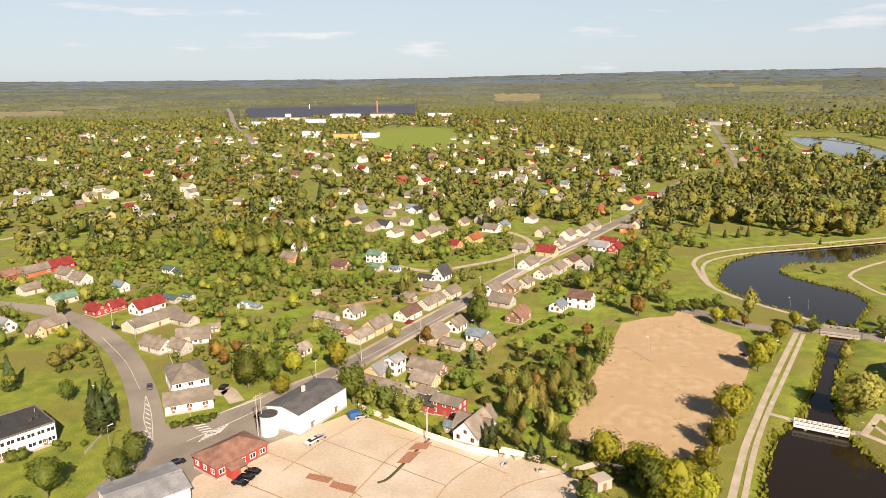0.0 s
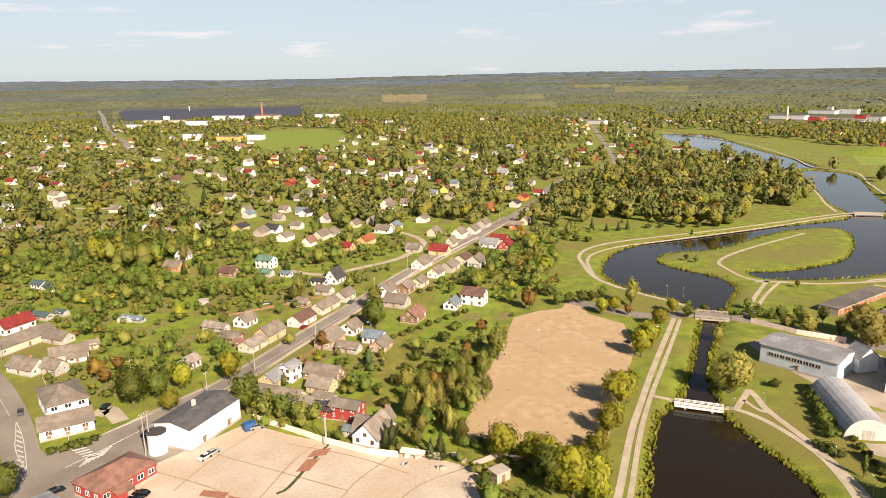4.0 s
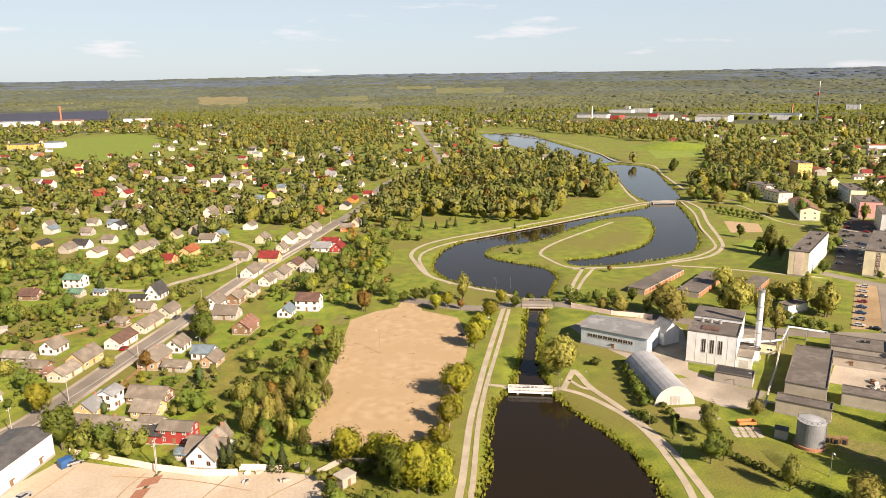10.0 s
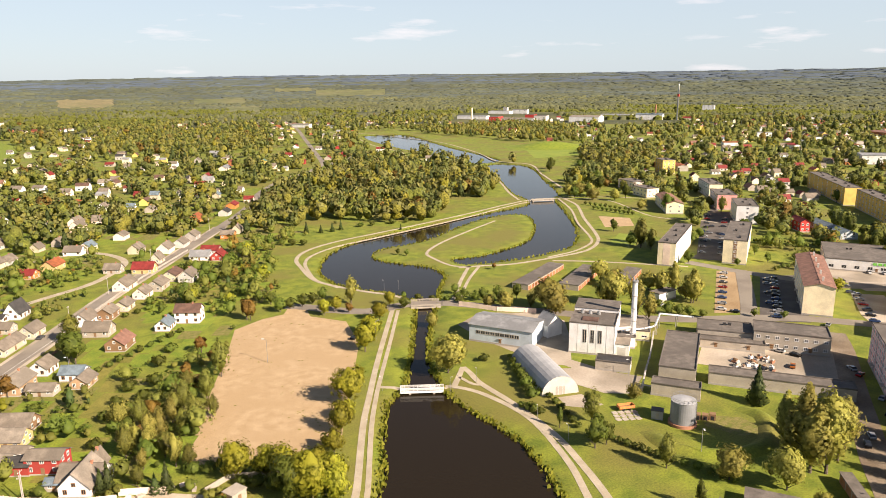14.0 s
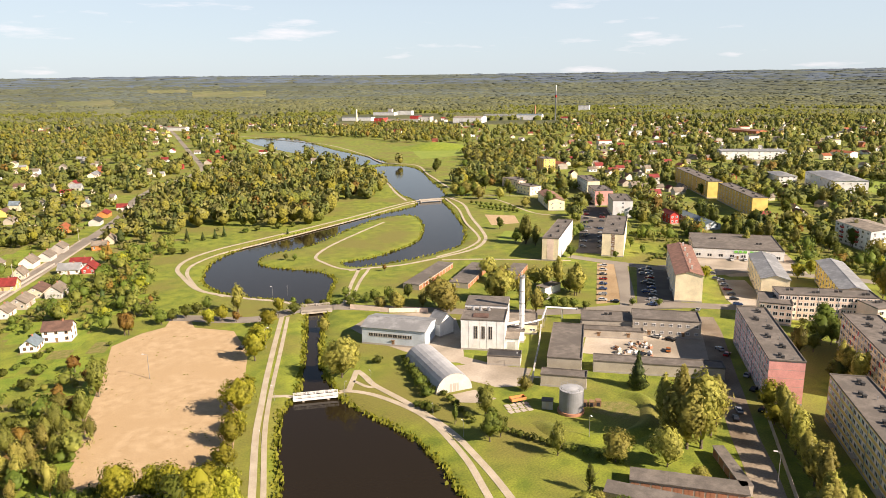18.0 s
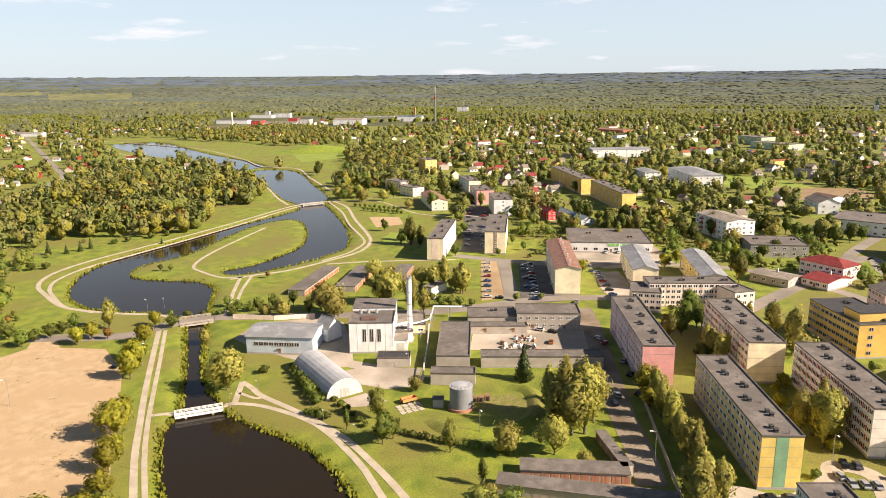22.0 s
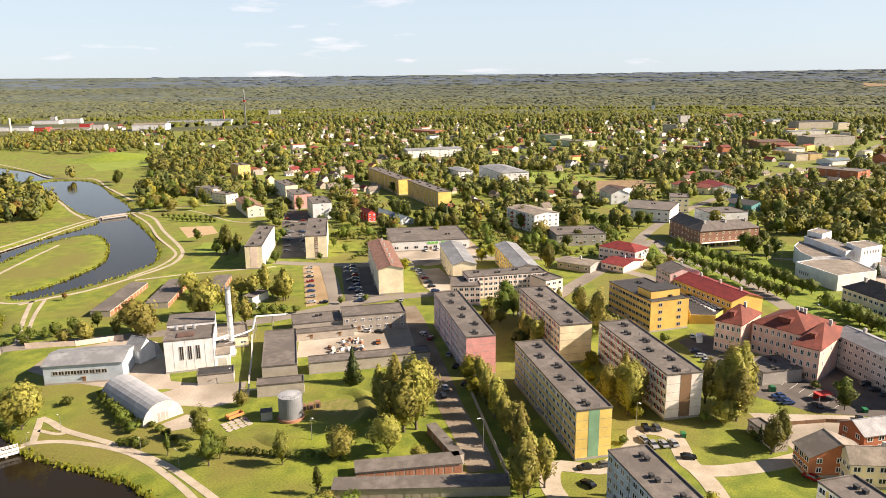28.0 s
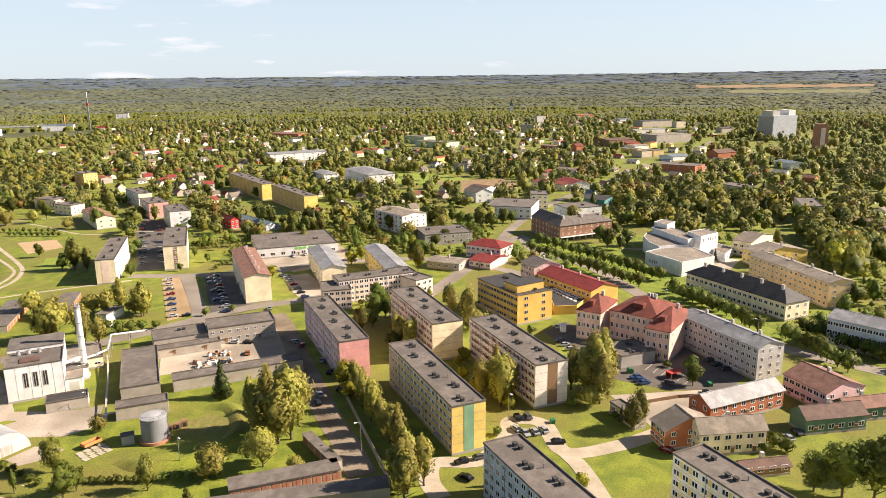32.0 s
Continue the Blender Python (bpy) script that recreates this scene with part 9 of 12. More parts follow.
car_row(-53.2, 162.4, -51.3, 167.8, 3, 161, "black black black")
car_row(-38.6, 183.4, -36.7, 185.7, 2, 50, "white silver")
car(-73.1, 172.7, 40, "black")
car(-100.7, 222.0, -70, "grey")
car(-139.8, 283.0, -35, "black")
car(112.1, 246.0, 30, "black")
car(24.9, 341.2, 58.8, "red")
car(-15.3, 286.6, 58.8, "red")
car(5.4, 318.1, 58.8, "grey")
car(-33.3, 323.0, 20, "white")
car(-26.1, 198.9, 20, "silver")
car(-75.3, 221.4, 80, "black")
car(-124.0, 180.9, 30, "white")
car(-120.6, 183.4, 35, "black")
car(-22.4, 322.6, 10, "silver")
car(-57.4, 200.3, 58.8, "black")


def fence(pts, h, mat, label, post=True, gap=5.2, board=True, name="fence"):
    """Panels between posts along a line."""
    ob = thing(name, 0, 0, 0, 0, label, "fence")
    for a, b in zip(pts[:-1], pts[1:]):
        L = math.hypot(b[0] - a[0], b[1] - a[1])
        n, yaw = max(1, round(L / gap)), math.degrees(math.atan2(b[1] - a[1], b[0] - a[0]))
        w = L / n
        pm = shared(("fp", round(w, 1), h, mat.name), lambda: boxes("panel", [(.06, w - .06, -.04, .04, .1, h)], mat))
        qm = shared(("fq", h, mat.name), lambda: boxes("post", [(-.08, .08, -.08, .08, 0, h + .1)], mat))
        for i in range(n):
            m = pose(a[0] + (b[0] - a[0]) * i / n, a[1] + (b[1] - a[1]) * i / n, max(0, .0), 0, 0, yaw)
            part("panel", pm, ob, m)
            part("post", qm, ob, m)
    return ob


fence([(-27.7, 204.8), (-17.5, 196.4), (-5.8, 186.2), (5.6, 178.1), (14.0, 174.8)], 2.0, PAINT["palepink"], "weathered pale board fence round the yard")
fence([(14.7, 177.2), (19.5, 174.9), (25.3, 171.6)], 2.0, PAINT["palepink"], "weathered pale board fence with a gap")
fence([(33.2, 166.3), (40.6, 169.8), (45.9, 166.9), (52.2, 162.7)], 1.8, PAINT["panel"], "old concrete panel fence behind trees")
fence([(171.1, 258.8), (180.7, 242.3), (193.6, 230.5)], 2.2, PAINT["palepink"], "pale concrete wall behind the blue hall")
fence([(207.0, 85.1), (175.6, 65.0), (154.4, 51.5)], 2.2, PAINT["panel"], "grey concrete fence beside the garages")
fence([(-151.6, 277.8), (-136.3, 258.3), (-121.2, 233.4), (-112.7, 216.9)], 1.6, PAINT["brown"], "brown garden wall on the bank of the road", name='garden_wall')
fence([(-101.7, 193.1), (-101.0, 183.0), (-101.1, 178.3)], 1.0, PAINT["panel"], "low stone retaining wall", name='garden_wall')
fence([(-18.6, 243.9), (-6.5, 267.1), (10.5, 298.7)], 1.2, PAINT["brown"], "low wooden street fence")
fence([(19.9, 328.6), (56.1, 392.0), (92.7, 445.7)], 1.2, PAINT["grey"], "low wooden street fence")
fence([(-63.2, 331.5), (-48.8, 308.7), (-23.6, 320.9), (-7.7, 329.6)], 1.1, PAINT["brown"], "brown wooden garden fence in grass")
fence([(217.0, -13.8), (223.5, -24.6), (229.2, -41.0)], 1.2, PAINT["brown"], "low wooden yard fence")


def garages(x, y, L, W, yaw, h, n, door, label, roof="bitumen"):
    """A row of lock-ups: walls, one long roof, a door each."""
    ob = thing("garage_row", x, y, 0, yaw, label, "garage", "garage rows")
    FOOT.append((x, y, L / 2, W / 2, yaw))
    part("wall", boxes("wall", [(-L / 2, L / 2, -W / 2, W / 2, 0, h)], PAINT["panel"]), ob)
    for i in range(max(1, n // 3)):
        k = L / max(1, n // 3)
        part("roof", boxes("roof", [(-L / 2 + i * k - .1, -L / 2 + (i + 1) * k - .06, -W / 2 - .35, W / 2 + .2, h + .02 * (i % 2), h + .16 + .02 * (i % 2))], ROOF[roof]), ob)
    dm = shared(("gdoor", door, round(L / n, 1)), lambda: boxes("door", [(-L / n * .4, L / n * .4, -.06, .04, .08, 2.15), (-.03, .03, -.09, -.06, .08, 2.15)], PAINT[door]))
    for i in range(n):
        part("door", dm, ob, pose(-L / 2 + L * (i + .5) / n, -W / 2, 0))
    return ob


garages(149.7, 78.3, 28.2, 5.8, -56.9, 2.8, 11, "rust", "row of lock-up garages with dark red doors")
garages(164.8, 74.5, 19.9, 2.6, -131.9, 2.8, 5, "rust", "low flat garage row with a red end")
garages(142.4, 71.0, 44.3, 5.4, -64.3, 2.8, 10, "panel", "row of garages with a felt roof")
garages(231.8, 274.4, 47.3, 8.6, 26.9, 2.8, 12, "brick", "brick garage row with a felt roof")
garages(247.7, 259.9, 41.3, 10.1, 29.8, 2.8, 9, "brick", "brick garage row with patched felt roof")
garages(270.2, 248.2, 24.6, 7.6, 30.0, 2.8, 4, "brick", "brick garage row behind a tree")

# ---- far landmarks
def far_tower(name, x, y, w, d, h, yaw, mat, label, parts=()):
    z = float(far_rise(math.hypot(x, y)))
    ob = thing(name, x, y, z, yaw, label, "tower")
    part("body", boxes("body", [(-w / 2, w / 2, -d / 2, d / 2, -1, h)], mat), ob)
    for nm, bx_, mt in parts:
        part(nm, boxes(nm, [bx_], mt), ob)
    return ob


far_tower("grain_elevator", 1354.5, -282.3, 54, 34, 42, -55, PAINT["elevator"], "tall blue-grey grain elevator", [("head_house", (-25, -8, -12, 12, 42, 50), PAINT["silver"]), ("head_house", (10, 25, -14, 10, 42, 51), PAINT["white"]), ("bay", (-27.4, -27, -15, 15, 2, 40), PAINT["grey"])])
far_tower("silo_tower", 1058.9, -276.3, 13, 14, 40, 14, PAINT["rust"], "tall rust-brown square tower", [("stair_side", (-6.8, -6.4, -3, 3, 1, 38), PAINT["palepink"]), ("cap", (-6, 6, -6, 6, 40, 43), PAINT["rust"])])
far_tower("radio_mast", 1501.6, 1243.2, 2.6, 2.6, 78, 20, STEEL, "slender red and white lattice radio mast", [("mast_section", (-1.0, 1.0, -1.0, 1.0, 78, 92), PAINT["white"]), ("antenna", (-2.2, 2.2, -2.2, 2.2, 60, 66), PAINT["vivid_red"])])
far_tower("factory_stack", 1118.0, 1622.0, 3.4, 3.4, 33, 0, PAINT["cream"], "distant pale brick chimney of a works")
far_tower("factory_stack", 1610.0, 1410.0, 3.0, 3.0, 34, 0, PAINT["rust"], "distant red-brown chimney of a works")
far_tower("brick_chimney", -204.5, 2222.1, 4.0, 4.0, 48, 10, PAINT["brick"], "distant orange brick factory chimney", [("rim", (-2.3, 2.3, -2.3, 2.3, 46, 48.4), PAINT["brick"])])
far_tower("church_tower", 2446.6, 337.5, 11, 11, 26, 20, PAINT["white"], "white church tower with a pointed spire", [("lantern", (-3.5, 3.5, -3.5, 3.5, 26, 36), PAINT["green"]), ("spire", (-1.5, 1.5, -1.5, 1.5, 36, 48), PAINT["green"])])
far_tower("factory_stack", -548.4, 2945.2, 3.5, 3.5, 20, 0, PAINT["white"], "distant pale factory chimney")
SOLAR = paint("solar_panel", (0.075, 0.076, 0.100), 0.5, 0.15)
def solar(p, q, r, s, rows):
    """Rows of dark panels on racks filling a field."""
    ob = thing("solar_farm", 0, 0, 0, 0, "wide field of dark blue solar panel rows", "solar panels")
    for i in range(rows):
        t = (i + .3) / rows
        a = [p[k] + (s[k] - p[k]) * t for k in (0, 1)]
        b = [q[k] + (r[k] - q[k]) * t for k in (0, 1)]
        za, zb = float(far_rise(math.hypot(*a))) + 1.0, float(far_rise(math.hypot(*b))) + 1.0
        dx, dy = (s[0] - p[0]) / rows * .62, (s[1] - p[1]) / rows * .62
        part("solar_panel", slab([(a[0], a[1], za), (b[0], b[1], zb), (b[0] + dx, b[1] + dy, zb + 2.5), (a[0] + dx, a[1] + dy, za + 2.5)], .3, SOLAR, "solar_panel"), ob)


solar((-589.4, 2197.4), (-95.5, 2445.1), (-121.2, 3118.9), (-831.6, 2996.6), 26)


PAINT["blue_paint"], PAINT["bin_green"] = paint("blue_steel", (0.03, 0.12, 0.32), 0.5), paint("bin_plastic", (0.02, 0.22, 0.08), 0.5)


def extra(name, x, y, yaw, label, category, parts):
    """A small thing made of a few solid parts."""
    ob = thing(name, x, y, max(float(far_rise(math.hypot(x, y))), ground_z(x, y)), yaw, label, category)
    for nm, b, c in parts:
        part(nm, boxes(nm, [b], PAINT[c]), ob)
    return ob


def bank(pts):
    c = spline(pts, 6)
    d = np.gradient(c, axis=0)
    d /= np.linalg.norm(d, axis=1)[:, None]
    vs, fs = [], []
    for i, (p, q) in enumerate(zip(c, d)):
        nrm = np.array([-q[1], q[0]])
        e = min(1, i / 4, (len(c) - 1 - i) / 4)
        for k, h in ((-3.2, -.05), (-1.2, 1.1), (0, 1.5), (1.2, 1.1), (3.2, -.05)):
            vs.append((*(p + nrm * k), h * e - .02))
        if i:
            a, b = 5 * i - 5, 5 * i
            fs += [(a + k, a + k + 1, b + k + 1, b + k) for k in range(4)]
    tagged(new("earth_bank", mesh("earth_bank", vs, fs, GRASS, smooth=True)), "low grassy earth bank round the fuel tank", "earth bank", kind="structure")


extra("waste_container", -28.3, 198.6, 30, "blue metal waste container by the warehouse", "container", [("body", (-1.6, 1.6, -1.1, 1.1, .2, 2.3), "blue_paint"), ("lid", (-1.65, 1.65, -1.15, 1.15, 2.3, 2.42), "blue_paint"), ("skid", (-1.5, 1.5, -.9, .9, 0, .2), "black")])
extra("waste_bin", 197.8, 13.7, 20, "green plastic waste bin on grass", "waste bin", [("body", (-.9, .9, -.6, .6, 0, 1.1), "bin_green"), ("lid", (-.95, .95, -.65, .65, 1.1, 1.25), "bin_green")])
extra("waste_bin", 241.6, -9.9, 20, "green plastic recycling bell in the car park", "waste bin", [("body", (-1.1, 1.1, -.9, .9, 0, 1.5), "bin_green"), ("lid", (-.9, .9, -.7, .7, 1.5, 1.8), "bin_green")])
extra("waste_bin", 235.9, -35.9, 20, "green plastic waste bin by a fence", "waste bin", [("body", (-1.0, 1.0, -.6, .6, 0, 1.1), "bin_green"), ("lid", (-1.05, 1.05, -.65, .65, 1.1, 1.25), "bin_green")])
extra("bicycle_shelter", 240.3, -24.6, -54, "small shelter with a bright red roof", "shelter", [("roof", (-2.6, 2.6, -1.6, 1.6, 2.3, 2.5), "vivid_red"), ("post", (-2.4, -2.25, -1.4, -1.25, 0, 2.3), "grey"), ("post", (2.25, 2.4, -1.4, -1.25, 0, 2.3), "grey"), ("back_wall", (-2.4, 2.4, 1.3, 1.4, 0, 2.3), "red")])
extra("tipper_trailer", 155.9, 141.6, -20, "orange farm trailer parked on grass", "trailer", [("side", (-2.6, 2.6, -1.15, -1.05, .8, 1.7), "orange"), ("side", (-2.6, 2.6, 1.05, 1.15, .8, 1.7), "orange"), ("tailgate", (-2.6, -2.5, -1.05, 1.05, .8, 1.7), "orange"), ("tailgate", (2.5, 2.6, -1.05, 1.05, .8, 1.7), "orange"), ("bed", (-2.5, 2.5, -1.05, 1.05, .75, .9), "brown"), ("axle", (-1.4, -.8, -1.0, 1.0, 0, .75), "black"), ("axle", (.8, 1.4, -1.0, 1.0, 0, .75), "black")])
extra("camper_van", 280.8, 16.3, 10, "white camper van on an asphalt yard", "van", [("body", (-3.0, 2.2, -1.05, 1.05, .4, 2.7), "white"), ("cab", (2.2, 3.0, -1.0, 1.0, .4, 1.6), "white"), ("window", (-1.5, .5, -1.09, -1.04, 1.5, 2.1), "black"), ("wheel", (1.4, 2.0, -1.1, 1.1, 0, .6), "black"), ("wheel", (-2.2, -1.6, -1.1, 1.1, 0, .6), "black")])
extra("concrete_hut", 38.8, 159.8, 25, "small pale concrete hut under trees", "shed", [("wall", (-2.2, 2.2, -1.8, 1.8, 0, 2.6), "panel"), ("roof", (-2.4, 2.4, -2.0, 2.0, 2.6, 2.8), "panel"), ("door", (-.5, .5, -1.84, -1.78, .1, 2.0), "brown")])
extra("garden_shed", -62.8, 329.6, 10, "small grey garden shed in a meadow", "shed", [("wall", (-2, 2, -1.5, 1.5, 0, 2.2), "grey"), ("roof", (-2.3, 2.3, -1.8, 1.8, 2.2, 2.4), "panel")])
extra("greenhouse", -90.7, 310.0, 5, "low glass greenhouse in a garden", "greenhouse", [("frame", (-5, 5, -1.6, 1.6, 0, .6), "grey"), ("glazing", (-4.9, 4.9, -1.5, 1.5, .6, 1.8), "bluegrey")])
extra("brick_kiln", 170.9, 123.7, -52, "row-end brown brick tank shed", "shed", [("wall", (-.9, .9, -.9, .9, 0, 1.8), "brown"), ("opening", (-.5, .5, -.93, -.88, .1, 1.4), "black")])
extra("brick_kiln", 169.3, 125.3, -52, "brown brick tank shed on grass", "shed", [("wall", (-.9, .9, -.9, .9, 0, 1.8), "brown"), ("opening", (-.5, .5, -.93, -.88, .1, 1.4), "black")])
extra("brick_kiln", 172.7, 122.5, -52, "red-brown brick tank shed on grass", "shed", [("wall", (-.9, .9, -.9, .9, 0, 2.0), "brown"), ("opening", (-.5, .5, -.93, -.88, .1, 1.4), "black")])
extra("scrap_pile", 223.0, 143.7, 64, "heap of stored pipes and scrap blocks", "scrap", [("block", (-0.7, 0.7, -1.1, 1.1, 0, 0.4), "rust"), ("block", (-0.4, 0.4, -0.6, 0.4, 0.4, 0.9), "brown")])
extra("scrap_pile", 216.9, 146.5, 90, "heap of stored pipes and scrap blocks", "scrap", [("block", (-1.2, 1.2, -0.5, 0.5, 0, 0.7), "rust"), ("block", (-0.6, 0.7, -0.3, 0.2, 0.7, 1.2), "brown")])
extra("scrap_pile", 224.9, 145.7, 75, "heap of stored pipes and scrap blocks", "scrap", [("block", (-0.7, 0.7, -0.6, 0.6, 0, 1.2), "white"), ("block", (-0.3, 0.4, -0.3, 0.2, 1.2, 1.7), "brown")])
extra("scrap_pile", 218.0, 141.8, 53, "heap of stored pipes and scrap blocks", "scrap", [("block", (-0.7, 0.7, -0.7, 0.7, 0, 1.0), "white"), ("block", (-0.4, 0.4, -0.4, 0.3, 1.0, 1.5), "panel")])
extra("scrap_pile", 227.6, 138.7, 0, "heap of stored pipes and scrap blocks", "scrap", [("block", (-0.9, 0.9, -0.5, 0.5, 0, 1.0), "rust"), ("block", (-0.5, 0.6, -0.3, 0.2, 1.0, 1.5), "silver")])
extra("scrap_pile", 222.3, 135.6, 14, "heap of stored pipes and scrap blocks", "scrap", [("block", (-0.7, 0.7, -0.7, 0.7, 0, 1.1), "white"), ("block", (-0.4, 0.4, -0.3, 0.3, 1.1, 1.6), "silver")])
extra("scrap_pile", 228.3, 141.7, 17, "heap of stored pipes and scrap blocks", "scrap", [("block", (-1.5, 1.5, -0.7, 0.7, 0, 1.2), "white"), ("block", (-0.7, 0.9, -0.4, 0.3, 1.2, 1.7), "brown")])
extra("scrap_pile", 217.6, 146.9, 81, "heap of stored pipes and scrap blocks", "scrap", [("block", (-1.5, 1.5, -0.8, 0.8, 0, 0.8), "white"), ("block", (-0.8, 0.9, -0.4, 0.3, 0.8, 1.3), "brown")])
extra("scrap_pile", 226.6, 143.9, 71, "heap of stored pipes and scrap blocks", "scrap", [("block", (-1.2, 1.2, -1.2, 1.2, 0, 0.4), "grey"), ("block", (-0.6, 0.7, -0.6, 0.5, 0.4, 0.9), "brown")])
extra("scrap_pile", 214.2, 141.2, 30, "heap of stored pipes and scrap blocks", "scrap", [("block", (-1.6, 1.6, -0.6, 0.6, 0, 1.0), "grey"), ("block", (-0.8, 1.0, -0.3, 0.2, 1.0, 1.5), "brown")])
extra("scrap_pile", 219.4, 140.6, 88, "heap of stored pipes and scrap blocks", "scrap", [("block", (-1.4, 1.4, -0.9, 0.9, 0, 0.9), "white"), ("block", (-0.7, 0.9, -0.4, 0.3, 0.9, 1.4), "panel")])
extra("scrap_pile", 213.7, 143.7, 73, "heap of stored pipes and scrap blocks", "scrap", [("block", (-1.0, 1.0, -0.6, 0.6, 0, 0.6), "white"), ("block", (-0.5, 0.6, -0.3, 0.3, 0.6, 1.1), "panel")])
extra("scrap_pile", 227.1, 140.4, 41, "heap of stored pipes and scrap blocks", "scrap", [("block", (-1.0, 1.0, -0.6, 0.6, 0, 0.8), "white"), ("block", (-0.5, 0.6, -0.3, 0.3, 0.8, 1.3), "panel")])
extra("scrap_pile", 227.9, 143.9, 54, "heap of stored pipes and scrap blocks", "scrap", [("block", (-1.4, 1.4, -0.5, 0.5, 0, 1.1), "rust"), ("block", (-0.7, 0.8, -0.3, 0.2, 1.1, 1.6), "panel")])
extra("scrap_pile", 227.1, 141.9, 51, "heap of stored pipes and scrap blocks", "scrap", [("block", (-1.3, 1.3, -0.8, 0.8, 0, 0.6), "panel"), ("block", (-0.7, 0.8, -0.4, 0.3, 0.6, 1.1), "brown")])
extra("scrap_pile", 218.7, 142.5, 6, "heap of stored pipes and scrap blocks", "scrap", [("block", (-0.8, 0.8, -1.1, 1.1, 0, 0.6), "grey"), ("block", (-0.4, 0.5, -0.5, 0.4, 0.6, 1.1), "panel")])
extra("scrap_pile", 221.3, 134.1, 26, "heap of stored pipes and scrap blocks", "scrap", [("block", (-1.2, 1.2, -0.5, 0.5, 0, 0.5), "rust"), ("block", (-0.6, 0.7, -0.3, 0.2, 0.5, 1.0), "panel")])
extra("scrap_pile", 218.0, 137.8, 17, "heap of stored pipes and scrap blocks", "scrap", [("block", (-1.0, 1.0, -0.6, 0.6, 0, 0.9), "white"), ("block", (-0.5, 0.6, -0.3, 0.2, 0.9, 1.4), "brown")])
extra("scrap_pile", 220.4, 140.3, 49, "heap of stored pipes and scrap blocks", "scrap", [("block", (-0.7, 0.7, -0.8, 0.8, 0, 1.0), "grey"), ("block", (-0.3, 0.4, -0.4, 0.3, 1.0, 1.5), "brown")])
extra("scrap_pile", 221.3, 138.1, 6, "heap of stored pipes and scrap blocks", "scrap", [("block", (-1.5, 1.5, -0.8, 0.8, 0, 0.5), "panel"), ("block", (-0.7, 0.9, -0.4, 0.3, 0.5, 1.0), "brown")])
extra("scrap_pile", 214.8, 144.1, 1, "heap of stored pipes and scrap blocks", "scrap", [("block", (-1.4, 1.4, -0.6, 0.6, 0, 1.1), "grey"), ("block", (-0.7, 0.9, -0.3, 0.2, 1.1, 1.6), "silver")])
extra("scrap_pile", 220.7, 142.0, 75, "heap of stored pipes and scrap blocks", "scrap", [("block", (-1.1, 1.1, -0.6, 0.6, 0, 0.9), "panel"), ("block", (-0.6, 0.7, -0.3, 0.2, 0.9, 1.4), "brown")])
extra("rubble_block", 15.7, 170.2, 74, "broken concrete block at the yard edge", "rubble", [("block", (-.8, .7, -.5, .5, 0, .7), "panel"), ("chip", (.5, 1.3, -.3, .6, 0, .4), "panel")])
extra("rubble_block", 31.3, 169.6, 67, "broken concrete block at the yard edge", "rubble", [("block", (-.8, .7, -.5, .5, 0, .7), "panel"), ("chip", (.5, 1.3, -.3, .6, 0, .4), "panel")])
extra("rubble_block", 24.3, 167.5, 8, "broken concrete block at the yard edge", "rubble", [("block", (-.8, .7, -.5, .5, 0, .7), "panel"), ("chip", (.5, 1.3, -.3, .6, 0, .4), "panel")])
extra("rubble_block", 24.9, 167.1, 8, "broken concrete block at the yard edge", "rubble", [("block", (-.8, .7, -.5, .5, 0, .7), "panel"), ("chip", (.5, 1.3, -.3, .6, 0, .4), "panel")])
extra("rubble_block", 19.1, 173.9, 12, "broken concrete block at the yard edge", "rubble", [("block", (-.8, .7, -.5, .5, 0, .7), "panel"), ("chip", (.5, 1.3, -.3, .6, 0, .4), "panel")])
extra("rubble_block", 24.3, 174.0, 81, "broken concrete block at the yard edge", "rubble", [("block", (-.8, .7, -.5, .5, 0, .7), "panel"), ("chip", (.5, 1.3, -.3, .6, 0, .4), "panel")])
extra("rubble_block", 15.4, 170.6, 47, "broken concrete block at the yard edge", "rubble", [("block", (-.8, .7, -.5, .5, 0, .7), "white"), ("chip", (.5, 1.3, -.3, .6, 0, .4), "panel")])
extra("rubble_block", 31.5, 171.9, 73, "broken concrete block at the yard edge", "rubble", [("block", (-.8, .7, -.5, .5, 0, .7), "panel"), ("chip", (.5, 1.3, -.3, .6, 0, .4), "panel")])
extra("rubble_block", 24.2, 172.5, 79, "broken concrete block at the yard edge", "rubble", [("block", (-.8, .7, -.5, .5, 0, .7), "panel"), ("chip", (.5, 1.3, -.3, .6, 0, .4), "panel")])
extra("rubble_block", 16.4, 174.8, 52, "broken concrete block at the yard edge", "rubble", [("block", (-.8, .7, -.5, .5, 0, .7), "palepink"), ("chip", (.5, 1.3, -.3, .6, 0, .4), "panel")])
extra("rubble_block", 26.1, 173.6, 4, "broken concrete block at the yard edge", "rubble", [("block", (-.8, .7, -.5, .5, 0, .7), "panel"), ("chip", (.5, 1.3, -.3, .6, 0, .4), "panel")])
extra("rubble_block", 29.3, 173.3, 3, "broken concrete block at the yard edge", "rubble", [("block", (-.8, .7, -.5, .5, 0, .7), "palepink"), ("chip", (.5, 1.3, -.3, .6, 0, .4), "panel")])
sign = thing("shop_sign", 401.5, 193.1, 0, -57.1, "green shop sign shapes on a white wall", "sign")
for u_ in (-6, -3.6, -1.2, 2.4, 4.8, 7.2):
    part("sign_shape", boxes("sign_shape", [(u_ + 4, u_ + 5.8, -43.2/2 - .2, -43.2/2 - .03, 4.2, 5.5)], PAINT["lime"]), sign)
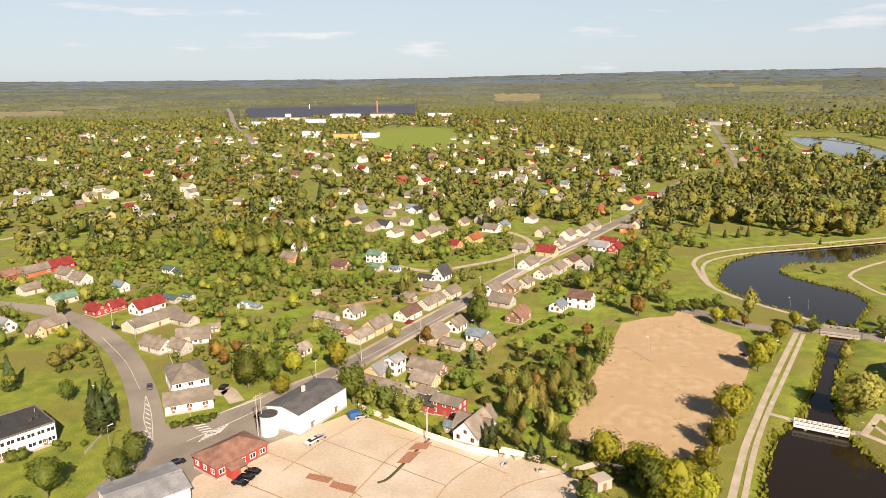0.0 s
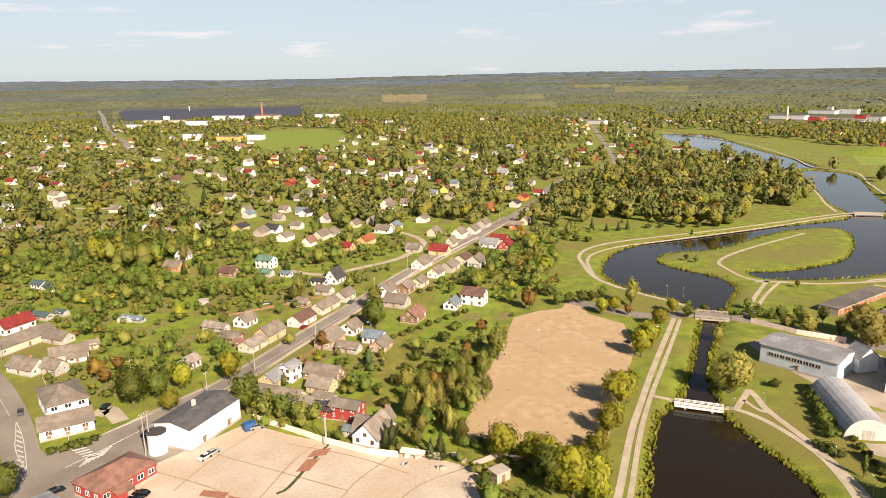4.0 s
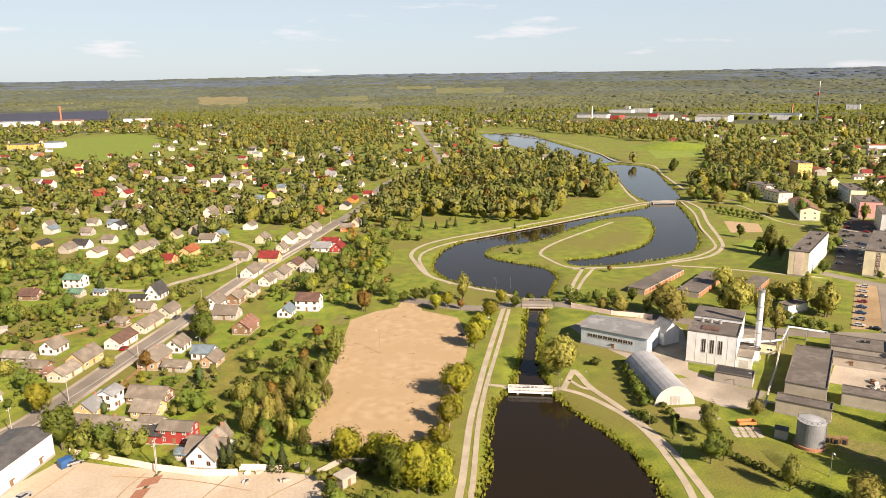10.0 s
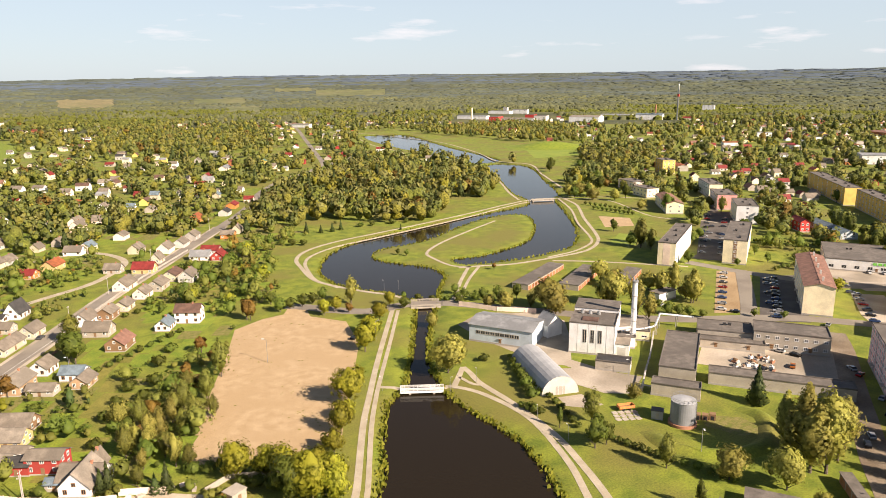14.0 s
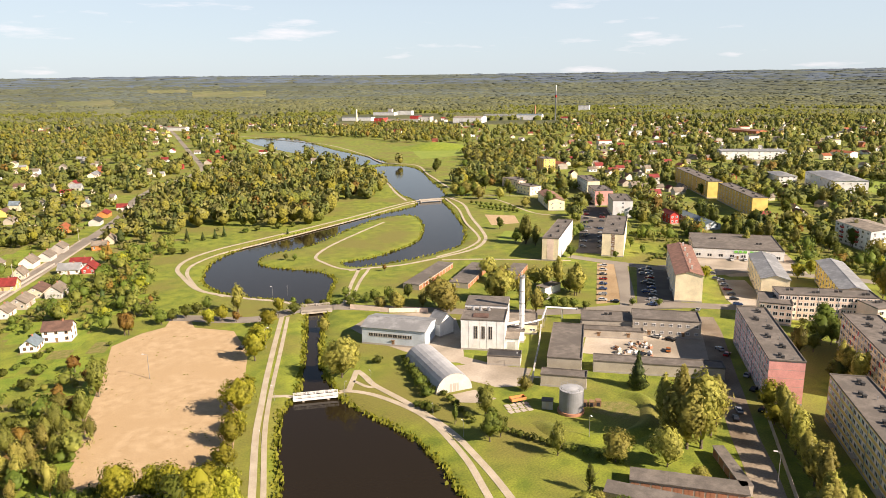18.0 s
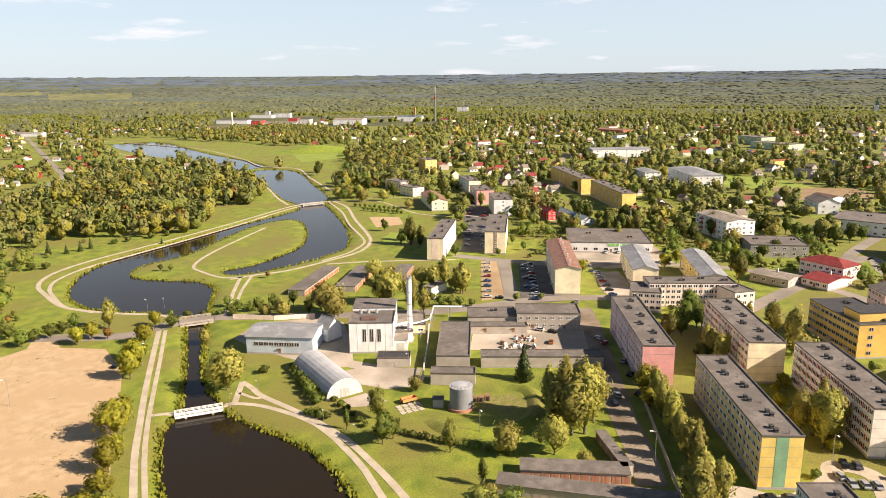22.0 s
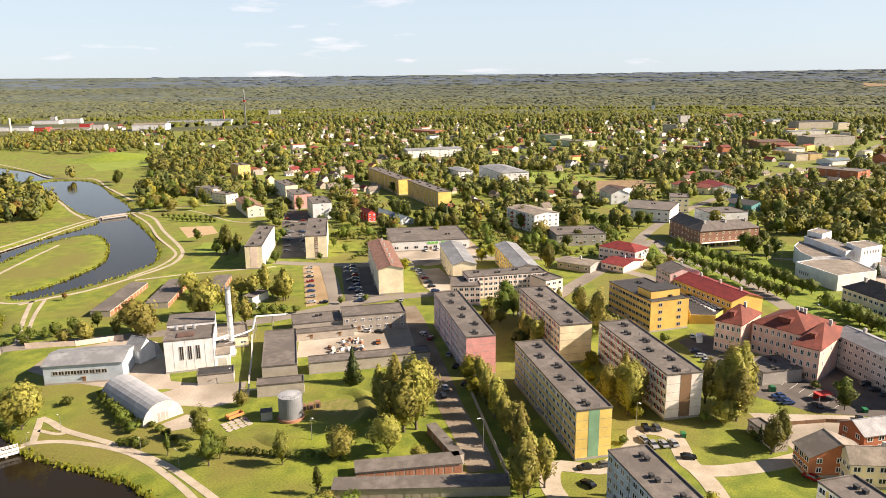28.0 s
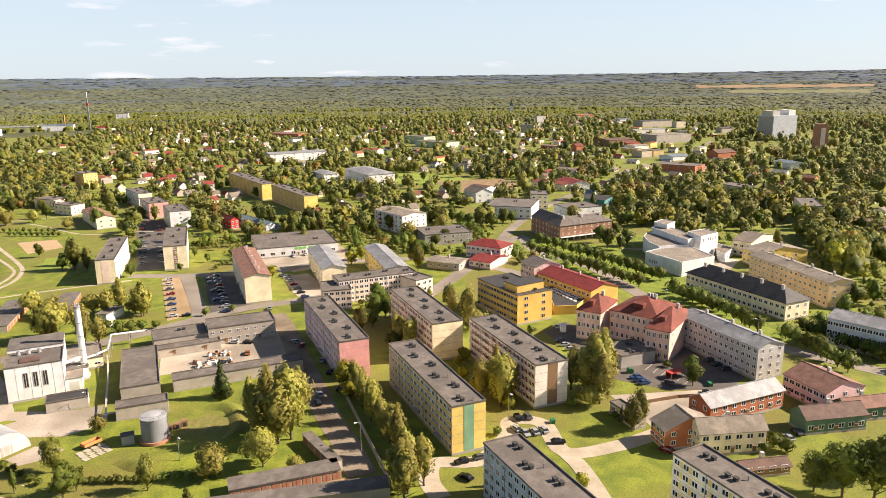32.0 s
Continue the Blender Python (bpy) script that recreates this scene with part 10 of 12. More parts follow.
tower = thing("warehouse_tower", -50.4, 188.6, 0, 58.7, "white rounded entrance tower of the warehouse", "tower")
part("shell", tube((0, 2.0, 0), (0, 2.0, 6.2), 2.6, PAINT["white"], 24, name="shell"), tower)
part("roof", tube((0, 2.0, 6.2), (0, 2.0, 6.5), 2.7, ROOF["slate"], 24, name="roof"), tower)
tower = thing("stair_tower", 305.5, 41.4, 0, -134.8, "ochre raised stair block with a flat dark roof", "tower")
part("wall", boxes("wall", [(7.4, 16.3, -9.2, 5.3, 13.12, 16.2)], PAINT["ochre"]), tower)
part("roof", boxes("roof", [(7.2, 16.5, -9.4, 5.5, 16.2, 16.5)], ROOF["dark"]), tower)
bank([(151.1, 128.6), (149.0, 119.2), (154.1, 110.7), (163.0, 105.1), (174.5, 105.2), (186.2, 114.3), (186.5, 123.2)])
extra("paving_slab", 151.2, 141.7, -20, "loose pale concrete paving slab in grass", "slab", [("slab", (-.85, .85, -.85, .85, .02, .16), "panel")])
extra("paving_slab", 150.1, 139.8, -15, "loose pale concrete paving slab in grass", "slab", [("slab", (-.85, .85, -.85, .85, .02, .16), "panel")])
extra("paving_slab", 149.0, 137.9, -10, "loose pale concrete paving slab in grass", "slab", [("slab", (-.85, .85, -.85, .85, .02, .16), "panel")])
extra("paving_slab", 153.1, 140.8, -13, "loose pale concrete paving slab in grass", "slab", [("slab", (-.85, .85, -.85, .85, .02, .16), "panel")])
extra("paving_slab", 152.0, 138.9, -8, "loose pale concrete paving slab in grass", "slab", [("slab", (-.85, .85, -.85, .85, .02, .16), "panel")])
extra("paving_slab", 150.9, 137.0, -16, "loose pale concrete paving slab in grass", "slab", [("slab", (-.85, .85, -.85, .85, .02, .16), "panel")])
extra("paving_slab", 155.0, 139.9, -19, "loose pale concrete paving slab in grass", "slab", [("slab", (-.85, .85, -.85, .85, .02, .16), "panel")])
extra("paving_slab", 153.9, 138.0, -14, "loose pale concrete paving slab in grass", "slab", [("slab", (-.85, .85, -.85, .85, .02, .16), "panel")])
extra("paving_slab", 152.8, 136.1, -9, "loose pale concrete paving slab in grass", "slab", [("slab", (-.85, .85, -.85, .85, .02, .16), "panel")])
extra("paving_slab", 156.9, 139.0, -12, "loose pale concrete paving slab in grass", "slab", [("slab", (-.85, .85, -.85, .85, .02, .16), "panel")])
extra("paving_slab", 155.8, 137.1, -20, "loose pale concrete paving slab in grass", "slab", [("slab", (-.85, .85, -.85, .85, .02, .16), "panel")])
extra("paving_slab", 154.7, 135.2, -15, "loose pale concrete paving slab in grass", "slab", [("slab", (-.85, .85, -.85, .85, .02, .16), "panel")])
extra("railway_wagon", 1425, -124, -110, "dark red goods wagon on a siding", "wagon", [("body", (-7.5, 7.5, -1.5, 1.5, 1.1, 4.2), "brown"), ("bogie", (-6, -3.5, -1.2, 1.2, 0, 1.1), "black"), ("bogie", (3.5, 6, -1.2, 1.2, 0, 1.1), "black")])
extra("railway_wagon", 1419, -140, -110, "dark red goods wagon on a siding", "wagon", [("body", (-7.5, 7.5, -1.5, 1.5, 1.1, 4.2), "red"), ("bogie", (-6, -3.5, -1.2, 1.2, 0, 1.1), "black"), ("bogie", (3.5, 6, -1.2, 1.2, 0, 1.1), "black")])
extra("railway_wagon", 1414, -156, -110, "dark red goods wagon on a siding", "wagon", [("body", (-7.5, 7.5, -1.5, 1.5, 1.1, 4.2), "red"), ("bogie", (-6, -3.5, -1.2, 1.2, 0, 1.1), "black"), ("bogie", (3.5, 6, -1.2, 1.2, 0, 1.1), "black")])
extra("railway_wagon", 1408, -172, -110, "dark red goods wagon on a siding", "wagon", [("body", (-7.5, 7.5, -1.5, 1.5, 1.1, 4.2), "brown"), ("bogie", (-6, -3.5, -1.2, 1.2, 0, 1.1), "black"), ("bogie", (3.5, 6, -1.2, 1.2, 0, 1.1), "black")])
extra("railway_wagon", 1402, -187, -110, "dark red goods wagon on a siding", "wagon", [("body", (-7.5, 7.5, -1.5, 1.5, 1.1, 4.2), "red"), ("bogie", (-6, -3.5, -1.2, 1.2, 0, 1.1), "black"), ("bogie", (3.5, 6, -1.2, 1.2, 0, 1.1), "black")])
extra("railway_wagon", 1396, -203, -110, "dark red goods wagon on a siding", "wagon", [("body", (-7.5, 7.5, -1.5, 1.5, 1.1, 4.2), "red"), ("bogie", (-6, -3.5, -1.2, 1.2, 0, 1.1), "black"), ("bogie", (3.5, 6, -1.2, 1.2, 0, 1.1), "black")])
extra("railway_wagon", 1390, -219, -110, "dark red goods wagon on a siding", "wagon", [("body", (-7.5, 7.5, -1.5, 1.5, 1.1, 4.2), "brown"), ("bogie", (-6, -3.5, -1.2, 1.2, 0, 1.1), "black"), ("bogie", (3.5, 6, -1.2, 1.2, 0, 1.1), "black")])
extra("railway_wagon", 1384, -235, -110, "dark red goods wagon on a siding", "wagon", [("body", (-7.5, 7.5, -1.5, 1.5, 1.1, 4.2), "red"), ("bogie", (-6, -3.5, -1.2, 1.2, 0, 1.1), "black"), ("bogie", (3.5, 6, -1.2, 1.2, 0, 1.1), "black")])
extra("railway_wagon", 1378, -251, -110, "dark red goods wagon on a siding", "wagon", [("body", (-7.5, 7.5, -1.5, 1.5, 1.1, 4.2), "red"), ("bogie", (-6, -3.5, -1.2, 1.2, 0, 1.1), "black"), ("bogie", (3.5, 6, -1.2, 1.2, 0, 1.1), "black")])


def weeds():
    """Tufts scattered over the sandy lot."""
    rr = random.Random(8)
    vs, fs = [], []
    while len(fs) < 300:
        x, y = rr.uniform(35, 120), rr.uniform(175, 300)
        if noise.noise((x * .09, y * .09, 1.0)) < .12 or not inside(np.array([x]), np.array([y]), SAND_LOT)[0]:
            continue
        for k in range(3):
            t, s, h = rr.uniform(0, 3.14), rr.uniform(.1, .3), rr.uniform(.05, .2)
            c, q = math.cos(t) * s, math.sin(t) * s
            n = len(vs)
            vs.extend([(x - c, y - q, .02), (x + c, y + q, .02), (x + c * 1.4 + q, y + q * 1.4 - c, h), (x - c * 1.2 + q, y - q * 1.2 - c, h * .8)])
            fs.append((n, n + 1, n + 2, n + 3))
    tagged(new("weeds", mesh("weeds", vs, fs, PLOT_DRY)), "sparse dry weeds on bare sand", "weeds", kind="stuff")


weeds()


# ---------------------------------------------------------------- trees and plants
def cards(rng, centres, normals, size):
    """Small leaf clumps: one quad each, facing roughly outwards."""
    n = len(centres)
    nrm = normals + rng.normal(0, .25, (n, 3))
    nrm /= np.linalg.norm(nrm, axis=1)[:, None] + 1e-9
    a = np.cross(nrm, rng.normal(0, 1, (n, 3)))
    a /= np.linalg.norm(a, axis=1)[:, None] + 1e-9
    b = np.cross(nrm, a)
    s = (size * rng.uniform(.6, 1.3, n))[:, None]
    q = np.stack([centres - a * s, centres - b * s * .8, centres + a * s * .9, centres + b * s], 1)
    return q.reshape(-1, 3)


def crown(seed, n, rx, h, z0, size, shape="round", lobes=14, loose=True):
    """Leaf clumps on the lobes of a crown of half width rx between z0 and h."""
    rng = np.random.default_rng(seed)
    hz = (h - z0) / 2
    if shape == "cone":
        t = rng.uniform(0, 1, n) ** .62
        ang = rng.uniform(0, 2 * math.pi, n)
        tier = .82 + .18 * np.sin(t * 34 + seed)
        r = rx * t * tier * rng.uniform(.72, 1.05, n)
        c = np.stack([np.cos(ang) * r, np.sin(ang) * r, h - t * (h - z0)], 1)
        nr = np.stack([np.cos(ang), np.sin(ang), np.full(n, .35)], 1)
        return cards(rng, c, nr, size)
    u = rng.normal(0, 1, (lobes, 3))
    u /= np.linalg.norm(u, axis=1)[:, None]
    u[:, 2] = u[:, 2] * .9 + .08
    rad = rng.uniform(*((.30, .84) if loose else (.42, .72)), lobes)[:, None]
    cen = u * rad
    lr = rng.uniform(*((.17, .40) if loose else (.30, .50)), lobes)
    k = rng.integers(0, lobes, n)
    v = rng.normal(0, 1, (n, 3))
    v /= np.linalg.norm(v, axis=1)[:, None]
    p = cen[k] + v * (lr[k] * rng.uniform(*((.6, 1.32) if loose else (.75, 1.04)), n))[:, None]
    if shape == "tall":
        w = 1.08 - .20 * np.clip(p[:, 2], -1, 1) - .34 * p[:, 2] ** 2
        p[:, :2] *= w[:, None]
    out = p / (np.linalg.norm(p, axis=1)[:, None] + 1e-9) * .6 + v * .6
    c = p * np.array([rx, rx, hz]) + np.array([0, 0, z0 + hz])
    return cards(rng, c, out, size)


def core(rx, h, z0, seed, rings=4, seg=7):
    """A rough inner mass of foliage that closes the crown."""
    rng = np.random.default_rng(seed + 99)
    vs, fs = [], []
    for i in range(rings + 1):
        f = i / rings
        r = rx * .50 * math.sin(math.pi * min(.97, max(.06, f)))
        for j in range(seg):
            a = 2 * math.pi * j / seg
            q = r * rng.uniform(.75, 1.2)
            vs.append((q * math.cos(a), q * math.sin(a), z0 + (h - z0) * (.08 + .82 * f)))
    for i in range(rings):
        for j in range(seg):
            fs.append((i * seg + j, i * seg + (j + 1) % seg, (i + 1) * seg + (j + 1) % seg, (i + 1) * seg + j))
    return vs, fs


def trunk_mesh(h, r, seed, limbs=5, z0=2.5):
    rng = random.Random(seed)
    vs, fs = [], []

    def limb(a, b, ra, rb, seg=6):
        a, b = Vector(a), Vector(b)
        q = (b - a).to_track_quat("Z", "Y").to_matrix()
        k = len(vs)
        for p, rr in ((a, ra), (b, rb)):
            for j in range(seg):
                t = 2 * math.pi * j / seg
                vs.append(tuple(p + q @ Vector((rr * math.cos(t), rr * math.sin(t), 0))))
        for j in range(seg):
            fs.append((k + j, k + (j + 1) % seg, k + seg + (j + 1) % seg, k + seg + j))
    limb((0, 0, -.3), (0.05, 0, z0), r * 1.25, r, 7)
    limb((0.05, 0, z0), (0, .1, h * .85), r, r * .25, 7)
    for i in range(limbs):
        t = 2 * math.pi * i / limbs + rng.uniform(-.4, .4)
        z = z0 + (h * .6 - z0) * i / limbs
        l = h * .26
        limb((0, 0, z), (math.cos(t) * l, math.sin(t) * l, z + l * .9), r * .5, r * .12, 5)
    return mesh("trunk", vs, fs, BARK)


def round_off(me, outward, keep=.3):
    """Foliage shaded as one rounded mass: each leaf clump leans towards the outside of its crown."""
    own = np.empty(len(me.vertices) * 3, dtype=np.float32)
    me.vertices.foreach_get("normal", own)
    n = own.reshape(-1, 3) * keep + outward / (np.linalg.norm(outward, axis=1)[:, None] + 1e-9)
    n /= np.linalg.norm(n, axis=1)[:, None] + 1e-9
    me.normals_split_custom_set_from_vertices(n.tolist())


# kinds: leaf material, half width, height, crown base, shape
KINDS = {"maple": (0, 4.2, 11, 1.2, "round", "broadleaf tree with a dense green crown"), "willow": (5, 4.6, 9.5, .4, "round", "bushy olive-green willow on grass"),
         "birch": (5, 3.0, 13.5, .5, "tall", "tall birch with loose olive foliage"), "lime": (2, 3.9, 9.5, 1.0, "round", "yellowing lime tree with autumn leaves"),
         "ash": (1, 3.4, 13.5, .6, "tall", "tall green ash tree on grass"), "rowan": (3, 2.8, 7.5, 1.5, "round", "rust-coloured small autumn tree"),
         "spruce": (4, 3.4, 12, .4, "cone", "dark green pointed spruce tree"), "thuja": (4, 1.1, 6.5, .2, "cone", "narrow dark green garden conifer"),
         "ball": (0, 3.0, 5.4, .4, "round", "clipped round green street tree"), "bush": (0, 1.7, 2.4, .1, "round", "rounded green garden bush"),
         "poplar": (0, 1.3, 9.5, .8, "tall", "slender columnar dark green poplar")}
TREES = {}
TREE_N = {"maple": 1500, "willow": 1700, "birch": 1300, "lime": 1400, "ash": 1400, "rowan": 800, "spruce": 900, "thuja": 300, "ball": 330, "bush": 190, "poplar": 380}


def tree(kind, x, y, s=1.0, sz=None, turn=0.0, variant=0):
    """One tree or bush, with trunk and crown; copies share their meshes."""
    li, rx, h, z0, shape, words = KINDS[kind]
    near_by = math.hypot(x, y) < 235
    key = (kind, variant, near_by)
    if key not in TREES:
        ob = tagged(new(kind + "_tree" if kind not in ("bush", "thuja") else kind), words, "bush" if kind == "bush" else "tree", "trees")
        if kind != "bush":
            part("trunk", trunk_mesh(h, .06 + .014 * h, variant, z0=max(.4, z0)), ob)
        v = crown(variant * 17 + len(kind), round(TREE_N[kind] * (1.45 if near_by else .62)), rx, h, z0, (.52 if kind not in ("bush", "ball", "thuja", "poplar") else .42) * (.74 if near_by else 1.12), shape, 30 + 5 * variant)
        f = np.arange(len(v)).reshape(-1, 4)
        vs, fs = (core(rx, h, z0, variant) if shape != "cone" else core(rx * .5, h * .9, z0, variant))
        me = mesh("crown", v.tolist() + vs, f.tolist() + [tuple(i + len(v) for i in q) for q in fs], [LEAF_CUT[li], LEAF[li]], [0] * len(f) + [1] * len(fs), smooth=True)
        away = (np.array(v.tolist() + vs) - np.array([0, 0, z0 + (h - z0) * .4])) * np.array([1 / rx, 1 / rx, 2 / (h - z0)])
        round_off(me, away, .6)
        part("crown", me, ob)
        TREES[key] = ob
        ob.matrix_basis = pose(x, y, ground_z(x, y), 0, 0, turn) @ Matrix.Diagonal((s, s, sz or s, 1))
        return ob
    c = copy_thing(TREES[key], Matrix.Identity(4))
    c.matrix_basis = pose(x, y, ground_z(x, y), 0, 0, turn) @ Matrix.Diagonal((s, s, sz or s, 1))
    return c


def plant(kind, *spots):
    """Trees of one kind at (x, y, scale)."""
    for i, (x, y, s) in enumerate(spots):
        s *= 1.12
        tree(kind, x, y, s, s * (1 + .12 * math.sin(x * 1.7 + y)), (x * 37 + y * 11) % 360, int(abs(x * 3 + y)) % 3)
        CLEAR.append((x, y, 3.5 * s))


CLEAR = []
plant("willow", (125.1, 196.4, 1.45), (200.0, 224.8, 1.25), (185.9, 242.9, 0.9), (180.8, 248.9, 0.6), (146.9, 242.7, 0.6), (265.3, 207.7, 0.9), (211.4, 2.9, 0.9), (20.9, 218.3, 0.7), (-33.8, 267.9, 0.5), (-141.5, 247.0, 0.7), (-142.9, 241.6, 0.6), (-141.5, 255.5, 0.6), (-20.1, 267.5, 0.5), (-53.3, 275.0, 0.6))
plant("willow", (148.2, 98.7, 1.0), (156.0, 87.9, 1.05), (155.6, 78.1, 0.5), (127.5, 89.9, 0.5), (163.5, 145.2, 0.5), (430.1, 385.8, 0.9), (425.1, 333.9, 1.0), (508.7, 301.5, 1.1), (469.7, 226.1, 1.0), (440.4, 127.8, 1.2), (518.2, 339.5, 1.0), (430.8, 441.3, 1.2), (444.4, 428.6, 1.0), (510.0, 193.5, 1.0))
plant("willow", (479.1, 115.8, 1.0), (480.4, 360.7, 0.9), (444.9, 247.9, 1.0), (252.5, 250.8, 1.1), (250.6, 240.1, 1.0), (261.4, 226.9, 1.1), (274.3, 53.2, 1.15))
plant("lime", (85.3, 192.9, 1.5), (109.7, 231.2, 1.1), (118.6, 243.2, 1.0), (130.9, 260.3, 0.95), (74.6, 176.0, 0.9), (68.3, 166.4, 0.8), (41.7, 168.2, 1.1), (49.1, 165.0, 0.9), (54.4, 147.7, 1.3), (61.3, 150.2, 1.0), (79.8, 183.4, 0.8), (113.9, 280.8, 0.8), (120.5, 283.3, 0.8), (144.5, 276.4, 0.7))
plant("lime", (118.8, 247.8, 0.9), (59.0, 144.9, 1.0), (51.8, 159.6, 1.0), (58.8, 155.4, 1.1), (222.3, 46.3, 0.6), (240.1, 48.7, 0.55), (333.8, 174.1, 0.7), (367.3, 141.6, 0.95), (381.1, 140.4, 0.8), (204.0, 28.0, 0.5), (162.3, 3.5, 0.5), (1314.4, -262.5, 1.2), (1292.3, -284.7, 1.0), (-38.4, 236.4, 1.0))
plant("lime", (-53.7, 231.8, 0.9), (-54.1, 215.6, 0.8), (-116.9, 464.2, 1.1), (-105.3, 454.9, 1.1), (-156.4, 271.3, 0.6), (-147.9, 222.2, 0.6), (207.0, 84.1, 0.95), (200.1, 79.2, 0.8), (233.3, 50.3, 0.45), (241.8, 50.3, 0.4))
plant("rowan", (83.0, 293.5, 1.1), (57.1, 246.9, 1.0), (222.4, 301.4, 0.45), (124.2, 277.2, 0.7), (47.2, 227.1, 0.9), (-7.4, 260.2, 0.9), (213.5, 54.2, 0.5), (477.0, 185.6, 0.9), (506.1, 215.4, 0.8), (-85.0, 245.5, 1.0), (-80.2, 240.1, 0.9), (-79.1, 251.0, 0.8), (84.3, 292.5, 1.0), (158.3, 93.9, 0.3))
plant("rowan", (56.7, 265.4, 0.9), (45.9, 242.2, 0.8), (30.3, 218.1, 0.8))
plant("ball", (99.2, 296.6, 1.2), (104.4, 298.2, 1.1), (110.4, 297.5, 1.1), (99.3, 309.5, 1.1), (96.1, 316.7, 1.0), (115.9, 299.2, 1.0), (122.2, 302.6, 1.0), (148.0, 269.2, 1.1), (179.8, 275.5, 0.9), (185.1, 259.3, 1.0), (192.8, 258.7, 1.0), (174.9, 265.6, 0.9), (191.4, 252.3, 1.0), (239.6, 196.8, 1.0))
plant("ball", (243.1, 193.7, 1.0), (245.3, 189.7, 0.9), (239.1, 210.9, 0.8), (244.8, 206.3, 0.7), (181.2, 260.7, 0.9), (179.2, 267.2, 0.9), (249.0, 185.7, 0.7), (268.2, 173.9, 0.6), (276.5, 165.3, 0.6), (442.6, 41.9, 1.3), (436.5, 36.3, 1.3), (430.6, 30.8, 1.3), (424.9, 25.5, 1.3), (419.4, 20.3, 1.3))
plant("ball", (414.0, 15.3, 1.3), (408.8, 10.5, 1.3), (403.7, 5.8, 1.3), (398.8, 1.2, 1.3), (394.0, -3.3, 1.3), (389.3, -7.6, 1.3), (384.8, -11.8, 1.3), (380.3, -15.9, 1.3), (376.0, -19.9, 1.3), (371.8, -23.8, 1.3), (367.8, -27.6, 1.3), (418.3, 44.6, 1.3), (412.4, 39.0, 1.3), (406.6, 33.6, 1.3))
plant("ball", (401.1, 28.4, 1.3), (395.7, 23.3, 1.3), (390.5, 18.3, 1.3), (385.4, 13.5, 1.3), (380.5, 8.9, 1.3), (375.7, 4.4, 1.3), (371.1, -0.0, 1.3), (366.6, -4.3, 1.3), (362.2, -8.5, 1.3), (358.0, -12.5, 1.3), (353.8, -16.4, 1.3), (337.4, -41.7, 1.3), (331.4, -44.5, 1.3), (325.7, -47.2, 1.3))
plant("ball", (320.1, -49.8, 1.3), (314.8, -52.3, 1.3), (309.6, -54.7, 1.3), (304.7, -57.0, 1.3), (299.9, -59.3, 1.3), (295.2, -61.5, 1.3), (344.9, -32.0, 1.3), (338.1, -36.0, 1.3), (331.6, -39.8, 1.3), (325.4, -43.5, 1.3), (319.4, -47.0, 1.3), (297.4, -79.0, 1.3), (294.2, -81.5, 1.3), (291.1, -83.9, 1.3))
plant("ball", (288.0, -86.3, 1.3), (285.0, -88.6, 1.3), (282.0, -90.8, 1.3), (279.2, -93.0, 1.3), (276.4, -95.2, 1.3), (273.7, -97.3, 1.3), (271.0, -99.3, 1.3), (289.1, -70.8, 1.3), (283.2, -73.3, 1.3), (277.6, -75.7, 1.3), (272.2, -77.9, 1.3), (267.0, -80.1, 1.3), (262.0, -82.2, 1.3), (257.2, -84.2, 1.3))
plant("ball", (408.9, 426.8, 0.6), (399.7, 407.5, 0.6), (409.8, 421.9, 0.6), (400.4, 403.4, 0.6), (410.6, 417.0, 0.6), (401.1, 399.2, 0.6), (411.5, 412.2, 0.6), (401.7, 395.2, 0.6), (412.3, 407.5, 0.6), (402.4, 391.2, 0.6), (413.1, 402.8, 0.6), (403.0, 387.2, 0.6), (413.9, 398.2, 0.6), (403.6, 383.3, 0.6))
plant("ball", (414.7, 393.6, 0.6), (404.3, 379.4, 0.6), (415.5, 389.1, 0.6), (404.9, 375.5, 0.6), (416.2, 384.7, 0.6), (405.5, 371.7, 0.6))
plant("birch", (131.1, 289.7, 1.0), (226.7, 217.6, 1.0), (226.8, 195.9, 0.95), (266.6, 202.6, 0.85), (24.7, 192.6, 0.65), (29.4, 201.2, 0.72), (22.5, 197.6, 0.65), (34.6, 210.7, 0.65), (113.2, 381.9, 0.6), (236.5, 214.4, 0.8), (228.3, 224.4, 0.8), (149.1, 46.2, 1.05), (217.3, 4.9, 1.35), (224.9, 0.5, 1.1))
plant("birch", (210.9, 34.9, 1.1), (204.6, 30.8, 0.95), (207.2, 38.0, 0.95), (252.8, 79.7, 0.9), (217.9, 33.8, 1.0), (336.5, 301.3, 1.0), (456.7, -101.7, 0.8), (156.3, 43.0, 0.95), (25.9, 197.8, 0.79), (29.5, 205.5, 0.72), (29.9, 183.8, 0.65), (22.2, 187.2, 0.5), (-88.0, 414.6, 0.8), (-90.0, 462.9, 0.9))
plant("birch", (287.4, 79.0, 0.9), (284.6, 92.5, 0.8), (223.0, 9.7, 1.2), (240.0, -2.1, 0.9), (218.8, 29.1, 0.9), (168.5, 94.2, 1.2), (168.5, 89.4, 1.55), (171.6, 86.8, 1.5), (180.4, 88.7, 1.35), (188.1, 91.1, 1.0), (174.9, 100.9, 1.1), (174.7, 94.8, 1.4), (202.3, 78.2, 0.85), (194.7, 73.3, 0.9))
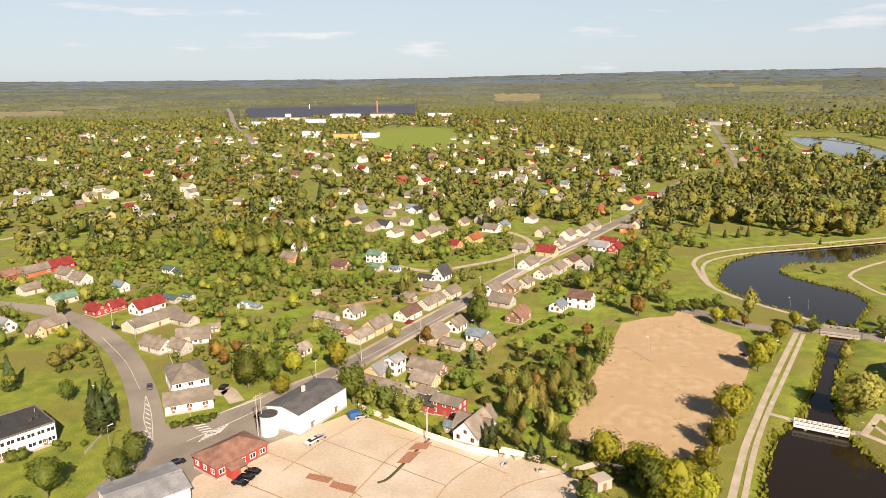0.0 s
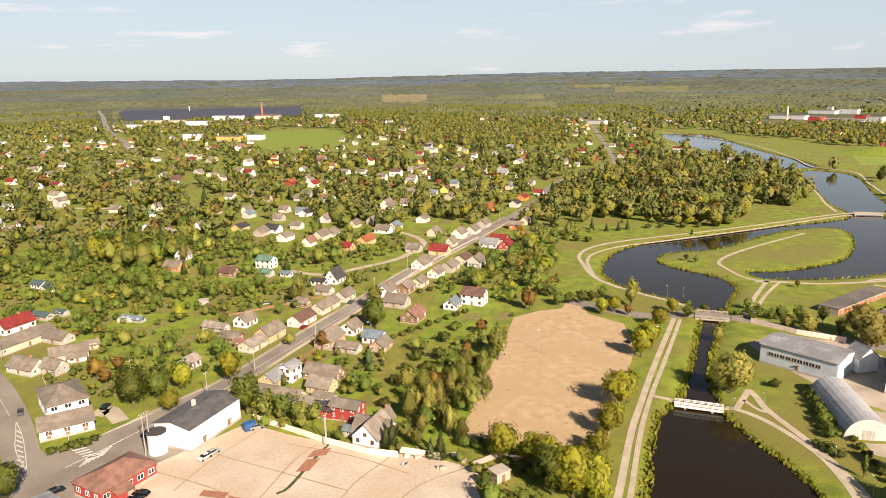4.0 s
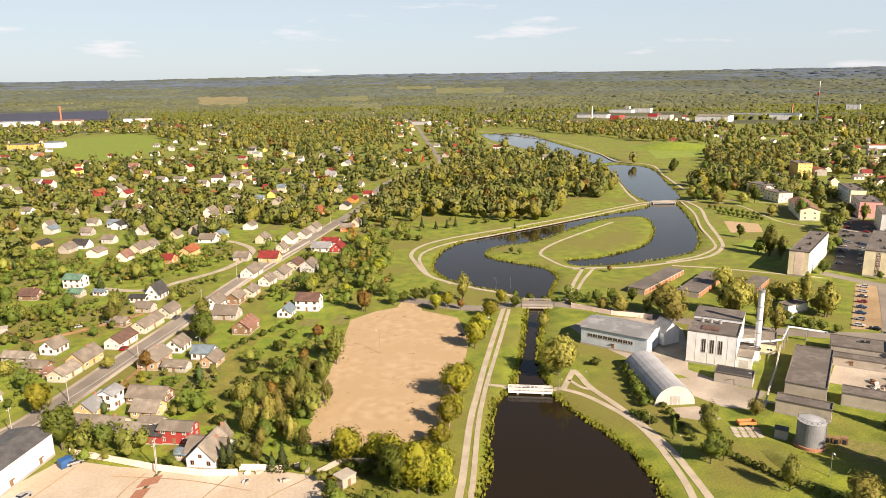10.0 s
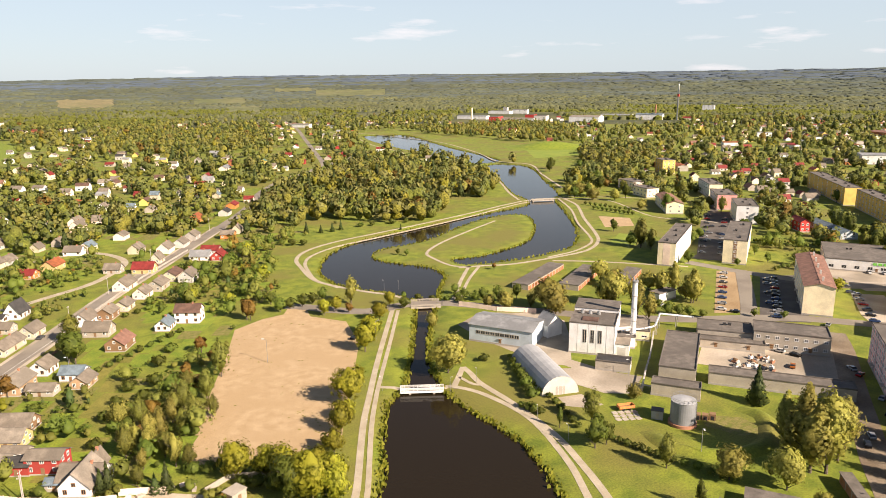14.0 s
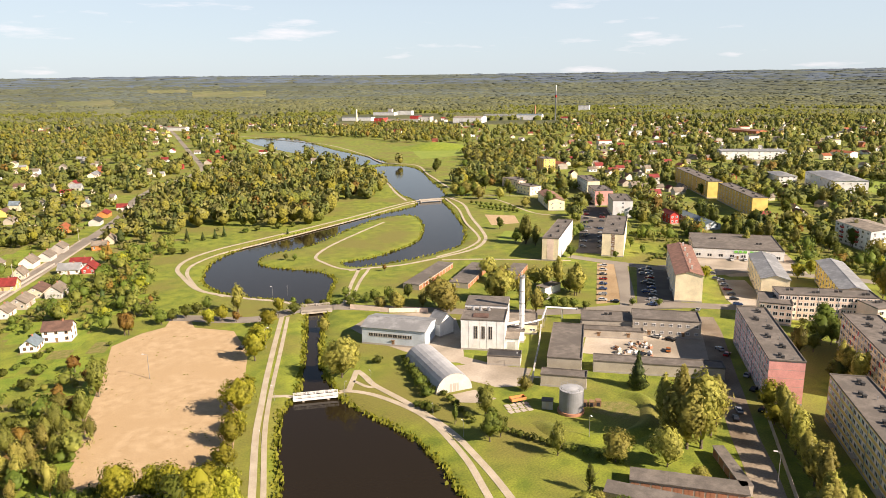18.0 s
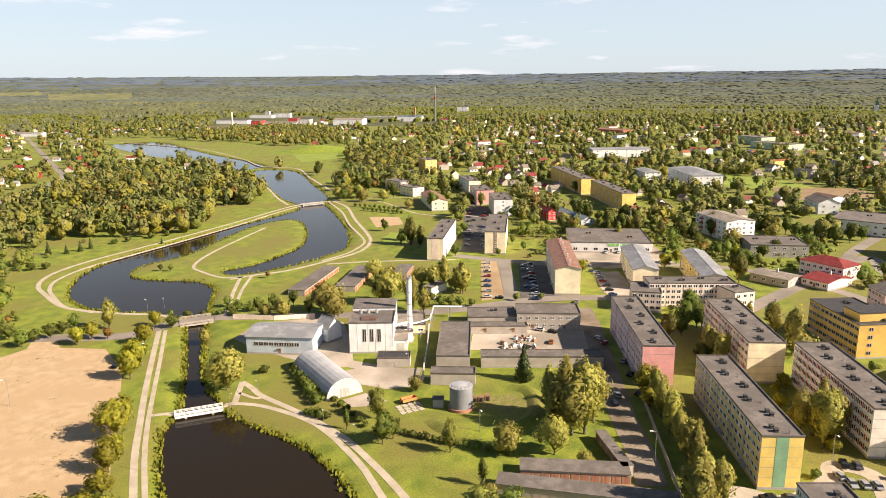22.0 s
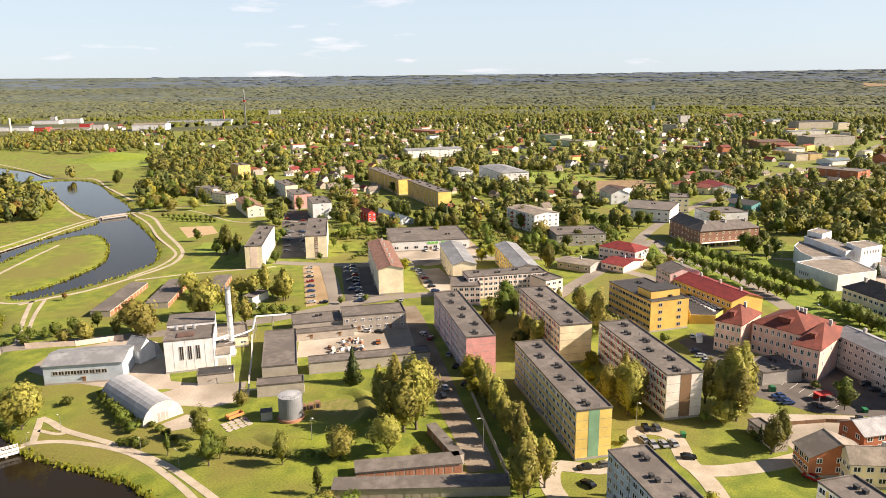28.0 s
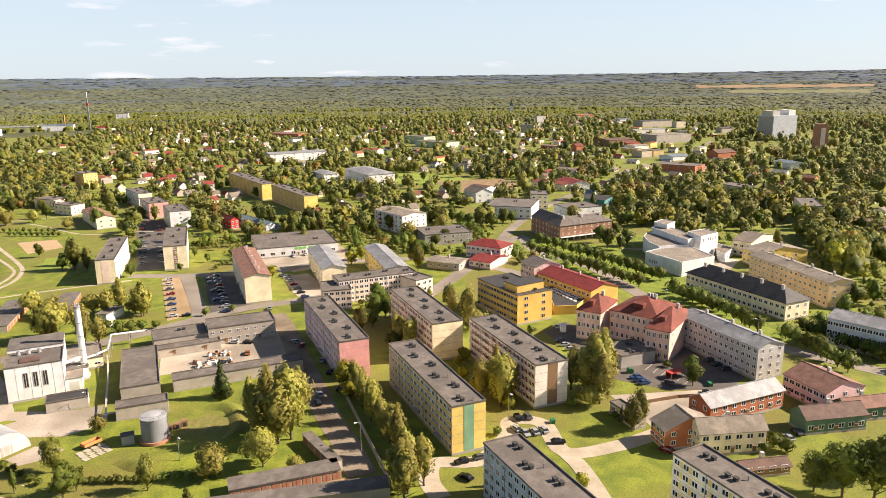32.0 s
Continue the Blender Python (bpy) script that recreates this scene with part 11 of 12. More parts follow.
plant("birch", (187.4, 67.7, 0.95), (180.7, 62.6, 0.95), (175.1, 58.1, 0.95), (168.8, 53.5, 1.0), (161.9, 49.3, 1.0), (151.1, 47.9, 1.1), (259.2, 217.7, 1.05), (266.2, 215.7, 1.1), (262.5, 201.3, 1.0), (253.3, 71.0, 1.0), (290.1, 65.4, 1.1), (247.4, 99.6, 0.9), (417.9, 192.7, 0.9), (288.1, 75.3, 1.0))
plant("birch", (249.5, 76.6, 1.0), (243.0, 71.7, 0.9), (228.2, 2.4, 1.25), (226.8, -1.1, 1.2), (211.1, 29.9, 1.1))
plant("ash", (19.2, 195.9, 0.65), (40.1, 205.1, 0.72), (47.7, 221.6, 0.72), (35.9, 201.4, 0.65), (56.8, 238.0, 0.9), (38.8, 227.0, 0.61), (195.6, 236.9, 0.6), (15.6, 303.4, 0.95), (32.9, 180.7, 0.58), (19.5, 178.9, 0.5), (46.1, 208.2, 0.58), (634.0, 572.9, 0.8), (292.9, 59.6, 0.85), (261.2, 97.4, 0.8))
plant("ash", (362.5, 100.7, 1.0), (-64.4, 234.5, 0.9), (20.8, 197.9, 0.5), (26.0, 213.8, 0.65), (-18.7, 330.0, 0.9), (-20.4, 320.8, 0.8), (39.7, 217.9, 0.72), (36.2, 213.6, 0.72), (43.2, 227.0, 0.79), (28.4, 190.5, 0.58), (141.3, 141.5, 0.85), (139.2, 111.3, 0.65), (481.8, 455.0, 1.0), (511.3, 411.7, 1.0))
plant("ash", (439.9, 190.4, 1.0), (472.6, 151.7, 1.1), (605.5, 220.7, 1.0), (467.4, 338.9, 0.9), (450.1, 275.5, 0.9), (431.9, 213.4, 0.9), (439.3, 173.3, 0.9), (197.2, -9.5, 0.85))
plant("maple", (50.0, 150.3, 1.1), (12.8, 282.3, 0.95), (199.7, 252.4, 0.6), (323.9, 297.6, 0.9), (329.6, 293.9, 0.9), (425.1, 457.9, 1.0), (439.6, 455.8, 1.1), (458.3, 482.9, 1.0), (549.6, 632.0, 1.1), (576.2, 613.4, 1.0), (349.4, 336.7, 0.7), (198.4, 356.5, 0.35), (195.5, 361.8, 0.35), (311.4, 256.9, 0.7))
plant("maple", (320.5, 251.1, 0.7), (358.1, 227.4, 0.45), (200.5, -9.9, 0.75), (243.3, -30.1, 0.65), (173.4, -59.0, 1.3), (172.3, -65.6, 1.4), (174.6, -52.9, 1.0), (268.8, 95.1, 0.75), (182.9, -67.0, 1.0), (445.6, -122.7, 0.9), (493.7, -121.3, 0.9), (337.8, -109.5, 1.0), (344.1, -119.5, 1.0), (323.9, -101.0, 0.9))
plant("maple", (442.8, 154.4, 1.0), (374.2, 105.6, 1.1), (492.8, 98.0, 0.9), (485.6, 80.2, 1.0), (504.8, 91.8, 0.9), (437.6, -0.5, 0.9), (452.9, 4.9, 0.9), (723.3, 224.3, 0.8), (727.9, 194.1, 1.0), (-99.8, 157.1, 1.0), (14.6, 280.0, 1.15), (-29.9, 208.8, 1.1), (-83.6, 170.6, 0.9), (-66.6, 220.3, 1.15))
plant("maple", (-60.0, 224.7, 1.0), (-123.4, 212.0, 0.6), (-84.5, 162.4, 0.9), (-177.4, 391.0, 0.7), (-251.1, 461.7, 1.1), (-105.4, 502.2, 1.0), (-130.5, 431.5, 1.2), (-115.7, 415.8, 1.2), (-127.7, 447.5, 1.1), (-146.3, 448.3, 1.0), (-171.8, 300.4, 0.6), (468.4, 233.2, 0.8), (466.1, 245.7, 0.7))
plant("maple", (432.9, 207.7, 0.8), (443.4, 202.0, 0.9), (454.7, 194.1, 0.9), (463.0, 148.7, 1.1), (450.2, 165.1, 1.0), (479.9, 169.2, 1.0), (425.1, 250.0, 0.6), (337.0, 231.5, 0.4), (368.7, 242.6, 0.5), (417.8, 104.8, 0.9), (434.9, 101.5, 0.9), (430.1, 126.8, 0.9), (501.1, 112.5, 1.1), (491.7, 104.1, 1.0))
plant("maple", (498.9, 124.9, 0.9), (497.2, 73.8, 1.0), (528.0, 91.6, 1.0), (508.8, 69.3, 0.9), (472.4, -5.7, 0.9), (512.9, -13.7, 1.0), (537.2, -26.4, 1.1), (551.1, -39.4, 1.1), (554.1, -56.0, 1.1), (556.3, -68.4, 1.1), (571.7, -14.7, 1.1), (588.1, -32.8, 1.2), (596.7, -51.0, 1.2), (594.2, -68.3, 1.2))
plant("maple", (611.3, -87.8, 1.2), (599.5, -99.1, 1.1), (559.6, -87.0, 1.0), (529.1, -103.5, 1.0), (477.0, -124.1, 1.2), (462.6, -133.4, 1.2), (448.6, -138.8, 1.2), (435.6, -143.8, 1.1), (423.3, -148.6, 1.1), (538.8, -157.2, 1.2), (500.9, -160.4, 1.2), (536.1, -141.9, 1.2), (545.1, -132.9, 1.1), (412.8, -94.3, 0.7))
plant("maple", (502.9, -171.0, 1.2), (130.9, 129.3, 0.85), (135.0, 129.1, 0.6), (477.5, 479.8, 1.2), (460.5, 431.3, 1.0), (434.3, 362.7, 1.2), (483.6, 301.2, 1.2), (463.1, 238.7, 1.1), (467.9, 212.3, 1.2), (463.4, 168.1, 1.1), (575.7, 359.6, 1.2), (514.7, 359.6, 1.0), (496.7, 268.6, 1.0), (486.1, 195.8, 1.1))
plant("maple", (500.1, 155.9, 1.1), (486.6, 132.4, 1.0), (455.6, 304.4, 1.0), (466.4, 268.8, 1.0), (538.6, 221.5, 1.1), (544.3, 188.9, 1.1), (583.3, 314.0, 1.1), (611.2, 290.6, 1.1), (583.2, 255.6, 1.2), (292.0, 100.3, 1.15), (302.7, 69.9, 0.9), (281.6, 93.6, 0.9))
plant("spruce", (12.8, 180.5, 0.6), (25.4, 172.9, 0.6), (22.7, 173.3, 0.5), (174.1, 454.1, 0.6), (182.5, 448.7, 0.5), (190.7, 448.0, 0.55), (198.2, 450.2, 0.5), (233.6, 427.3, 0.3), (546.9, -81.3, 0.8), (510.8, -1.9, 0.7), (541.2, 448.5, 0.8), (203.5, -6.6, 0.4), (416.9, -60.7, 0.5), (-102.5, 191.4, 1.15))
plant("spruce", (-106.8, 196.1, 1.0), (-103.4, 197.5, 1.05), (-108.5, 202.5, 0.9), (-147.9, 222.2, 0.9), (-27.8, 385.1, 0.7), (11.1, 180.9, 0.6), (-72.9, 386.9, 0.7), (-99.6, 332.7, 0.6), (-82.6, 387.3, 0.6), (193.2, 121.7, 1.1), (193.0, 122.1, 0.8))
plant("thuja", (452.4, 700.0, 1.2), (448.5, 702.7, 1.0), (450.7, 687.8, 1.0))
plant("bush", (150.2, 184.1, 1.2), (148.2, 177.8, 1.3), (151.7, 189.2, 1.1), (142.9, 169.0, 1.2), (150.7, 192.9, 1.0), (141.9, 198.3, 1.2), (151.9, 422.2, 1.6), (158.1, 418.2, 1.4), (141.7, 164.7, 1.2), (133.9, 203.2, 1.0), (69.2, 137.4, 0.6), (238.3, 448.8, 1.8), (249.1, 446.9, 1.4), (223.2, 451.0, 1.3))
plant("bush", (214.4, 451.7, 1.5), (-149.8, 258.6, 1.2), (-148.4, 249.9, 1.0), (-164.5, 265.1, 1.4), (-78.4, 194.4, 1.0), (-75.3, 195.5, 1.0), (-81.4, 193.4, 1.0), (-73.2, 196.9, 1.0), (-111.6, 183.2, 0.8), (-108.3, 180.0, 0.7), (-108.4, 183.1, 0.6), (-103.5, 183.0, 0.7), (-119.1, 174.1, 1.4), (-116.9, 175.5, 1.2))
plant("bush", (-108.1, 165.5, 1.0), (-77.1, 229.9, 1.2), (-83.9, 167.8, 0.6), (-137.2, 246.8, 1.2), (-137.3, 238.9, 1.2), (-139.0, 236.3, 1.0), (-132.4, 241.3, 1.0), (280.6, 112.3, 1.0), (297.8, 110.5, 1.0), (186.8, 28.9, 0.9), (205.1, -5.0, 1.0), (196.7, -48.2, 1.6), (194.0, -50.6, 1.5), (192.7, -44.5, 1.2))
plant("bush", (210.1, 9.0, 1.0), (216.2, 20.4, 1.0), (275.3, 28.8, 1.2), (249.6, -22.9, 1.0), (129.8, 160.9, 0.85), (130.4, 158.4, 0.97), (131.0, 156.0, 1.09), (131.6, 153.6, 0.91), (148.7, 188.5, 1.19), (146.5, 184.1, 1.36), (144.4, 179.7, 1.53), (142.3, 175.6, 1.27), (140.4, 171.6, 1.44), (138.5, 167.7, 1.19))
plant("bush", (136.6, 163.9, 1.36), (159.5, 290.2, 1.02), (163.3, 282.7, 1.16), (166.9, 275.5, 1.31), (170.4, 268.7, 1.09), (173.6, 262.2, 1.24), (-78.8, 195.5, 0.68), (-77.0, 196.4, 0.78), (-75.3, 197.3, 0.87), (-73.5, 198.2, 0.73), (-71.7, 199.1, 0.82), (42.3, 165.3, 1.27), (45.3, 161.8, 1.46), (48.2, 158.5, 1.63))
plant("bush", (51.0, 155.2, 1.36), (53.8, 152.0, 1.54), (56.5, 148.8, 1.27), (59.3, 145.6, 1.46), (32.8, 177.4, 1.36), (36.6, 175.5, 1.55), (40.2, 173.6, 1.74), (43.8, 171.8, 1.46), (47.3, 170.0, 1.65), (50.8, 168.2, 1.36), (-147.1, 271.0, 0.68), (-141.6, 262.7, 0.78), (-136.5, 254.9, 0.87), (-131.6, 247.5, 0.73))
plant("bush", (-127.0, 240.5, 0.82), (-122.6, 233.8, 0.68), (-118.4, 227.4, 0.78), (-114.4, 221.4, 0.87), (20.7, 266.4, 0.85), (24.7, 269.5, 0.97), (28.7, 272.7, 1.09), (32.8, 276.0, 0.91), (37.0, 279.3, 1.03), (41.3, 282.7, 0.85), (45.8, 286.2, 0.97), (50.3, 289.8, 1.09), (54.9, 293.4, 0.91), (39.0, 328.0, 0.94))
plant("bush", (44.5, 330.5, 1.07), (50.0, 333.1, 1.2), (55.5, 335.7, 1.0), (61.2, 338.3, 1.13), (66.9, 341.0, 0.94), (72.8, 343.7, 1.07), (78.7, 346.5, 1.2), (138.5, 130.1, 0.64), (139.1, 127.8, 0.73), (139.6, 125.6, 0.82), (140.2, 123.4, 0.68), (140.7, 121.2, 0.77), (141.3, 119.0, 0.64), (141.8, 116.8, 0.73))
plant("bush", (142.4, 114.7, 0.82), (142.9, 112.5, 0.68), (142.9, 112.5, 0.68), (144.0, 109.4, 0.78), (145.1, 106.2, 0.87), (146.2, 103.1, 0.73), (147.3, 100.0, 0.82), (148.3, 97.0, 0.68), (141.7, 161.2, 0.77), (140.3, 156.8, 0.87), (138.9, 152.6, 0.98), (137.6, 148.5, 0.82), (136.4, 144.5, 0.93), (135.2, 140.7, 0.77))
plant("bush", (27.2, 242.7, 1.6), (22.2, 232.4, 1.4), (35.5, 242.5, 1.6), (30.1, 232.2, 1.5), (18.6, 214.0, 1.4), (30.6, 253.9, 1.5), (40.1, 259.6, 1.6), (46.5, 272.2, 1.5), (12.6, 205.8, 1.3), (17.4, 222.9, 1.4), (11.4, 218.5, 1.2), (22.3, 213.9, 1.5))
plant("poplar", (160.3, 24.7, 0.5), (131.1, 94.3, 0.85), (130.7, 143.9, 0.6))

plant("willow", (202.3, 233.5, 1.62), (227.3, 219.0, 1.60), (429.3, 469.1, 1.26), (435.8, 463.3, 1.51), (444.7, 459.9, 1.32))
plant("birch", (228.6, 203.8, 0.99), (261.8, 202.0, 1.21))
plant("ash", (327.6, 292.7, 1.2), (328.6, 285.3, 0.9))
plant("maple", (417.9, 325.4, 1.19), (501.3, 507.9, 1.31), (531.6, 615.5, 1.17), (407.2, 278.2, 0.98))
plant("maple", (278.9, 96.5, 1.2), (245.0, 78.3, 0.8), (234.8, -30.3, 0.75))
plant("birch", (279.1, 56.2, 1.2), (205.7, 30.8, 1.3), (209.0, 28.6, 1.1), (218.7, 2.1, 1.5), (222.3, -0.8, 1.6), (152.0, 46.0, 1.1), (214.0, 0.1, 1.3))
plant("lime", (259.5, 59.7, 0.55), (241.7, 50.4, 0.5))
plant("ash", (200.0, -11.5, 0.8))
plant("maple", (439.0, -0.4, 1.25), (446.3, -12.3, 1.1), (434.0, -8.0, 0.8))

# ---- footprints keep plants away
for fx, fy, hl, hw, yw in FOOT:
    if MASK_X0 < fx < 2000 and fy < 1900:
        c_, s_ = math.cos(radians(yw)), math.sin(radians(yw))
        ux, uy = (MX - fx) * c_ + (MY - fy) * s_, -(MX - fx) * s_ + (MY - fy) * c_
        MASK[(abs(ux) < hl + 2.5) & (abs(uy) < hw + 2.5)] = 1
        fr = math.hypot(fx, fy)
        if fr > 300:
            for k in (7, 13) if fr < 800 else (9, 18, 26):     # open front gardens
                MASK[np.hypot(MX - fx * (1 - k / fr), MY - fy * (1 - k / fr)) < hl * .9] = 1
for cx_, cy_, r_ in CLEAR:
    MASK[np.hypot(MX - cx_, MY - cy_) < r_] = 1
MWD = np.full(MX.shape, 1e9)
sel = (MX > 0) & (MX < 860) & (MY > 20) & (MY < 1320)
MWD[sel] = water_distance(MX[sel], MY[sel])
MASK[MWD < 5] = 1
for wx, wy, wl in WORKS:                        # open yards before the works
    wr = math.hypot(wx, wy)
    along, off = (MX * wx + MY * wy) / wr, abs(MX * wy - MY * wx) / wr
    MASK[(along > wr * .90) & (along < wr + 12) & (off < wl * .95)] = 1
MR, MA = np.hypot(MX, MY), np.degrees(np.arctan2(MX, MY))
MASK[(MR > 1610) & (MR < 2120) & (MA > 33) & (MA < 41) & (MASK == 0)] = 1          # open yards of the works
MASK[(MR > 1660) & (MR < 2100) & (MA > 41) & (MA < 50.5) & (MASK == 0)] = 1


ICO_V = np.array([(0, 0, 1)] + [(.894 * math.cos(k * 1.2566), .894 * math.sin(k * 1.2566), .447) for k in range(5)] +
                 [(.894 * math.cos(k * 1.2566 + .6283), .894 * math.sin(k * 1.2566 + .6283), -.447) for k in range(5)] + [(0, 0, -1)])
ICO_F = [(0, 1 + k, 1 + (k + 1) % 5) for k in range(5)] + [(1 + k, 6 + k, 1 + (k + 1) % 5) for k in range(5)] + [(1 + (k + 1) % 5, 6 + k, 6 + (k + 1) % 5) for k in range(5)] + [(11, 6 + (k + 1) % 5, 6 + k) for k in range(5)]


def simple_tree(seed, lobes, leaves, shape, smooth=False):
    """Unit crown of a few rough lobes with leaf clumps round them: half width 1, height 2. Triangles as vertices and faces."""
    rng = np.random.default_rng(seed)
    vs, fs = [], []
    for i in range(lobes):
        if shape == "cone":
            f = (i + .5) / lobes
            c, r, q = np.array([0, 0, 1.7 - 1.45 * f]), np.array([.22 + .5 * f, .22 + .5 * f, .55 if lobes > 1 else .85]), .16
        elif lobes == 1:
            c, r, q = np.array([0, 0, 1.02]), np.array([.54, .54, .64]), .22
        else:
            t_ = 2.4 * i + seed
            e = .5 if i % 2 else .28
            c, r, q = np.array([e * math.cos(t_), e * math.sin(t_), .62 + .85 * ((i * .618) % 1.0)]), np.array([.55, .55, .52 if shape == "round" else .66]) * rng.uniform(.75, 1.1), .2
        fs += [tuple(k + len(vs) for k in f_) for f_ in ICO_F]
        vs += (c + ICO_V * r * (1 + rng.uniform(-q, q, (12, 1)))).tolist()
    if leaves:
        v = crown(seed + 7, leaves, 1.12, 2.1, .08, (.128 if leaves > 80 else .20 if leaves > 40 else .25), shape, 10, False)
        for k in range(0, len(v), 4):
            n = len(vs)
            vs += v[k:k + 4].tolist()
            fs += [(n, n + 1, n + 2), (n, n + 2, n + 3)]
    return np.array(vs), np.array(fs), lobes * 20


def wood(name, label, mats, spots, lobes, leaves, category="trees", smooth=False):
    """Many trees as one mass. spots: x, y, z, kind of crown, material, half width, height."""
    rng = np.random.default_rng(len(spots))
    temps = [simple_tree(40 + k, lobes, leaves, ("round", "round", "tall", "round", "cone")[k % 5], smooth) for k in range(15)]
    V, N, Fs, Ms, base = [], [], [], [], 0
    for x, y, z, k, m, w, h in spots:
        tv, tf, solid = temps[k + 5 * int(rng.integers(0, 3))]
        nv = tv - np.array([0, 0, .78])
        a = rng.uniform(0, 6.283)
        c_, s_ = math.cos(a) * w, math.sin(a) * w
        V.append(np.stack([tv[:, 0] * c_ - tv[:, 1] * s_ + x, tv[:, 0] * s_ + tv[:, 1] * c_ + y, tv[:, 2] * h / 2 + z], 1))
        N.append(np.stack([(nv[:, 0] * c_ - nv[:, 1] * s_) / w, (nv[:, 0] * s_ + nv[:, 1] * c_) / w, nv[:, 2]], 1))
        Fs.append(tf + base)
        ms = np.full(len(tf), m, dtype=np.int32)
        ms[solid:] += len(mats) // 2
        Ms.append(ms)
        base += len(tv)
    V, Fs, Ms = np.vstack(V).astype(np.float32), np.vstack(Fs).astype(np.int32), np.concatenate(Ms)
    me = bpy.data.meshes.new(name)
    me.vertices.add(len(V))
    me.vertices.foreach_set("co", V.ravel())
    me.loops.add(Fs.size)
    me.loops.foreach_set("vertex_index", Fs.ravel())
    me.polygons.add(len(Fs))
    me.polygons.foreach_set("loop_start", np.arange(0, Fs.size, 3, dtype=np.int32))
    for m in mats:
        me.materials.append(m)
    me.polygons.foreach_set("material_index", Ms)
    me.polygons.foreach_set("use_smooth", np.ones(len(Fs), bool))
    me.update(calc_edges=True)
    round_off(me, np.vstack(N))
    return tagged(new(name, me), label, category, kind="stuff")


rng = np.random.default_rng(5)


def grow(r0, r1, count, dens):
    """Random spots between two distances in the half of the country that lies ahead, thinned by zone."""
    r = np.sqrt(rng.uniform(r0 ** 2, r1 ** 2, count))
    a = rng.uniform(radians(-36), radians(118), count)
    x, y = r * np.sin(a), r * np.cos(a)
    ix, iy = ((x - MASK_X0) / CELL).astype(int), ((y - MASK_Y0) / CELL).astype(int)
    ok = (ix >= 0) & (iy >= 0) & (ix < 900) & (iy < 560)
    code = np.where(ok, MASK[np.clip(iy, 0, 559), np.clip(ix, 0, 899)], 0)
    clump = np.array([noise.noise((p * .012, q * .012, 3.0)) for p, q in zip(x, y)])
    p = np.choose(code, [np.clip(dens[0] * (1 + 2.0 * clump) * np.where((a > .85) & (r > 500), 1.15, 1.0), 0, 1), np.zeros(count), np.full(count, dens[1]), np.full(count, dens[2])])
    k = rng.uniform(0, 1, count) < p
    return x[k], y[k], code[k], clump[k]


def dress(x, y, code, clump, small, wide):
    out = []
    for px, py, c, q in zip(x, y, code, clump):
        big = c == 2 or rng.uniform() > small
        w = (rng.uniform(4.8, 8.2) if c == 2 else rng.uniform(*wide)) if big else rng.uniform(.9, 2.7)
        h = (rng.uniform(11, 18) if c == 2 else w * rng.uniform(1.7, 2.5)) if big else w * rng.uniform(1.3, 2.2)
        k = int(rng.choice([0, 1, 2, 3, 4], p=[.30, .29, .2, .16, .05]))
        m = 4 if k == 4 else int(rng.choice([0, 1, 2, 3], p=[.36, .50, .11, .03] if c == 2 else [.60, .35, .03, .02]))
        out.append((px, py, float(far_rise(math.hypot(px, py))), k, m, w * (.7 if k == 4 else 1), h))
    return out


n1 = dress(*grow(120, 480, 5000, (.46, .52, .0)), .10, (2.6, 5.0))
wood("garden_trees", "green and yellowing fruit trees in village gardens", LEAF + LEAF_CUT, n1, 1, 150)
n0 = dress(*grow(120, 480, 26000, (.50, .30, .0)), 1.1, (1, 2))
wood("garden_bushes", "green currant bushes, shrubs and vegetable plants in gardens", LEAF + LEAF_CUT, n0, 1, 18, "bushes")
n2 = dress(*grow(480, 1000, 14500, (.40, .56, .0)), .30, (4.0, 7.4))
wood("garden_trees", "mixed green trees between the houses of the town", MASS + FAR_LEAF, n2, 2, 44)
n3 = dress(*grow(1000, 2100, 24000, (.34, .7, .0)), .15, (4.4, 9.6))
wood("wood", "mixed woodland at the edge of the town", MASS + FAR_LEAF, n3, 1, 22)


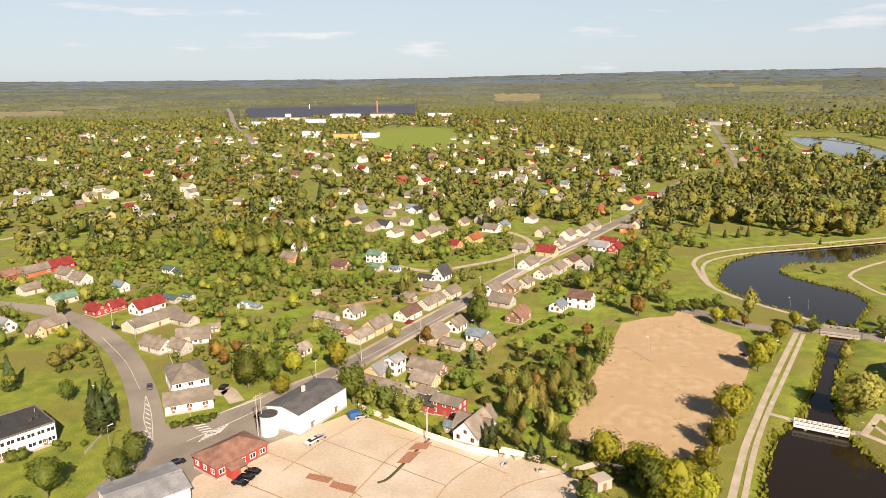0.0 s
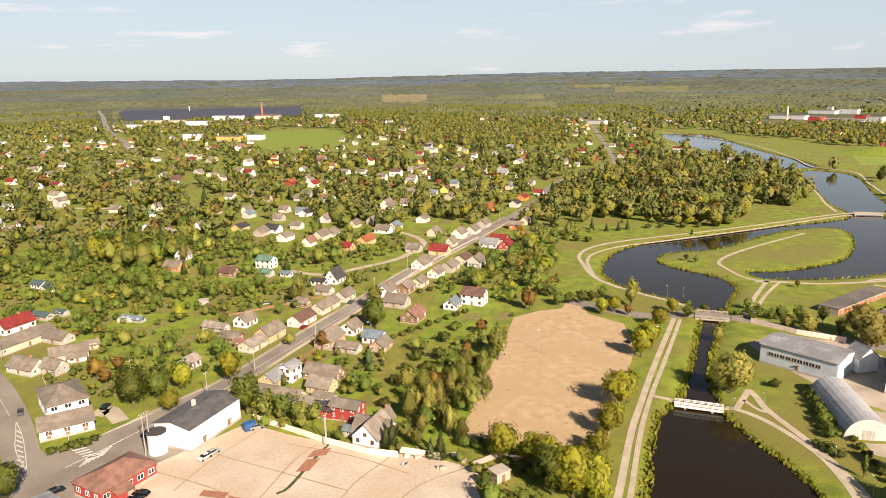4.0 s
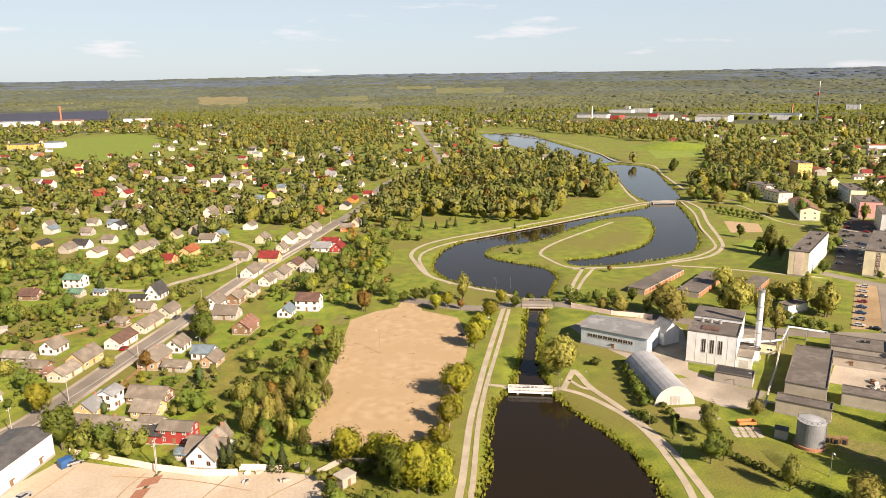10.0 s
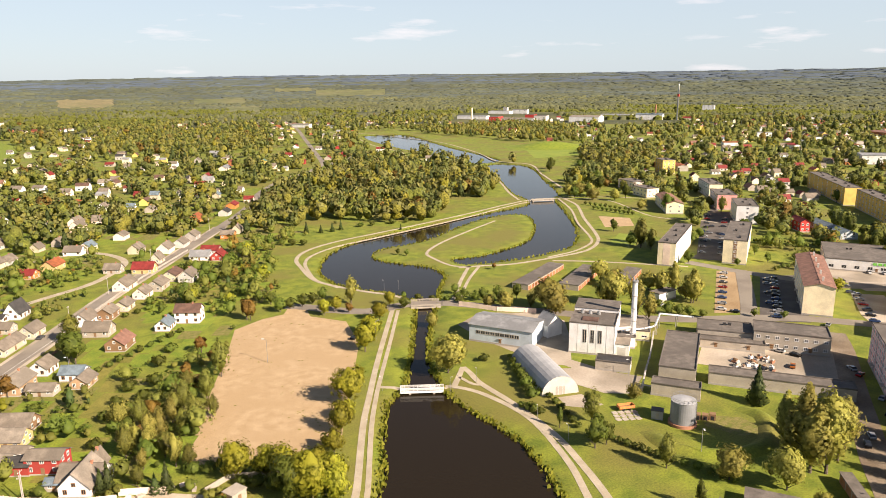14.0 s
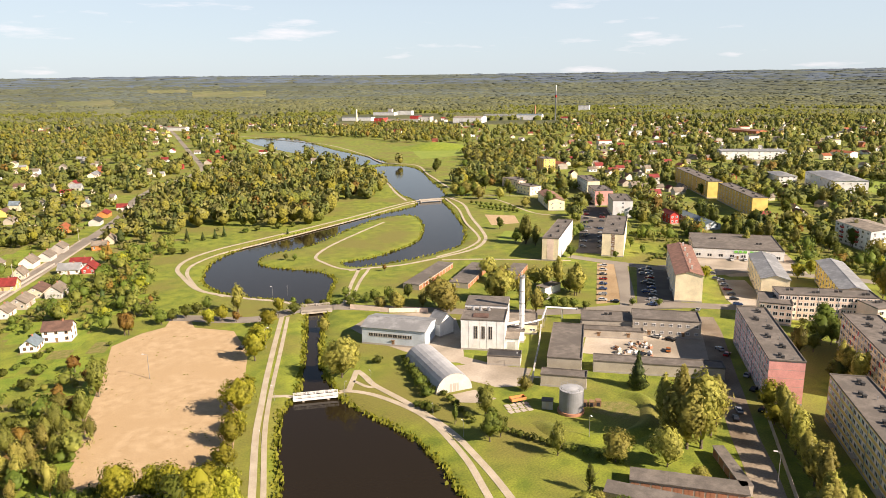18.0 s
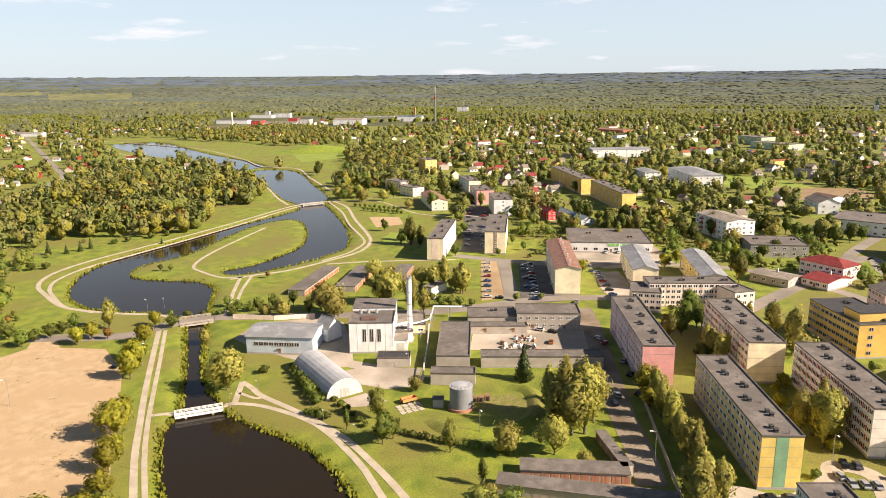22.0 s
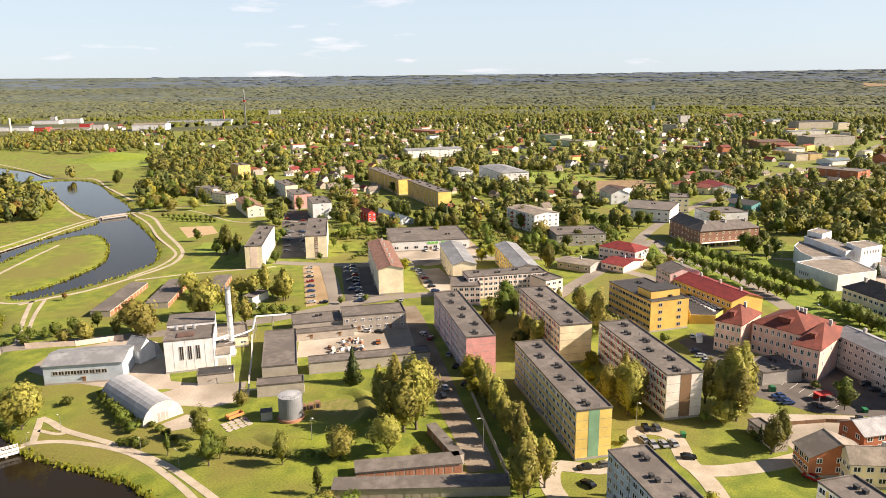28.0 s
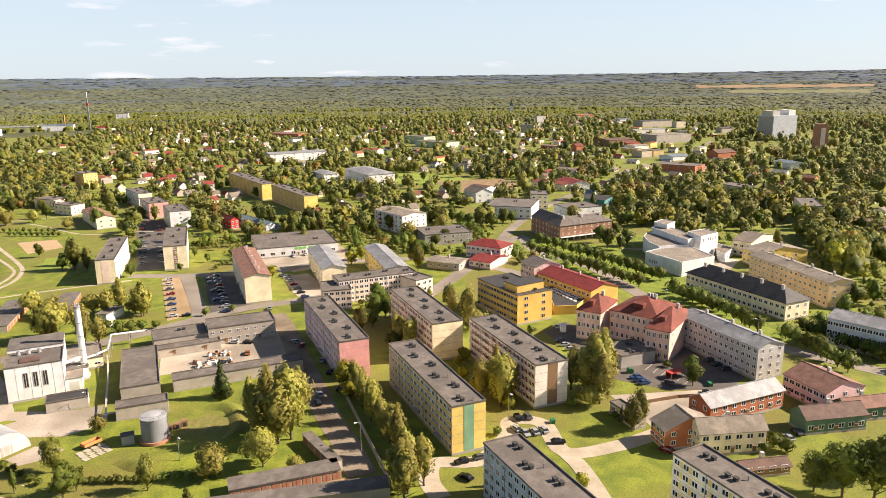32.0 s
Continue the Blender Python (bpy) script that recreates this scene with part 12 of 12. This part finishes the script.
def far_forest(count, r0, r1, wide, tall, clear, mat, across=1.0):
    """Tree tops of the distant forest as small faceted clumps."""
    r = 1 / rng.uniform(1 / r1, 1 / r0, count) if r1 <= 3000 else rng.uniform(r0, r1, count)
    a = rng.uniform(radians(-38), radians(120), count)
    x, y = r * np.sin(a), r * np.cos(a)
    keep = np.ones(count, bool)
    for pts in clear:
        keep &= ~inside(x, y, pts)
    open_ = np.array([noise.noise((p * 3.2, q * (.0024 if r1 <= 3000 else .011), 8.0)) for p, q in zip(a, r)])
    keep &= ~((open_ > .27) & (rng.uniform(0, 1, count) < .9))
    x, y, r = x[keep], y[keep], r[keep]
    n = len(x)
    z = far_rise(r) + far_hills(x, y)
    w = wide * rng.uniform(.45, 1.6, n)
    h = tall * rng.uniform(.6, 1.3, n)
    ang = rng.uniform(0, 6.28, n)
    V = np.empty((n, 9, 3))
    for j in range(4):
        t = ang + j * math.pi / 2
        for k, e in ((0, 0.0), (4, 0.5)):
            u, v = np.cos(t + e) * w * across * (1 - .4 * e), np.sin(t + e) * w * (1 - .4 * e)      # across the slope, up the slope
            V[:, k + j] = np.stack([x + u * y / r + v * x / r, y - u * x / r + v * y / r, z + (h * rng.uniform(.45, .75, n) if k else -1)], 1)
    V[:, 8] = np.stack([x + rng.normal(0, w * .15), y, z + h], 1)
    base = (np.arange(n) * 9)[:, None, None]
    f = np.array([(0, 1, 5, 4), (1, 2, 6, 5), (2, 3, 7, 6), (3, 0, 4, 7), (4, 5, 8, 8), (5, 6, 8, 8), (6, 7, 8, 8), (7, 4, 8, 8)])
    tri = np.array([(4, 5, 8), (5, 6, 8), (6, 7, 8), (7, 4, 8)])
    me = bpy.data.meshes.new("forest")
    me.vertices.add(n * 9)
    me.vertices.foreach_set("co", V.astype(np.float32).ravel())
    q = (base + f[:4]).reshape(n, -1)
    tt = (base + tri).reshape(n, -1)
    loops = np.concatenate([q.ravel(), tt.ravel()]).astype(np.int32)
    me.loops.add(len(loops))
    me.loops.foreach_set("vertex_index", loops)
    starts = np.concatenate([np.arange(0, q.size, 4), q.size + np.arange(0, tt.size, 3)]).astype(np.int32)
    me.polygons.add(len(starts))
    me.polygons.foreach_set("loop_start", starts)
    for m in mat:
        me.materials.append(m)
    pick = (np.array([noise.noise((p * 5.0, q * (.004 if r1 <= 3000 else .016), 2.0)) for p, q in zip(a[keep], r)]) + rng.normal(0, .12, n) > 0.05).astype(np.int32)
    me.polygons.foreach_set("material_index", np.concatenate([np.repeat(pick, 4), np.repeat(pick, 4)]))
    me.polygons.foreach_set("use_smooth", np.ones(len(starts), bool))
    me.update(calc_edges=True)
    round_off(me, np.tile(np.array([0, 0, 1.0]), (n * 9, 1)), .9)
    return tagged(new("forest", me), "dark mixed forest stretching to the horizon", "forest", kind="stuff")


FAR_CLEAR = [
    [(-577, 2001), (-877, 3240), (-114, 3266), (-78, 2231), (-312, 2138)],
    [(-509, 1648), (-943, 3100), (-877, 3101), (-468, 1641)],
    [(-480, 1900), (-560, 2250), (-90, 2460), (30, 2280), (20, 1930)],
    [(1050, 1630), (1330, 2020), (1620, 1880), (1330, 1440)],
] + FAR_FIELDS
# Each farther belt takes a hazier tint; the haze sits in the material colour.
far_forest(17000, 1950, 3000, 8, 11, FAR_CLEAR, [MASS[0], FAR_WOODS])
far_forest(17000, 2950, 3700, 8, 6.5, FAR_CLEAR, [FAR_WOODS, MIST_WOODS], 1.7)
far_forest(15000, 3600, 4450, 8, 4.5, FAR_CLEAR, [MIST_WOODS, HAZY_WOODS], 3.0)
far_forest(7000, 4400, 4890, 10, 5, FAR_CLEAR, [HAZE_HILLS, HAZY_WOODS], 5.0)

# ---- reeds along the banks
def reeds():
    vs, fs = [], []
    rr = random.Random(3)
    for r in SHORES:
        for a, b in zip(r, np.roll(r, -1, axis=0)):
            l = float(np.hypot(*(b - a)))
            dist = float(np.hypot(*a))
            for i in range(int(l * (4.5 if dist < 380 else 1.6)) + 1):
                p = a + (b - a) * rr.random()
                x, y = p[0] + rr.gauss(0, .9), p[1] + rr.gauss(0, .9)
                t, s, h = rr.uniform(0, 3.14), rr.uniform(.22, .55), rr.uniform(.4, 1.2)
                c, q, d = math.cos(t) * s, math.sin(t) * s, rr.uniform(-.8, .8)
                n = len(vs)
                vs.extend([(x - c, y - q, -1.1), (x + c, y + q, -1.1), (x + c * 1.1 + d * q, y + q * 1.1 - d * c, -1.0 + h * .8), (x + d * q, y - d * c, -1.0 + h * 1.3), (x - c * 1.1 + d * q, y - q * 1.1 - d * c, -1.0 + h * .7)])
                fs.append((n, n + 1, n + 2, n + 3, n + 4))
    keep = water_distance(np.array([v[0] for v in vs[::5]]), np.array([v[1] for v in vs[::5]])) > -1.2
    fs = [f for f, k in zip(fs, keep) if k]
    tagged(new("reeds", mesh("reeds", vs, fs, REED)), "tall yellow-green reeds along the water's edge", "reeds", kind="stuff")


reeds()
